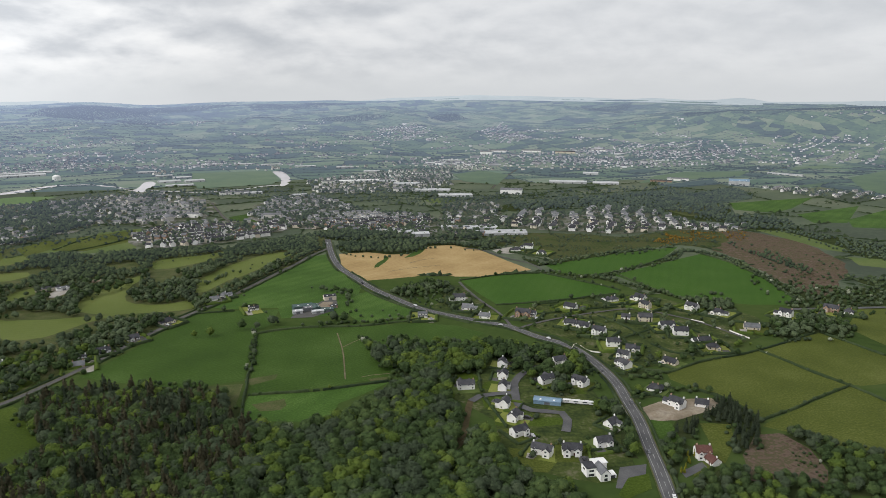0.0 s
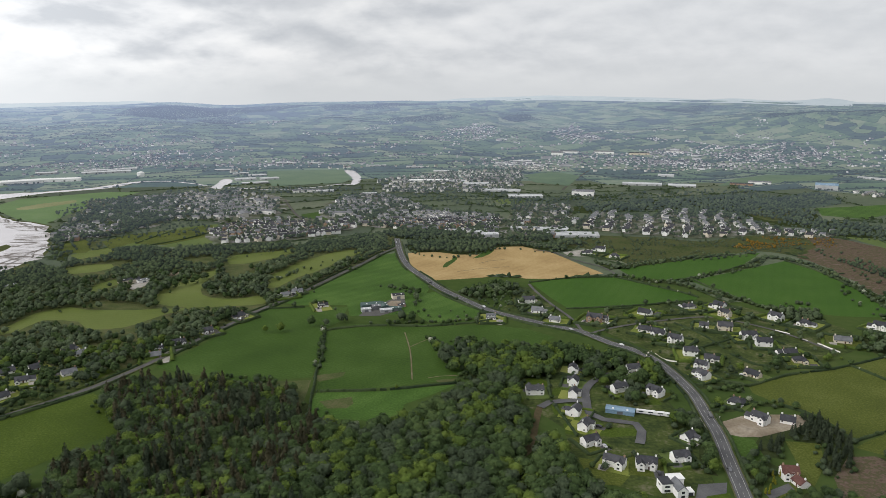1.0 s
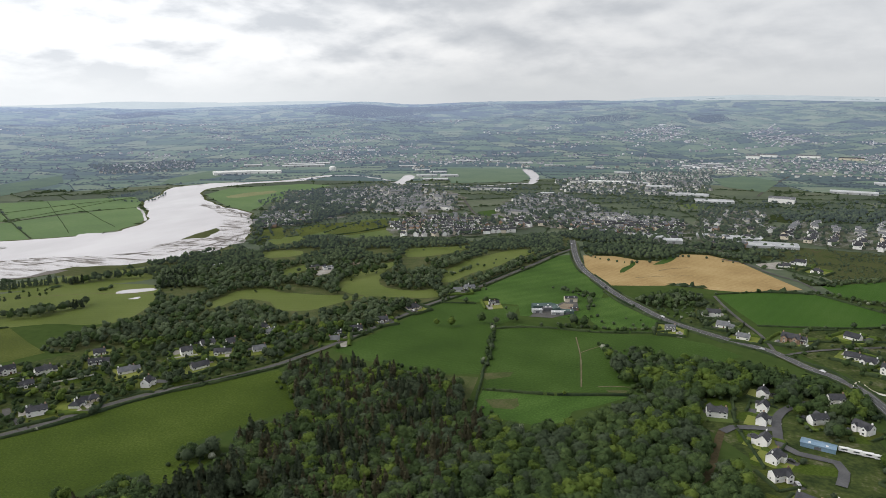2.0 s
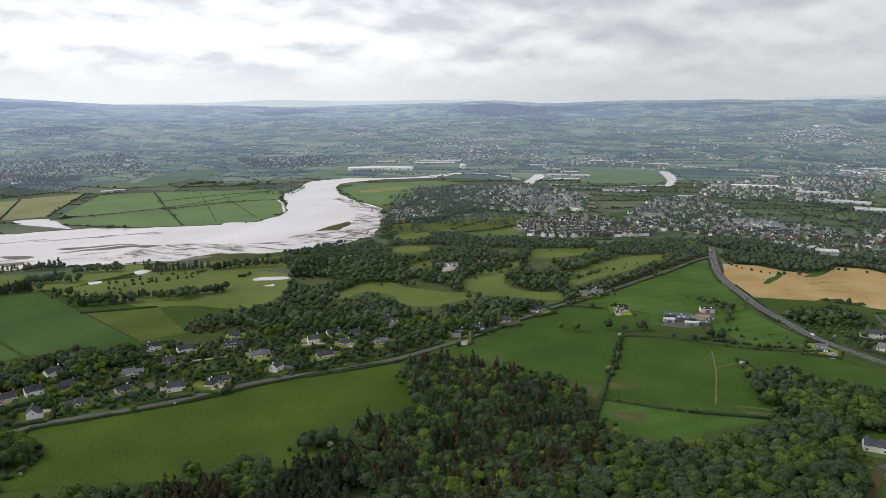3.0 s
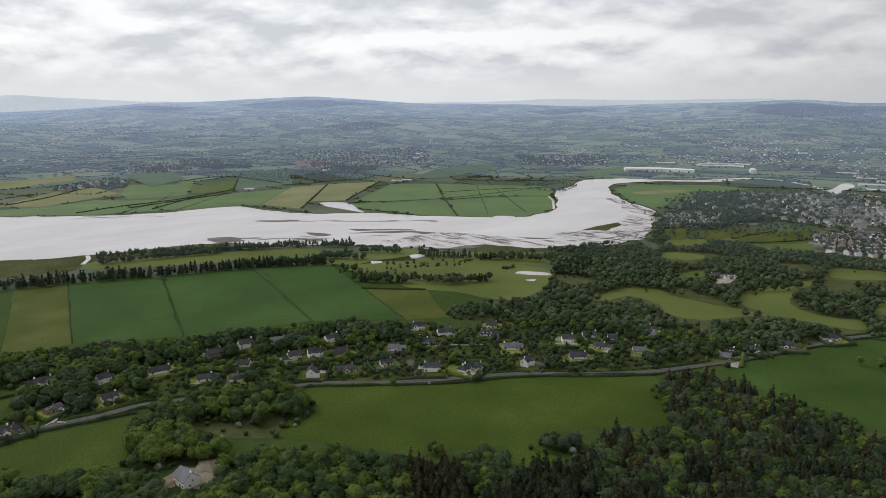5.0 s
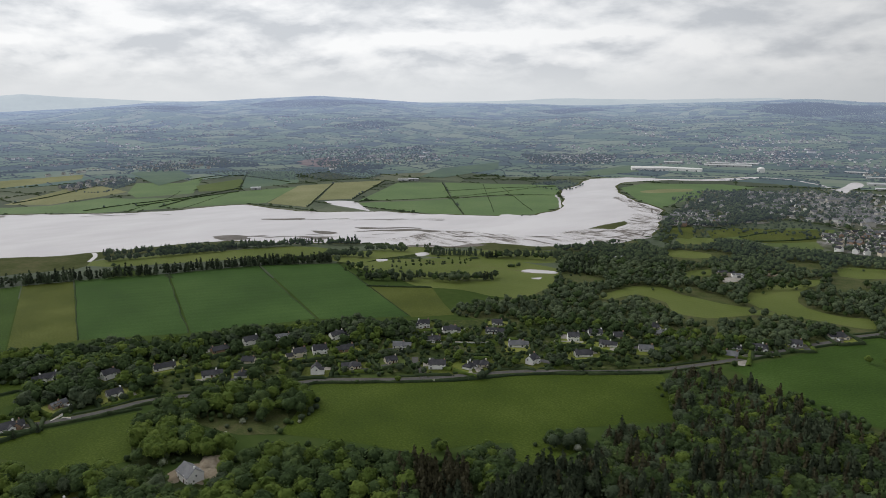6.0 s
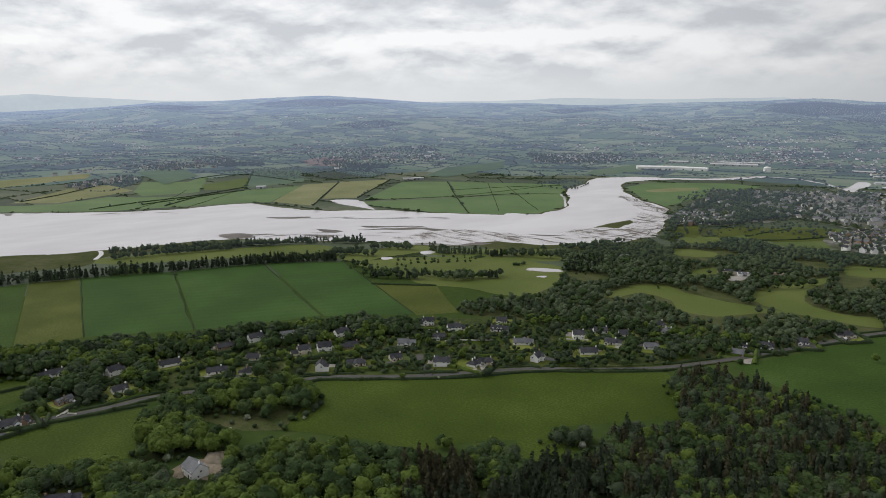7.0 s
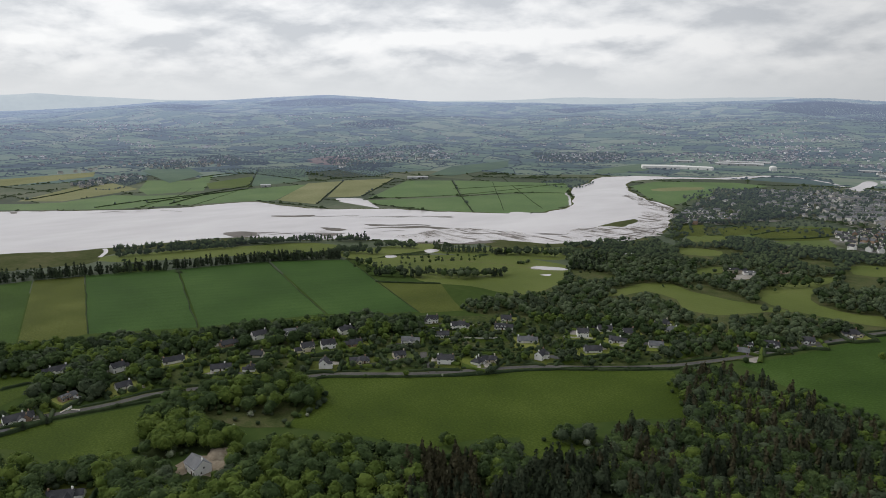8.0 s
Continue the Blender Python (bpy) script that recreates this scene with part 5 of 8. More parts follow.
def build_trees():
    S = sorted(SPOTS, key=lambda s: math.hypot(s[2], s[3] - 40))
    near, rest, count = [], [], {}
    for s in S:
        k = "c" if s[0] in ("conifer", "brown") else "b"
        count[k] = count.get(k, 0) + 1
        (near if count[k] <= (280 if k == "b" else 110) else rest).append(s)
    protos = {}
    for shape, leaf, x, y, h, a in near:
        i = int(rng.integers(0, 4))
        key = (shape, leaf, i)
        m = Matrix.Translation((x, y, 0)) @ Matrix.Rotation(a, 4, "Z")
        if key not in protos:
            name = {"conifer": "conifer_tree", "brown": "larch_tree", "scrub": "shrub", "poplar": "poplar_tree"}.get(shape, "broadleaf_tree")
            ob = new(name)
            word = {"conifer": "narrow conifer with a pointed top in the wood", "brown": "larch with thin needles in the wood"}.get(shape, "broadleaf tree with a rounded uneven crown in the wood")
            tagged(ob, WORDS_TREE[leaf] + " " + word, "tree", "trees of the near wood")
            tv, tf = trunk(shape, i)
            part("trunk", mesh_of("trunk", tv * 11, tf, M["bark"]), ob)
            cv, cf = crown(shape, 100 + i * 7 + len(leaf), 640 if shape == "broad" else 420, .052 if shape == "broad" else .05, 14)
            part("crown", mesh_of("crown", cv * 11, cf, M[leaf], smooth=True), ob)
            ob.matrix_basis = m @ Matrix.Scale(h / 11, 4)
            protos[key] = ob
        else:
            src = protos[key]
            made = copy_thing(src, m)
            made.scale = (h / 11,) * 3
    # the rest of the woods, joined by kind of leaf
    lib = {}
    bins = {}
    for shape, leaf, x, y, h, a in rest:
        d = math.hypot(x, y - 40)
        lod = 0 if d < 470 else 1 if d < 830 else 2
        key = (shape, lod, int(rng.integers(0, 5)))
        if key not in lib:
            n, size, lobes = ((190, .082, 5), (40, .14, 3), (9, .22, 1))[lod]
            if shape in ("conifer", "brown"):
                n, size = ((150, .09), (60, .14), (22, .22))[lod]
            if shape == "scrub":
                n, lobes = n // 2, max(1, lobes - 3)
            lib[key] = crown(shape, 900 + key[2] * 13 + lod, n, size, lobes, True)
        v, f = lib[key]
        c, s = math.cos(a), math.sin(a)
        w = v * h
        w = np.c_[w[:, 0] * c - w[:, 1] * s + x, w[:, 0] * s + w[:, 1] * c + y, w[:, 2] + float(hill(x, y))]
        # beyond 820 m all leaves but gorse switch to the haze-emitting material
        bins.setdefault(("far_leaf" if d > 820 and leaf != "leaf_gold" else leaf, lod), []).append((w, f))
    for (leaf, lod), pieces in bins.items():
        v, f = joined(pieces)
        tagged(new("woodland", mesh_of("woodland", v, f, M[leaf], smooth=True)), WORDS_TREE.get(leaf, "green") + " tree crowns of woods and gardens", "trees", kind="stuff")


FAR_WOODS = []


def far_wood(pts):
    FAR_WOODS.append(pts)


# ---- hedged country between the mapped fields, out to the hills ----
def hedged_country():
    th = radians(24)
    ca, sa = math.cos(th), math.sin(th)
    sx, sy = 118.0, 84.0
    ni, nj = 95, 130
    I, J = np.meshgrid(np.arange(-ni // 2, ni // 2), np.arange(-nj // 2, nj // 2), indexing="ij")
    U, V = I * sx, J * sy
    wob = np.array([[noise.noise((u * .0011, v * .0011, 1)), noise.noise((u * .0011, v * .0011, 8))] for u, v in zip(U.ravel(), V.ravel())]).reshape(*U.shape, 2)
    U = U + wob[..., 0] * 300 + rng.uniform(-38, 38, U.shape)
    V = V + wob[..., 1] * 300 + rng.uniform(-26, 26, U.shape)
    X, Y = U * ca - V * sa, U * sa + V * ca + 1500
    polys = [np.asarray(p, float) for p in TAKEN]
    boxes = [(p.min(0), p.max(0)) for p in polys]

    def taken(q):
        t = np.zeros(len(q), bool)
        for p, (lo, hi) in zip(polys, boxes):
            s = ((q >= lo) & (q <= hi)).all(1)
            if s.any():
                t[s] |= inside(p, q[s])
        return t
    fields = {True: [], False: []}
    lines = {True: [], False: []}
    n, k = X.shape
    for i in range(n - 1):
        for j in range(k - 1):
            q = np.array([(X[i, j], Y[i, j]), (X[i + 1, j], Y[i + 1, j]), (X[i + 1, j + 1], Y[i + 1, j + 1]), (X[i, j + 1], Y[i, j + 1])])
            c = q.mean(0)
            r, az = np.hypot(*c), math.degrees(math.atan2(-c[0], c[1]))
            if not (800 < r < 4860) or not (-42 < az < 98):
                continue
            far = r > 1750
            if np.hypot(*q.T).max() > 4925:
                continue
            # the fields of the far slopes are small: each is cut once or twice more
            cuts = [q]
            if r > 2150:
                for share in (.75, .6 if r > 2900 else .2):
                    more = []
                    for w in cuts:
                        if rng.random() > share:
                            more.append(w)
                            continue
                        if np.hypot(*(w[1] - w[0])) < np.hypot(*(w[3] - w[0])):
                            w = np.roll(w, -1, 0)
                        u1, u2 = rng.uniform(.36, .64, 2)
                        a, b = w[0] + (w[1] - w[0]) * u1, w[3] + (w[2] - w[3]) * u2
                        more += [np.array((w[0], a, b, w[3])), np.array((a, w[1], w[2], b))]
                        lines[far].append((a, b, r))
                    cuts = more
            for w in cuts:
                m = 4 if len(cuts) == 1 else 3
                g = np.linspace(0, 1, m)
                a, b = np.meshgrid(g, g, indexing="ij")
                p = w[0] * ((1 - a) * (1 - b))[..., None] + w[1] * (a * (1 - b))[..., None] + w[2] * (a * b)[..., None] + w[3] * ((1 - a) * b)[..., None]
                p = p.reshape(-1, 2)
                v = np.c_[p, hill(*p.T) + (1.0 if r > 2300 else .03)]
                ii, jj = np.meshgrid(np.arange(m - 1), np.arange(m - 1), indexing="ij")
                f = np.stack([ii * m + jj, (ii + 1) * m + jj, (ii + 1) * m + jj + 1, ii * m + jj + 1], -1).reshape(-1, 4)
                fields[far].append((v, f))
            for e in ((0, 1), (0, 3)):
                if rng.random() < .86:
                    lines[far].append((q[e[0]], q[e[1]], r))
    land = tagged(new("pasture"), "patchwork of small green pastures", "fields", kind="structure")
    for v, f in fields[False]:
        part("field", mesh_of("field", v, f, M["mid_land"]), land)
    rad, az = np.linspace(2240, 4927, 80), np.radians(np.arange(-44, 99, .75))
    Rg, Ag = np.meshgrid(rad, az, indexing="ij")
    Xg, Yg = -Rg * np.sin(Ag), Rg * np.cos(Ag)
    kk = len(az)
    ii, jj = np.meshgrid(np.arange(len(rad) - 1), np.arange(kk - 1), indexing="ij")
    fg = np.stack([ii * kk + jj, (ii + 1) * kk + jj, (ii + 1) * kk + jj + 1, ii * kk + jj + 1], -1).reshape(-1, 4)
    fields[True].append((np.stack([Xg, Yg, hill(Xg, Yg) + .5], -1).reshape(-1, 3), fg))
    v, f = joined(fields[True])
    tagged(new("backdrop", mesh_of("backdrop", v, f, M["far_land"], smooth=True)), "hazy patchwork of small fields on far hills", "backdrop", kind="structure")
    for far in (False, True):
        pts = []
        for a, b, r in lines[far]:
            L = np.hypot(*(b - a))
            m = int(L / (9 if r < 2500 else 13 if r < 3200 else 20))
            t = (np.arange(m) + rng.uniform(.2, .8, m)) / max(m, 1)
            p = a + (b - a) * t[:, None]
            pts.append(np.c_[p, np.full(m, math.atan2(*(b - a)[::-1]))])
        # loose clumps and copses
        for _ in range(420 if far else 60):
            rr, aa = rng.uniform(1800, 4500) if far else rng.uniform(1000, 1750), radians(rng.uniform(-40, 96))
            m, turn = int(rng.integers(8, 40)), rng.uniform(0, 3.14)
            lx, ly = rng.normal(0, 1, m) * rng.uniform(12, 60), rng.normal(0, 1, m) * rng.uniform(5, 14)
            pts.append(np.c_[-rr * math.sin(aa) + lx * math.cos(turn) - ly * math.sin(turn), rr * math.cos(aa) + lx * math.sin(turn) + ly * math.cos(turn), np.full(m, turn)])
        pts = np.concatenate(pts)
        pts = pts[~taken(pts[:, :2])]
        woodland = (0, 0)
        if far:
            e = np.array(FAR_TREES)
            pts = np.concatenate([pts, np.c_[e, rng.uniform(0, 3, len(e))]])
            e = [q for poly in FAR_WOODS for q in (spread(poly, 13), spread(poly, 17))]
            e = np.concatenate(e)
            woodland = (len(pts), len(pts) + len(e))
            pts = np.concatenate([pts, np.c_[e, rng.uniform(0, 3, len(e))]])
        if not far:
            pts = pts[off_road(pts[:, :2], 4)]
        m = len(pts)
        ln_ = rng.uniform(5, 9, m) * np.clip(np.hypot(pts[:, 0], pts[:, 1]) / 2500, 1, 1.7)
        wd, ht = rng.uniform(1.0, 2.2, m), rng.uniform(1.4, 3.2, m)
        tree = rng.random(m) < .11
        tree[woodland[0]:woodland[1]] = True
        wd[tree], ht[tree], ln_[tree] = rng.uniform(3, 5.5, tree.sum()), rng.uniform(3.5, 6.5, tree.sum()), rng.uniform(3, 6, tree.sum())
        thin = np.clip(1.3 - np.hypot(pts[:, 0], pts[:, 1]) / 5600, .45, 1)
        wd, ht = wd * thin, ht * thin
        octa = np.array([(1, 0, .3), (-1, 0, .3), (0, 1, .3), (0, -1, .3), (.35, .2, 1), (-.35, -.1, .95)])
        tri = np.array([(0, 2, 4), (2, 1, 5), (2, 5, 4), (1, 3, 5), (3, 0, 4), (3, 4, 5)])
        o = octa[None] * rng.uniform(.75, 1.2, (m, 6, 1))
        lx, ly = o[..., 0] * ln_[:, None], o[..., 1] * wd[:, None]
        c, s = np.cos(pts[:, 2])[:, None], np.sin(pts[:, 2])[:, None]
        vx, vy = lx * c - ly * s + pts[:, :1], lx * s + ly * c + pts[:, 1:2]
        vz = o[..., 2] * ht[:, None] + hill(pts[:, 0], pts[:, 1])[:, None] + (1.0 if far else 0)
        v = np.stack([vx, vy, vz], -1).reshape(-1, 3)
        f = (tri[None] + 6 * np.arange(m)[:, None, None]).reshape(-1, 3)
        # far hedges take the material with emission for haze
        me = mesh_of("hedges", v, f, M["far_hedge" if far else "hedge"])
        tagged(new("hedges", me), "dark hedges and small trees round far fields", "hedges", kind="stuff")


def far_ridge():
    """The last pale line of hills."""
    az = np.arange(-42, 98, .2)
    h = np.interp(az, [a for a, _ in RIDGE], [b for _, b in RIDGE])
    h = h + np.array([noise.noise((a * .5, 0, 0)) * 3 + noise.noise((a * 2.1, 3, 0)) * 1.2 for a in az])
    v = []
    for r, k in ((4700, .0), (4800, .45), (4860, .8), (4900, 1.0), (4925, .9)):
        rr = np.full(len(az), float(r))
        low = np.minimum(crest(az), h) - 12
        v.append(np.stack([-rr * np.sin(np.radians(az)), rr * np.cos(np.radians(az)), low + (h - low) * k], 1))
    n = len(az)
    i, j = np.meshgrid(np.arange(4), np.arange(n - 1), indexing="ij")
    f = np.stack([i * n + j, (i + 1) * n + j, (i + 1) * n + j + 1, i * n + j + 1], -1).reshape(-1, 4)
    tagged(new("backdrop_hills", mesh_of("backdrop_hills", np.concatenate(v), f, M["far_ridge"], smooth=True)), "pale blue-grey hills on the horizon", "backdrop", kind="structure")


# ---- houses ----
def box(x0, x1, y0, y1, z0, z1):
    v = np.array([(x, y, z) for z in (z0, z1) for x, y in ((x0, y0), (x1, y0), (x1, y1), (x0, y1))], float)
    f = [(3, 2, 1, 0), (4, 5, 6, 7), (0, 1, 5, 4), (1, 2, 6, 5), (2, 3, 7, 6), (3, 0, 4, 7)]
    return v, f


def many(name, boxes, mats):
    vs, fs, n = [], [], 0
    for v, f in boxes:
        vs.extend(map(tuple, v))
        fs.extend(tuple(i + n for i in q) for q in f)
        n += len(v)
    return mesh_of(name, vs, fs, mats)


def gable_walls(L, W, eave, rise, x=0, y=0, along="x", hip=False):
    """Four walls with gables to the ridge."""
    l, w = L / 2, W / 2
    v = [(-l, -w, 0), (l, -w, 0), (l, w, 0), (-l, w, 0), (-l, -w, eave), (l, -w, eave), (l, w, eave), (-l, w, eave), (-l, 0, eave + rise), (l, 0, eave + rise)]
    f = [(0, 1, 5, 4), (2, 3, 7, 6), (1, 2, 6, 9, 5), (3, 0, 4, 8, 7), (0, 3, 2, 1)]
    if hip:
        v = v[:8]
        f = [(0, 1, 5, 4), (2, 3, 7, 6), (1, 2, 6, 5), (3, 0, 4, 7), (0, 3, 2, 1), (4, 5, 6, 7)]
    if along == "y":
        v = [(-b, a, c) for a, b, c in v]
    return [(a + x, b + y, c) for a, b, c in v], f


def gable_roof(L, W, eave, rise, x=0, y=0, along="x", over=.4, thick=.2, hip=False):
    """Two slopes with thickness that overhang the walls."""
    l, w = L / 2 + (.25 if not hip else over), W / 2
    k = rise / w
    z0 = eave - over * k
    w += over
    if hip:
        r = max(L / 2 - W / 2, .3)
        top = [(-l, -w, z0 + .06), (l, -w, z0 + .06), (l, w, z0 + .06), (-l, w, z0 + .06), (-r, 0, eave + rise + .06), (r, 0, eave + rise + .06)]
        v = [(a, b, c + thick) for a, b, c in top] + [(a, b, c) for a, b, c in top[:4]]
        f = [(0, 1, 5, 4), (2, 3, 4, 5), (1, 2, 5), (3, 0, 4), (6, 9, 8, 7), (0, 6, 7, 1), (1, 7, 8, 2), (2, 8, 9, 3), (3, 9, 6, 0)]
    else:
        prof = [(-w, z0 + .05), (0, eave + rise + .05), (w, z0 + .05), (w, z0 + .05 + thick), (0, eave + rise + .05 + thick), (-w, z0 + .05 + thick)]
        v = [(s * l, a, b) for s in (-1, 1) for a, b in prof]
        f = [(4, 5, 11, 10), (3, 4, 10, 9), (0, 1, 7, 6), (1, 2, 8, 7), (2, 3, 9, 8), (5, 0, 6, 11), (0, 5, 4, 1), (1, 4, 3, 2), (6, 7, 10, 11), (7, 8, 9, 10)]
    if along == "y":
        v = [(-b, a, c) for a, b, c in v]
    return [(a + x, b + y, c) for a, b, c in v], f


WINDOW = {}


def window_mesh(w, h):
    if (w, h) not in WINDOW:
        k = .1
        rect = [(-w / 2, 0), (w / 2, 0), (w / 2, h), (-w / 2, h)]
        hole = [(-w / 2 + k, k), (w / 2 - k, k), (w / 2 - k, h - k), (-w / 2 + k, h - k)]
        v = [(a, y, c) for y, ring in ((-.07, rect), (-.07, hole), (.05, rect), (.05, hole)) for a, c in ring]
        f = []
        for n in range(4):
            m = (n + 1) % 4
            f += [(n, m, 4 + m, 4 + n), (m, n, 8 + n, 8 + m), (4 + n, 4 + m, 12 + m, 12 + n)]
        WINDOW[w, h] = (mesh_of("frame", v, f, M["pvc"]), many("pane", [box(-w / 2 + k, w / 2 - k, -.02, .04, k, h - k)], M["pane"]))
    return WINDOW[w, h]


def window(parent, x, y, z, turn, w=1.3, h=1.25):
    fr, pn = window_mesh(w, h)
    ob = part("window", fr, parent, at=Matrix.Translation((x, y, z)) @ Matrix.Rotation(radians(turn), 4, "Z"))
    part("pane", pn, ob, "dark glass pane")


def chimney(parent, x, y, z0, z1, mt):
    bx = [box(x - .45, x + .45, y - .3, y + .3, z0, z1), box(x - .52, x + .52, y - .37, y + .37, z1, z1 + .14), box(x - .3, x - .08, y - .12, y + .12, z1 + .14, z1 + .5), box(x + .08, x + .3, y - .12, y + .12, z1 + .14, z1 + .5)]
    part("chimney", many("chimney", bx, mt), parent)


COUNT = [0]
PARKED = []


def house(x, y, turn, L, storeys, wall=None, roof=None, style=None, garden=True):
    g = random.Random(int(x * 31 + y * 17))
    wall = wall or g.choices(("wall", "wall_cream", "wall_brick"), (80, 12, 8))[0]
    roof = roof or g.choices(("slate", "slate_pale", "tile_red"), (76, 24, 0))[0]
    close = 0 < x < 180 and y < 530          # the close of narrow white houses by the main road
    size = .80 if close else .88 if x > -20 else .79 if garden else 1.1
    roof = "slate" if close and roof != "tile_red" else roof
    L *= size
    W = (g.uniform(6.9, 8.0) if L > 8 * size else 5.6) * (size + .03)
    eave = (4.7 if storeys == 2 else 2.7) * (.9 if close or x < -20 else 1)
    rise = W * g.uniform(.36, .46)
    style = style or g.choice(("wing", "wing", "plain", "hip", "dormer"))
    hip = style == "hip" and storeys == 1
    HOMES.append((x, y))
    ob = new("house")
    ob.matrix_basis = Matrix.Translation((x, y, 0)) @ Matrix.Rotation(radians(turn), 4, "Z")
    cw = {"wall": "white rendered", "wall_cream": "cream rendered", "wall_brick": "buff brick"}[wall]
    cr = {"slate": "dark slate", "slate_pale": "grey tiled", "tile_red": "red tiled"}[roof]
    tagged(ob, f"{cw} {'two-storey house' if storeys == 2 else 'bungalow'} with {cr} {'hipped' if hip else 'gabled'} roof in its garden", "house", "detached houses")
    part("wall", mesh_of("wall", *gable_walls(L, W, eave, rise, hip=hip), M[wall]), ob)
    part("roof", mesh_of("roof", *gable_roof(L, W, eave, rise, hip=hip), M[roof]), ob)
    side = -1 if g.random() < .7 else 1
    wx = g.choice((-1, 1)) * L * .27
    if style in ("wing", "hip"):
        ww, wl = L * .34, W * .5 + g.uniform(1.5, 3.2)
        yy = side * wl / 2
        part("wing_wall", mesh_of("wing_wall", *gable_walls(wl, ww, eave, ww * .4, wx, yy, "y"), M[wall]), ob)
        part("wing_roof", mesh_of("wing_roof", *gable_roof(wl, ww, eave, ww * .4, wx, yy, "y"), M[roof]), ob)
        window(ob, wx, side * (wl + .02), .9, 0 if side < 0 else 180, 1.6, 1.25)
        if storeys == 2:
            window(ob, wx, side * (wl + .02), 3.3, 0 if side < 0 else 180, 1.3, 1.25)
    if style in ("wing", "hip") and L > 11 and g.random() < .6:
        # a second, smaller gable at the other end of the front
        ww, wl = L * .26, W * .5 + g.uniform(.8, 1.8)
        part("wing_wall", mesh_of("wing_wall", *gable_walls(wl, ww, eave, ww * .42, -wx, side * wl / 2, "y"), M[wall]), ob)
        part("wing_roof", mesh_of("wing_roof", *gable_roof(wl, ww, eave, ww * .42, -wx, side * wl / 2, "y"), M[roof]), ob)
        window(ob, -wx, side * (wl + .02), eave - 1.8, 0 if side < 0 else 180, 1.3, 1.2)
    if g.random() < (.15 if close else .5):
        # a low side annex or garage under its own ridge
        al, aw, sd = g.uniform(3.4, 5.2), g.uniform(4.2, 5.4), g.choice((-1, 1))
        ax, ay = sd * (L / 2 + al / 2 - .15), g.uniform(-.8, .8)
        part("annex_wall", mesh_of("annex_wall", *gable_walls(al, aw, 2.4, 1.7, ax, ay), M[wall]), ob)
        part("annex_roof", mesh_of("annex_roof", *gable_roof(al, aw, 2.4, 1.7, ax, ay), M[roof]), ob)
        part("garage_door", many("garage_door", [box(ax - 1.2, ax + 1.2, ay + side * aw / 2 - .06, ay + side * aw / 2 + .06, .05, 2.1)], M["pvc"]), ob, "white garage door")
    if style == "dormer":
        for k in (-.3, .05, .33):
            dx, dw = k * L, 1.9
            part("dormer_wall", mesh_of("dormer_wall", *gable_walls(W * .36, dw, eave + 1.0, .8, dx, side * W * .29, "y"), M[wall]), ob)
            part("dormer_roof", mesh_of("dormer_roof", *gable_roof(W * .36, dw, eave + 1.0, .8, dx, side * W * .29, "y", .2, .14), M[roof]), ob)
            window(ob, dx, side * (W * .47 + .02), eave - .2, 0 if side < 0 else 180, 1.0, 1.1)
    rows = (.9, 3.2) if storeys == 2 else (.9,)
    for z in rows:
        for sd in (-1, 1):
            for k in (-.36, .12, .36):
                if style in ("wing", "hip") and sd == side and abs(k * L - wx) < L * .2:
                    continue
                if z < 1 and k == .12:
                    continue
                window(ob, k * L, sd * (W / 2 + .02), z, 0 if sd < 0 else 180, 1.3 if L > 9 else 1.0, 1.25)
        for sd in (-1, 1):
            if g.random() < .45:
                window(ob, sd * (L / 2 + .02), g.uniform(-1.5, 1.5), z, 90 if sd > 0 else -90, 1.0, 1.15)
    part("door", many("door", [box(.12 * L - .5, .12 * L + .5, side * W / 2 - .08, side * W / 2 + .08, .05, 2.1)], M["door"]), ob, "painted front door")
    top = eave + rise
    for sd in ((-1, 1) if g.random() < .3 else (1,)):
        chimney(ob, sd * (L / 2 - .8 if not hip else L * .2), 0, top - .8, top + .85, M[wall if g.random() < .6 else "wall_brick"])
    if not garden:
        return ob
    # garden, drive and planting
    c, s = math.cos(radians(turn)), math.sin(radians(turn))

    def to(a, b):
        return (x + a * c - b * s, y + a * s + b * c)
    gl, gw = (L * .5 + g.uniform(2.5, 5), W * .5 + g.uniform(5, 8)) if close else (L * .5 + g.uniform(5, 9), W * .5 + g.uniform(7, 13))
    lawn = [to(-gl, -gw), to(gl, -gw * .9), to(gl * 1.05, gw), to(-gl * .9, gw * .95)]
    sheet("lawn", lawn, M[g.choice(("lawn", "lawn", "lawn", "grass_olive", "grass_light"))], "mown garden lawn beside a house", "lawn")
    kind = g.choice(("gravel", "lane", "gravel", "asphalt"))
    dx = gl * .55 * g.choice((-1, 1))
    sheet("driveway", [to(dx - 2.2, side * W * .5), to(dx + 4, side * W * .5), to(dx + 3.0, side * gw * 1.05), to(dx - 1.4, side * gw * 1.05)], M[kind], "garden driveway beside a house", "driveway")
    if g.random() < .6:
        PARKED.append((*to(dx + .8, side * (W * .5 + 4)), turn + 90 + g.uniform(-15, 15)))
    edge = [to(-gl, -gw), to(gl, -gw * .9), to(gl * 1.05, gw), to(-gl * .9, gw * .95), to(-gl, -gw)]
    for a, b in zip(edge, edge[1:]):
        if g.random() < (.5 if close else .9):
            q = eased([a, b], 1.8, False, .5)
            q = q[off_road(q, 1.0)]
            if len(q) > 2:
                HEDGES.append((q, 1.0 if close else 1.35))
    for _ in range(g.randint(0, 2) if close else g.randint(2, 4)):
        px, py = to(g.uniform(-1.2, 1.2) * gl, g.choice((-1, 1)) * gw * g.uniform(.85, 1.2))
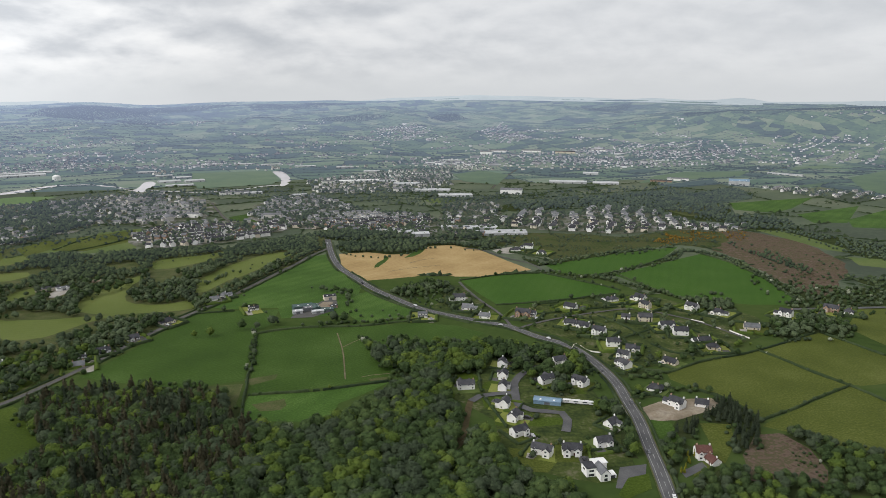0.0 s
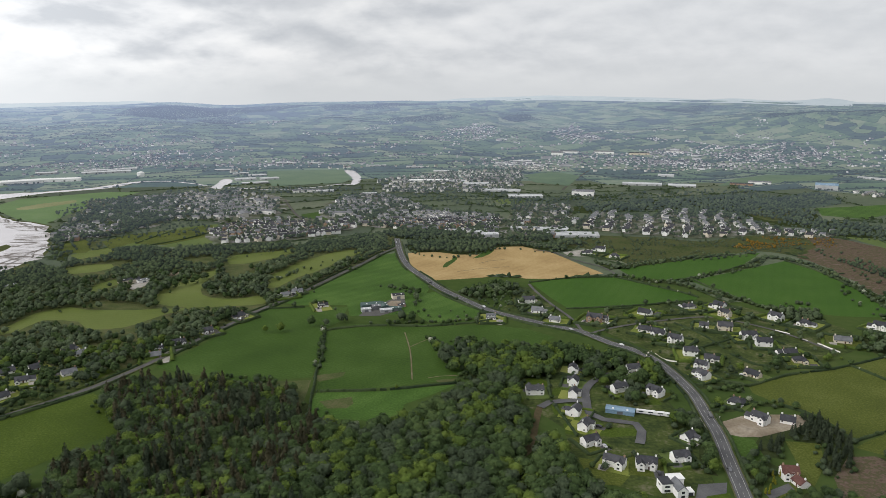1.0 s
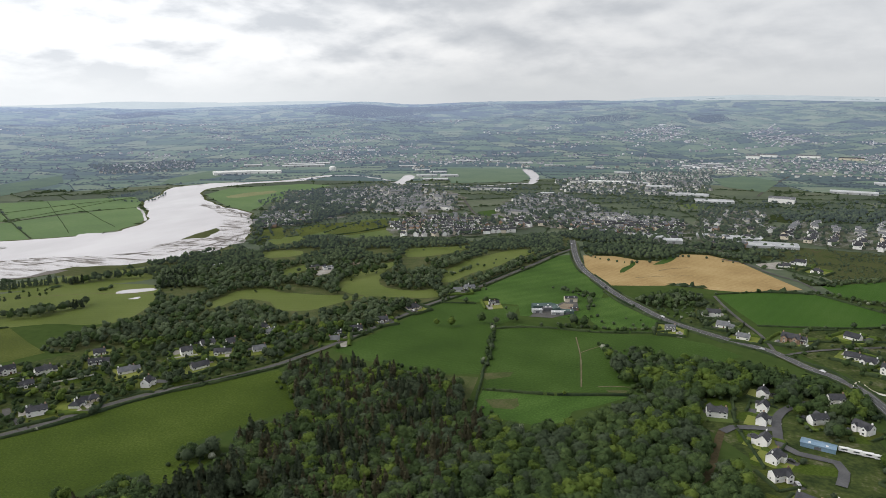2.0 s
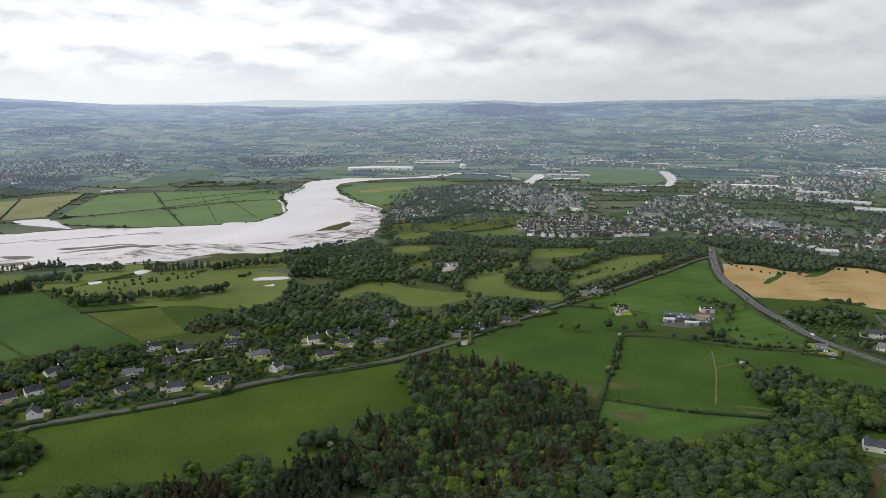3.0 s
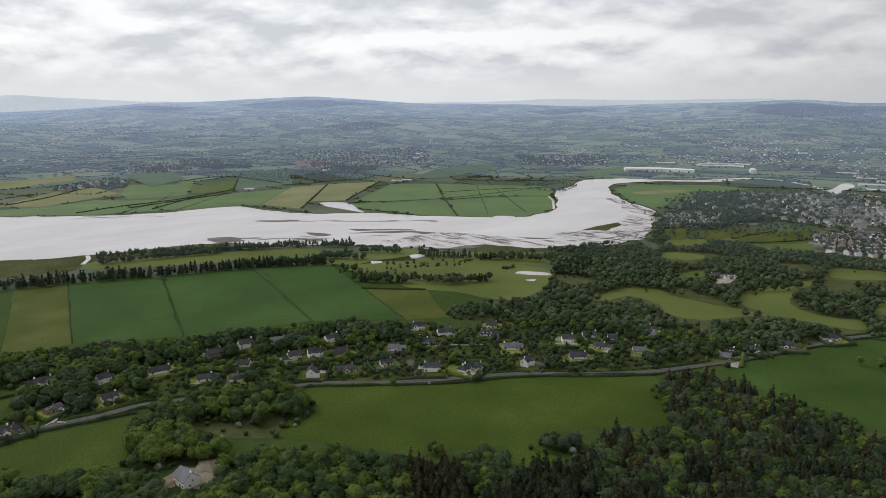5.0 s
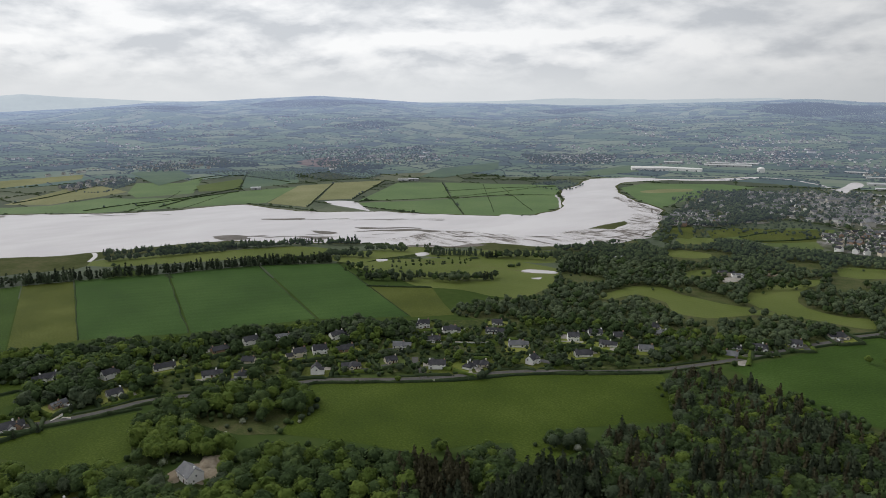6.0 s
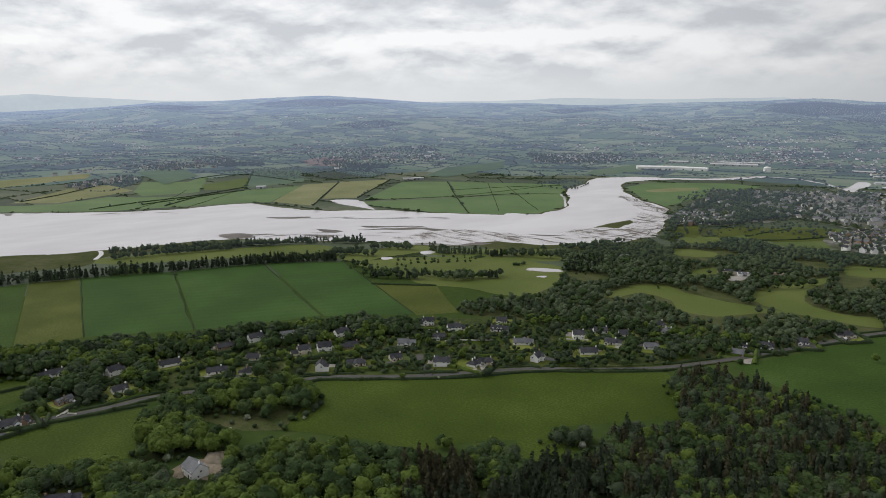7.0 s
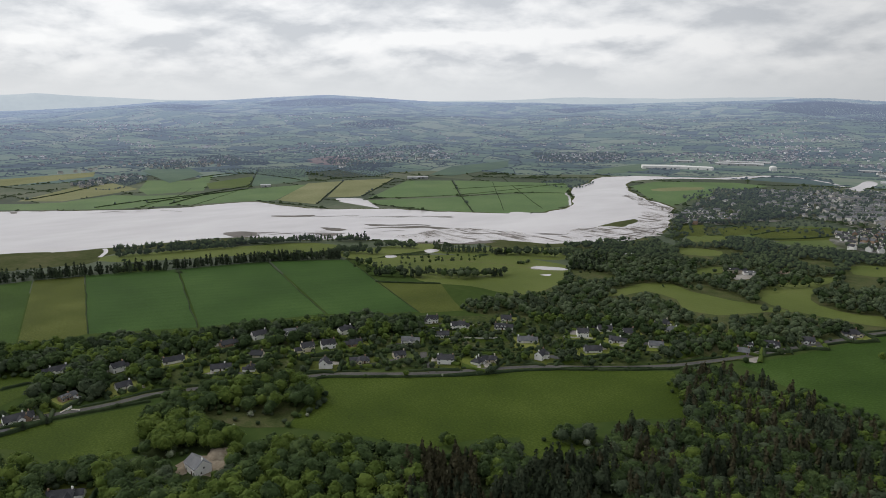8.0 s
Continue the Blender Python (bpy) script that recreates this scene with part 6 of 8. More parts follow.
        if off_road(np.array([(px, py)]), 2)[0]:
            plant(g.choice(("broad", "broad", "scrub", "conifer")), px, py, g.uniform(2.5, 7.5))
    return ob


def modern_house(x, y, turn):
    """A white house of plain blocks: a flat-roofed wing beside a steep gable."""
    HOMES.append((x, y))
    ob = new("modern_house")
    ob.matrix_basis = Matrix.Translation((x, y, 0)) @ Matrix.Rotation(radians(turn), 4, "Z") @ Matrix.Scale(.8, 4)
    tagged(ob, "modern white house with a flat-roofed block and grey gabled wing", "house", "detached houses")
    part("wall", mesh_of("wall", *gable_walls(13, 7, 5.2, 3.2, 0, -4, "y"), M["wall"]), ob)
    part("roof", mesh_of("roof", *gable_roof(13, 7, 5.2, 3.2, 0, -4, "y", .15), M["slate_pale"]), ob)
    part("block", many("block", [box(-10.5, -3.4, -3, 6, 0, 6.4)], M["wall"]), ob, "flat-roofed white block")
    part("flat_roof", many("flat_roof", [box(-10.7, -3.2, -3.2, 6.2, 6.4, 6.75)], M["slate"]), ob, "dark flat roof")
    part("upper_block", many("upper_block", [box(-3.3, 6.5, 2.6, 9.5, 0, 6.0)], M["wall"]), ob)
    part("canopy", many("canopy", [box(-3.6, 7.2, 2.4, 9.9, 6.0, 6.35)], M["pvc"]), ob, "white overhanging flat roof")
    part("garage", many("garage", [box(3.6, 9.0, -7.5, -1.5, 0, 2.9)], M["wall"]), ob)
    for wx, wy, wz, tr, ww, wh in ((-7, -3.05, .6, 0, 4.2, 2.0), (-7, -3.05, 3.7, 0, 3.6, 1.7), (0, -10.55, .5, 0, 2.6, 2.2), (0, -10.55, 3.4, 0, 2.2, 2.0), (1.5, 9.55, 1, 180, 3, 1.6), (-10.55, 1.5, 3.6, -90, 3, 1.6)):
        window(ob, wx, wy, wz, tr, ww, wh)
    part("door", many("door", [box(4.2, 8.2, -7.58, -7.42, .05, 2.3)], M["slate"]), ob, "grey garage door")
    return ob


# ---- town ----
TOWN_SPOTS = []
FAR_TREES = []


def town(kind, n, pts):
    TAKEN.append(pts)
    if np.hypot(*np.mean(pts, 0)) < 1500:
        sheet("town_gardens", pts, M["town_ground"], "gardens, drives and streets between town houses", "ground", step=25, wobble=6)
    P = np.asarray(pts, float)
    area = abs(np.sum(P[:, 0] * np.roll(P[:, 1], -1) - P[:, 1] * np.roll(P[:, 0], -1))) / 2
    gap = math.sqrt(area / n)
    th = rng.uniform(0, math.pi)
    c, s = math.cos(th), math.sin(th)
    lo, hi = P.min(0) - 600, P.max(0) + 600
    cen = P.mean(0)
    R = np.hypot(*(hi - lo)) / 2
    gx, gy = np.meshgrid(np.arange(-R, R, gap * .66), np.arange(-R, R, gap * 1.5))
    gy[:, 1::2] += gap * .1
    q = np.c_[gx.ravel(), gy.ravel()] + rng.uniform(-.16, .16, (gx.size, 2)) * gap
    q = np.c_[q[:, 0] * c - q[:, 1] * s, q[:, 0] * s + q[:, 1] * c] + cen
    bend = np.array([[noise.noise((a * .004, b * .004, 2)), noise.noise((a * .004, b * .004, 6))] for a, b in q]) * gap * 2.6
    q = q + bend
    q = q[inside(P, q)]
    q = q[off_road(q, 7)]
    for a, b in q:
        if rng.random() < (.96 if kind == "pale" else .85 + .9 * noise.noise((a * .006, b * .006, 7))):
            TOWN_SPOTS.append((a, b, math.degrees(th) + rng.normal(0, 9) + (0, 90, 40, 90, -30)[int(5 * abs(math.sin(17.3 * int(a // 55) + 41.7 * int(b // 55))))], kind))
    if np.hypot(*cen) > 1900:
        for k in range(int(n * 1.7)):
            a, b = q[int(rng.integers(0, len(q)))]
            FAR_TREES.append((a + rng.normal(0, 30), b + rng.normal(0, 30)))
    # gardens' trees
    if np.hypot(*cen) < 2200:
        for a, b in spread(pts, gap * .4):
            if rng.random() < (.36 if kind == "pale" else .5) + .6 * noise.noise((a * .012, b * .012, 5)):
                plant("broad", a, b, rng.uniform(4, 9.5))


def hamlets():
    """Strings of houses along the lanes of the far slopes."""
    for _ in range(150):
        r, a, th = rng.uniform(2050, 3600), radians(rng.uniform(-36, 92)), rng.uniform(0, 3.14)
        for k in range(int(rng.integers(5, 20))):
            d, e = rng.normal(0, 90), rng.normal(0, 16)
            TOWN_SPOTS.append((-r * math.sin(a) + d * math.cos(th) - e * math.sin(th), r * math.cos(a) + d * math.sin(th) + e * math.cos(th), math.degrees(th) + rng.normal(0, 15), "mixed"))


def build_town():
    hamlets()
    spots = sorted(TOWN_SPOTS, key=lambda s: math.hypot(s[0], s[1]))
    protos = [None] * 6
    wallm = ("wall", "wall_cream", "wall_cream", "wall", "wall_brick", "wall")
    roofm = ("slate", "slate", "slate_pale", "slate", "slate_pale", "slate")
    for x, y, turn, kind in spots[:290]:
        k = int(rng.integers(0, 6)) if kind != "pale" else int(rng.choice((0, 1, 3)))
        m = Matrix.Translation((x, y, 0)) @ Matrix.Rotation(radians(turn), 4, "Z")
        if protos[k]:
            copy_thing(protos[k], m)
            continue
        L, W, eave = (8, 10, 9, 10, 8, 11)[k], 6.4, (5.0, 5.0, 3.0, 5.0, 5.0, 3.2)[k]
        ob = new("town_house")
        ob.matrix_basis = m
        tagged(ob, ("white" if wallm[k] == "wall" else "cream" if wallm[k] == "wall_cream" else "brown brick") + " town house with a gabled grey roof among gardens", "house", "houses of the town")
        part("wall", mesh_of("wall", *gable_walls(L, W, eave, 2.4), M[wallm[k]]), ob)
        part("roof", mesh_of("roof", *gable_roof(L, W, eave, 2.4, over=.2), M[roofm[k]]), ob)
        chimney(ob, L / 2 - .8, 0, eave + 1.9, eave + 3.4, M[wallm[k]])
        for sd in (-1, 1):
            part("window", many("window", [box(-L * .3 - .7, -L * .3 + .7, sd * W / 2 - .06, sd * W / 2 + .06, eave - 1.9, eave - .7)], M["pane"]), ob)
        protos[k] = ob
    for far in (False, True):
        vs, fs, fm, n = [], [], [], 0
        for x, y, turn, kind in spots[290:]:
            if (math.hypot(x, y) > 2100) != far:
                continue
            L = rng.uniform(8, 13) if rng.random() < (.96 if math.hypot(x, y) > 2000 else .99) else rng.uniform(22, 45)
            far_small = .82 if math.hypot(x, y) < 2000 else rng.uniform(.5, .75)
            L *= far_small
            W = (rng.uniform(7, 9) if L < 20 * far_small else L * .5) * far_small
            H = (rng.choice((3.4, 5.4, 5.8)) if L < 20 * far_small else 8) * far_small
            c, s, z = math.cos(radians(turn)), math.sin(radians(turn)), float(hill(x, y)) + (1 if far else 0)
            for mk, (v, f) in enumerate((gable_walls(L, W, H, 2.5 * far_small), gable_roof(L, W, H, 2.5 * far_small, over=.2))):
                vs.extend((a * c - b * s + x, a * s + b * c + y, h + z) for a, b, h in v)
                fs.extend(tuple(i + n for i in q) for q in f)
                fm.extend([mk] * len(f))
                n += len(v)
        # beyond 2100 m walls and roofs carry haze as emission
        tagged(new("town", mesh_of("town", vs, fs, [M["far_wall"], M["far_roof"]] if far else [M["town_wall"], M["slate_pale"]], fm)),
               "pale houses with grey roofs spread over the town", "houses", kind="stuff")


def shed(x, y, turn, L, W, H, mt):
    ob = new("shed" if L < 30 else "warehouse")
    ob.matrix_basis = Matrix.Translation((x, y, float(hill(x, y)))) @ Matrix.Rotation(radians(turn), 4, "Z")
    word = {"metal": "pale grey metal", "metal_blue": "blue sheet metal", "metal_green": "green sheet metal", "slate": "dark roofed", "slate_pale": "grey boarded", "wall": "white walled", "wall_brick": "brick walled", "wall_cream": "cream walled"}[mt]
    tagged(ob, f"{word} {'farm shed' if L < 30 else 'warehouse'} with a low pitched roof", "shed" if L < 30 else "warehouse")
    wm = M["metal"] if mt in ("metal", "metal_blue") and L >= 30 else M["metal_blue" if mt == "metal_blue" else "wall_cream" if mt == "slate" else mt]
    rm = M[{"wall": "slate_pale" if L < 90 else "pvc", "wall_brick": "slate", "wall_cream": "slate"}.get(mt, mt)]
    bays = 1 if W < 24 else 2
    for k in range(bays):
        w = W / bays
        yy = -W / 2 + w * (k + .5)
        part("wall", mesh_of("wall", *gable_walls(L, w, H * .8, H * .25, 0, yy), wm), ob)
        part("roof", mesh_of("roof", *gable_roof(L, w - .1, H * .8, H * .25, 0, yy, over=.05 if bays > 1 else .3), rm), ob)
    for k in range(max(1, int(L / 22))):
        a = -L / 2 + L * (k + .5) / max(1, int(L / 22))
        part("roller_door", many("roller_door", [box(a - 1.8, a + 1.8, -W / 2 - .1, -W / 2 + .05, 0, min(3.6, H * .6))], M["slate_pale"]), ob, "grey roller door")
    n = max(2, int(L / 12))
    for k in range(n):
        a = -L / 2 + L * (k + .5) / n
        part("rooflight", many("rooflight", [box(a - .6, a + .6, -W / 2 / bays * .5 - W / 2 + W / bays * .5 - 1, -W / 2 / bays * .5 - W / 2 + W / bays * .5 + 1, H * .8 + .2, H * .8 + H * .125 + .34)], M["pvc"]), ob, "translucent rooflight")
    return ob


def car_thing():
    ob = new("car")
    prof = [(-2.1, .35), (-2.1, .85), (-1.9, .95), (-1.3, 1.0), (-.8, 1.45), (.9, 1.47), (1.6, 1.0), (2.05, .9), (2.1, .4)]
    v = [(a, s * (.85 if b < 1.1 else .68), b) for s in (-1, 1) for a, b in prof]
    n = len(prof)
    f = [tuple(range(n - 1, -1, -1)), tuple(range(n, 2 * n))] + [(i, i + 1, n + i + 1, n + i) for i in range(n - 1)] + [(n - 1, 0, n, 2 * n - 1)]
    part("body", mesh_of("body", v, f, M["carpaint"]), ob)
    part("windscreen", many("windscreen", [box(-1.05, 1.2, -.72, .72, 1.08, 1.36)], M["pane"]), ob, "dark car windows")
    ang = np.linspace(0, 2 * np.pi, 10, endpoint=False)
    wv = [(math.cos(a) * .33, s * .1, math.sin(a) * .33) for s in (-1, 1) for a in ang]
    wf = [tuple(range(10)), tuple(range(19, 9, -1))] + [(i, 10 + i, 10 + (i + 1) % 10, (i + 1) % 10) for i in range(10)]
    wm = mesh_of("wheel", wv, wf, M["rubber"])
    for a in (-1.3, 1.3):
        for b in (-.8, .8):
            part("wheel", wm, ob, at=Matrix.Translation((a, b, .33)))
    return tagged(ob, "small parked car with dark windows on tarmac", "car", "cars on roads and drives")


def place_cars():
    spots = list(PARKED[:34])
    P = ROADS[0][0]
    for i, s in ((4, 1), (9, -1), (17, 1), (24, -1), (31, 1), (36, -1), (46, 1), (58, -1), (70, 1), (84, -1)):
        if i < len(P) - 1:
            d = P[i + 1] - P[i]
            d /= np.hypot(*d)
            spots.append((P[i][0] + s * d[1] * 2, P[i][1] - s * d[0] * 2, math.degrees(math.atan2(d[1], d[0]))))
    first = None
    for x, y, a in spots:
        m = Matrix.Translation((x, y, .66)) @ Matrix.Rotation(radians(a), 4, "Z")
        if first is None:
            first = car_thing()
            first.matrix_basis = m
        else:
            copy_thing(first, m)


def caravan():
    ob = new("caravan")
    prof = [(-3, .5), (-3.1, 1.4), (-2.8, 2.5), (2.7, 2.55), (3.1, 1.5), (3, .5)]
    v = [(a, s * 1.1, b) for s in (-1, 1) for a, b in prof]
    n = len(prof)
    f = [tuple(range(n - 1, -1, -1)), tuple(range(n, 2 * n))] + [(i, i + 1, n + i + 1, n + i) for i in range(n - 1)] + [(n - 1, 0, n, 2 * n - 1)]
    part("body", mesh_of("body", v, f, M["pvc"]), ob)
    for s in (-1, 1):
        part("window", many("window", [box(-1.6, 1.4, s * 1.1 - .04, s * 1.1 + .04, 1.4, 2.1)], M["pane"]), ob)
        part("wheel", many("wheel", [box(-.35, .35, s * 1.0 - .12, s * 1.0 + .12, 0, .7)], M["rubber"]), ob)
    part("towbar", many("towbar", [box(-4.3, -3, -.08, .08, .45, .6)], M["rubber"]), ob)
    return tagged(ob, "white touring caravan parked in a row", "caravan", "caravans in a row")


# ---- houses by the roads ----
house(16, 459, 8, 15, 2, wall="wall", style="wing")
house(45, 501, 75, 10, 2, wall="wall", style="wing")
house(44, 477, 75, 10, 2, wall="wall", style="wing")
house(42, 457, 75, 10, 2, wall="wall", style="wing")
house(41, 429, 70, 11, 2, wall="wall", style="wing")
house(45, 410, 64, 12, 2, wall="wall", style="wing")
house(46, 390, 33, 13, 2, wall="wall", style="wing")
house(57, 367, -24, 15, 2, wall="wall", style="wing")
house(74, 367, -6, 14, 2, wall="wall", style="wing")
house(74, 469, 31, 14, 2, wall="wall", style="wing")
house(98, 466, -42, 14, 2, wall="wall", style="wing")
house(89, 505, 20, 13, 2)
house(94, 376, 16, 12, 2, wall="wall", style="wing")
house(148, 455, -38, 12, 1)
house(105, 403, 45, 11, 1)
house(16, 677, 9, 14, 2)
house(24, 647, -17, 12, 1)
house(-19, 622, 2, 10, 1)
house(39, 620, -14, 11, 1)
house(75, 625, -22, 16, 2)
house(171, 675, 26, 11, 1)
house(198, 675, -46, 12, 2)
house(197, 652, -52, 12, 2)
house(124, 650, -36, 14, 1)
house(240, 645, -50, 14, 2)
house(260, 632, -42, 13, 1)
house(321, 625, -47, 13, 2)
house(371, 639, -40, 15, 2)
house(384, 632, -31, 9, 1)
house(273, 588, -15, 15, 1)
house(185, 611, -7, 14, 2)
house(198, 589, 6, 15, 2)
house(205, 573, -5, 14, 2)
house(218, 554, 9, 13, 1)
house(220, 538, -2, 11, 1)
house(135, 574, -33, 13, 2, wall="wall", style="wing")
house(140, 545, -4, 12, 2, wall="wall", style="wing")
house(152, 535, -16, 9, 1)
house(142, 518, -35, 12, 2, wall="wall", style="wing")
house(138, 499, -55, 12, 2, wall="wall", style="wing")
house(175, 506, -49, 14, 1)
house(115, 600, -21, 12, 1)
house(125, 592, -32, 13, 1)
house(83, 625, -18, 9, 1)
house(169, 617, -15, 9, 1)
house(-262, 560, 45, 12, 1)
house(-272, 529, 42, 12, 1)
house(-277, 499, 29, 11, 1)
house(-250, 605, 57, 13, 1)
house(-231, 677, 34, 12, 1)
house(-225, 690, 38, 10, 1)
house(-184, 643, 26, 8, 1)
house(116, 926, -17, 14, 2)
house(129, 891, -28, 13, 1)
house(99, 908, -6, 10, 1)
house(-455, 60, 98, 14, 1)
house(-454, 67, 162, 8, 1)
house(-471, 88, 115, 8, 1)
house(-523, 91, 90, 14, 1)
house(-502, 124, 106, 11, 2)
house(-470, 121, 96, 12, 1)
house(-497, 159, 87, 18, 1)
house(-465, 180, 74, 13, 1)
house(-508, 201, 93, 14, 1)
house(-510, 226, 90, 14, 2)
house(-505, 250, 73, 14, 1)
house(-474, 211, 50, 11, 1)
house(-452, 198, 151, 10, 1)
house(-464, 245, 81, 12, 2)
house(-461, 260, 74, 13, 2)
house(-482, 285, 93, 14, 2)
house(-454, 279, 77, 12, 1)
house(-428, 241, 145, 10, 2)
house(-421, 267, 67, 11, 1)
house(-437, 314, 53, 11, 1)
house(-415, 293, 78, 11, 1)
house(-465, 356, 61, 12, 2)
house(-440, 364, 68, 14, 2)
house(-432, 345, 54, 9, 1)
house(-420, 392, 45, 13, 1)
house(-434, 409, 49, 11, 1)
house(-386, 387, 53, 15, 1)
house(-354, 373, 111, 11, 2)
house(-386, 313, 54, 15, 2)
house(-373, 331, 112, 10, 1)
house(-370, 342, 60, 9, 1)
house(-370, 432, 53, 11, 2)
house(-342, 413, 62, 16, 1)
house(-369, 456, 56, 14, 1)
house(-353, 465, 59, 11, 1)
house(-347, 443, 30, 11, 1)
house(-322, 459, 47, 13, 1)
house(-336, 498, 36, 13, 1)
house(-351, 507, 56, 11, 1)
house(-281, 512, 30, 9, 1)
house(-274, 528, 38, 11, 1)
house(-352, 71, 66, 15, 1)
modern_house(85, 345, 12)
house(148, 364, -2, 11, 2, wall="wall", roof="tile_red", style="wing", garden=False)
house(151, 356, -73, 9, 1, wall="wall", roof="tile_red", style="plain", garden=False)
house(155, 430, -45, 13, 2, wall="wall", roof="slate", style="wing", garden=False)
house(172, 431, -22, 11, 1, wall="wall", roof="slate", style="plain", garden=False)
house(-341, 130, 11, 10, 2, wall="wall", roof="slate_pale", style="plain", garden=False)


# ---- farms, works and stores ----
shed(-515, 2097, 14, 60, 16, 4, "metal")
shed(-405, 2055, 11, 60, 18, 4, "metal")
shed(-602, 2106, 16, 50, 16, 4, "metal")
shed(-689, 2086, 18, 60, 16, 4, "metal")
shed(-285, 2028, 8, 50, 20, 5, "metal")
shed(-24, 2156, 1, 60, 24, 5, "metal")
shed(197, 2545, -4, 60, 30, 9, "wall")
shed(322, 2562, -7, 70, 30, 9, "wall")
shed(436, 2507, -10, 70, 24, 8, "wall_cream")
shed(571, 2574, -13, 60, 24, 8, "wall")
shed(150, 2456, -4, 40, 30, 12, "wall")
shed(29, 2236, -1, 60, 20, 5, "metal")
shed(300, 1672, -10, 88, 30, 5.0, "metal")
shed(386, 1650, -13, 60, 35, 5.0, "metal")
shed(394, 1862, -12, 40, 25, 5.6, "metal")
shed(146, 1480, -11, 45, 25, 11, "wall")
shed(-85, 1628, 8, 60, 28, 5.6, "metal")
shed(-24, 1527, -4, 80, 32, 4.3, "metal")
shed(25, 1445, 4, 70, 35, 4.3, "metal")
shed(-140, 1696, -5, 60, 22, 4.3, "metal")
shed(-211, 1684, 12, 110, 14, 6, "wall")
shed(-261, 1673, 14, 60, 14, 6, "wall")
shed(60, 1073, 12, 50, 26, 3.7, "metal")
shed(71, 1031, 11, 40, 30, 3.7, "metal")
shed(102, 1035, -1, 48, 30, 3.7, "metal")
shed(32, 1077, -2, 70, 16, 3.7, "metal")
shed(-33, 1013, 12, 24, 18, 6, "metal")
shed(-73, 1049, 24, 36, 22, 3.7, "metal")
shed(-51, 1040, 18, 30, 18, 3.7, "metal")
shed(693, 1628, -23, 45, 26, 13, "metal_blue")
shed(-662, 1684, 31, 50, 26, 4.3, "metal")
shed(-663, 1769, 31, 44, 26, 4.3, "metal")
shed(-605, 1696, 30, 44, 26, 5.0, "metal")
shed(-609, 1607, 26, 60, 20, 4.3, "metal")
shed(-724, 1808, 32, 40, 22, 4.3, "metal")
shed(-802, 1889, 23, 50, 24, 4.3, "metal")
shed(-1125, 1829, 32, 90, 26, 4.3, "metal")
shed(-1082, 1871, 30, 60, 26, 4.3, "metal")
shed(-443, 1472, 22, 60, 16, 6, "wall")
shed(-409, 1481, 20, 44, 20, 3.7, "metal")
shed(580, 1719, -19, 50, 20, 7, "wall")
shed(531, 1695, -17, 50, 20, 5.0, "wall_brick")
shed(906, 1845, -46, 90, 16, 4.3, "metal")
shed(-193, 1920, 6, 50, 25, 4.3, "metal")
shed(-299, 1445, 12, 30, 15, 4.3, "metal")
shed(-1158, 1546, 45, 92, 26, 9, "wall")
shed(-1099, 1605, 25, 92, 22, 8, "wall")
shed(-1067, 1812, 31, 60, 30, 5.0, "metal")
shed(-1111, 1777, 32, 70, 26, 5.0, "metal")
shed(-1229, 1742, 36, 50, 26, 5.0, "metal")
shed(-1391, 577, 69, 20, 12, 5, "metal")
shed(-1335, 901, 57, 24, 10, 5, "metal")
shed(-1331, 926, 56, 24, 10, 5, "metal")
shed(-136, 648, 24, 19, 10, 4.8, "metal_green")
shed(-123, 646, 112, 14, 7, 4.4, "metal_green")
shed(-119, 635, 20, 11, 6, 3.2, "metal")
shed(-111, 641, 20, 11, 7, 3.4, "metal_green")
shed(-115, 681, 22, 12, 8, 5.2, "slate")
shed(-138, 634, 24, 9, 6, 3.6, "metal")
shed(-130, 643, 24, 8, 7, 4.4, "slate_pale")
shed(-107, 652, 35, 8, 5, 3.2, "wall_brick")
shed(70, 435, -14, 18, 7, 3.4, "metal_blue")
shed(-419, 713, 41, 22, 10, 4.6, "wall_cream")
shed(-405, 717, 50, 13, 8, 3.6, "wall")
shed(-426, 724, 131, 12, 7, 3.4, "wall")
shed(-532, 679, 69, 10, 7, 4, "metal")


def storage_dome(x, y, r):
    """A round white tank under a shallow dome."""
    ob = new("storage_tank")
    ang = np.linspace(0, 2 * np.pi, 32, endpoint=False)
    rings = [(r, 0), (r, 9), (r * .98, 9.4), (r * .85, 10.6), (r * .6, 11.8), (r * .3, 12.5), (.3, 12.7)]
    v = [(q * math.cos(a), q * math.sin(a), z) for q, z in rings for a in ang]
    f = [(i * 32 + j, i * 32 + (j + 1) % 32, (i + 1) * 32 + (j + 1) % 32, (i + 1) * 32 + j) for i in range(6) for j in range(32)]
    part("shell", mesh_of("shell", v[:64], [q for q in f if max(q) < 64], M["pvc"]), ob)
    part("dome", mesh_of("dome", [(a, b, c) for a, b, c in v[32:]], [tuple(i - 32 for i in q) for q in f if min(q) >= 32], M["pvc"], smooth=True), ob)
    ob.matrix_basis = Matrix.Translation((x, y, 0))
    tagged(ob, "round white storage tank with a domed top", "tank")


storage_dome(-960, 1730, 9)
row_a, row_b = Vector((83.0, 434.6, .4)), Vector((111.5, 428.6, .4))
van = caravan()
for i in range(6):
    m = Matrix.Translation(row_a.lerp(row_b, i / 5)) @ Matrix.Rotation(-.15 + (i % 3) * .06, 4, "Z")
    if i == 0:
        van.matrix_basis = m
    else:
        copy_thing(van, m)



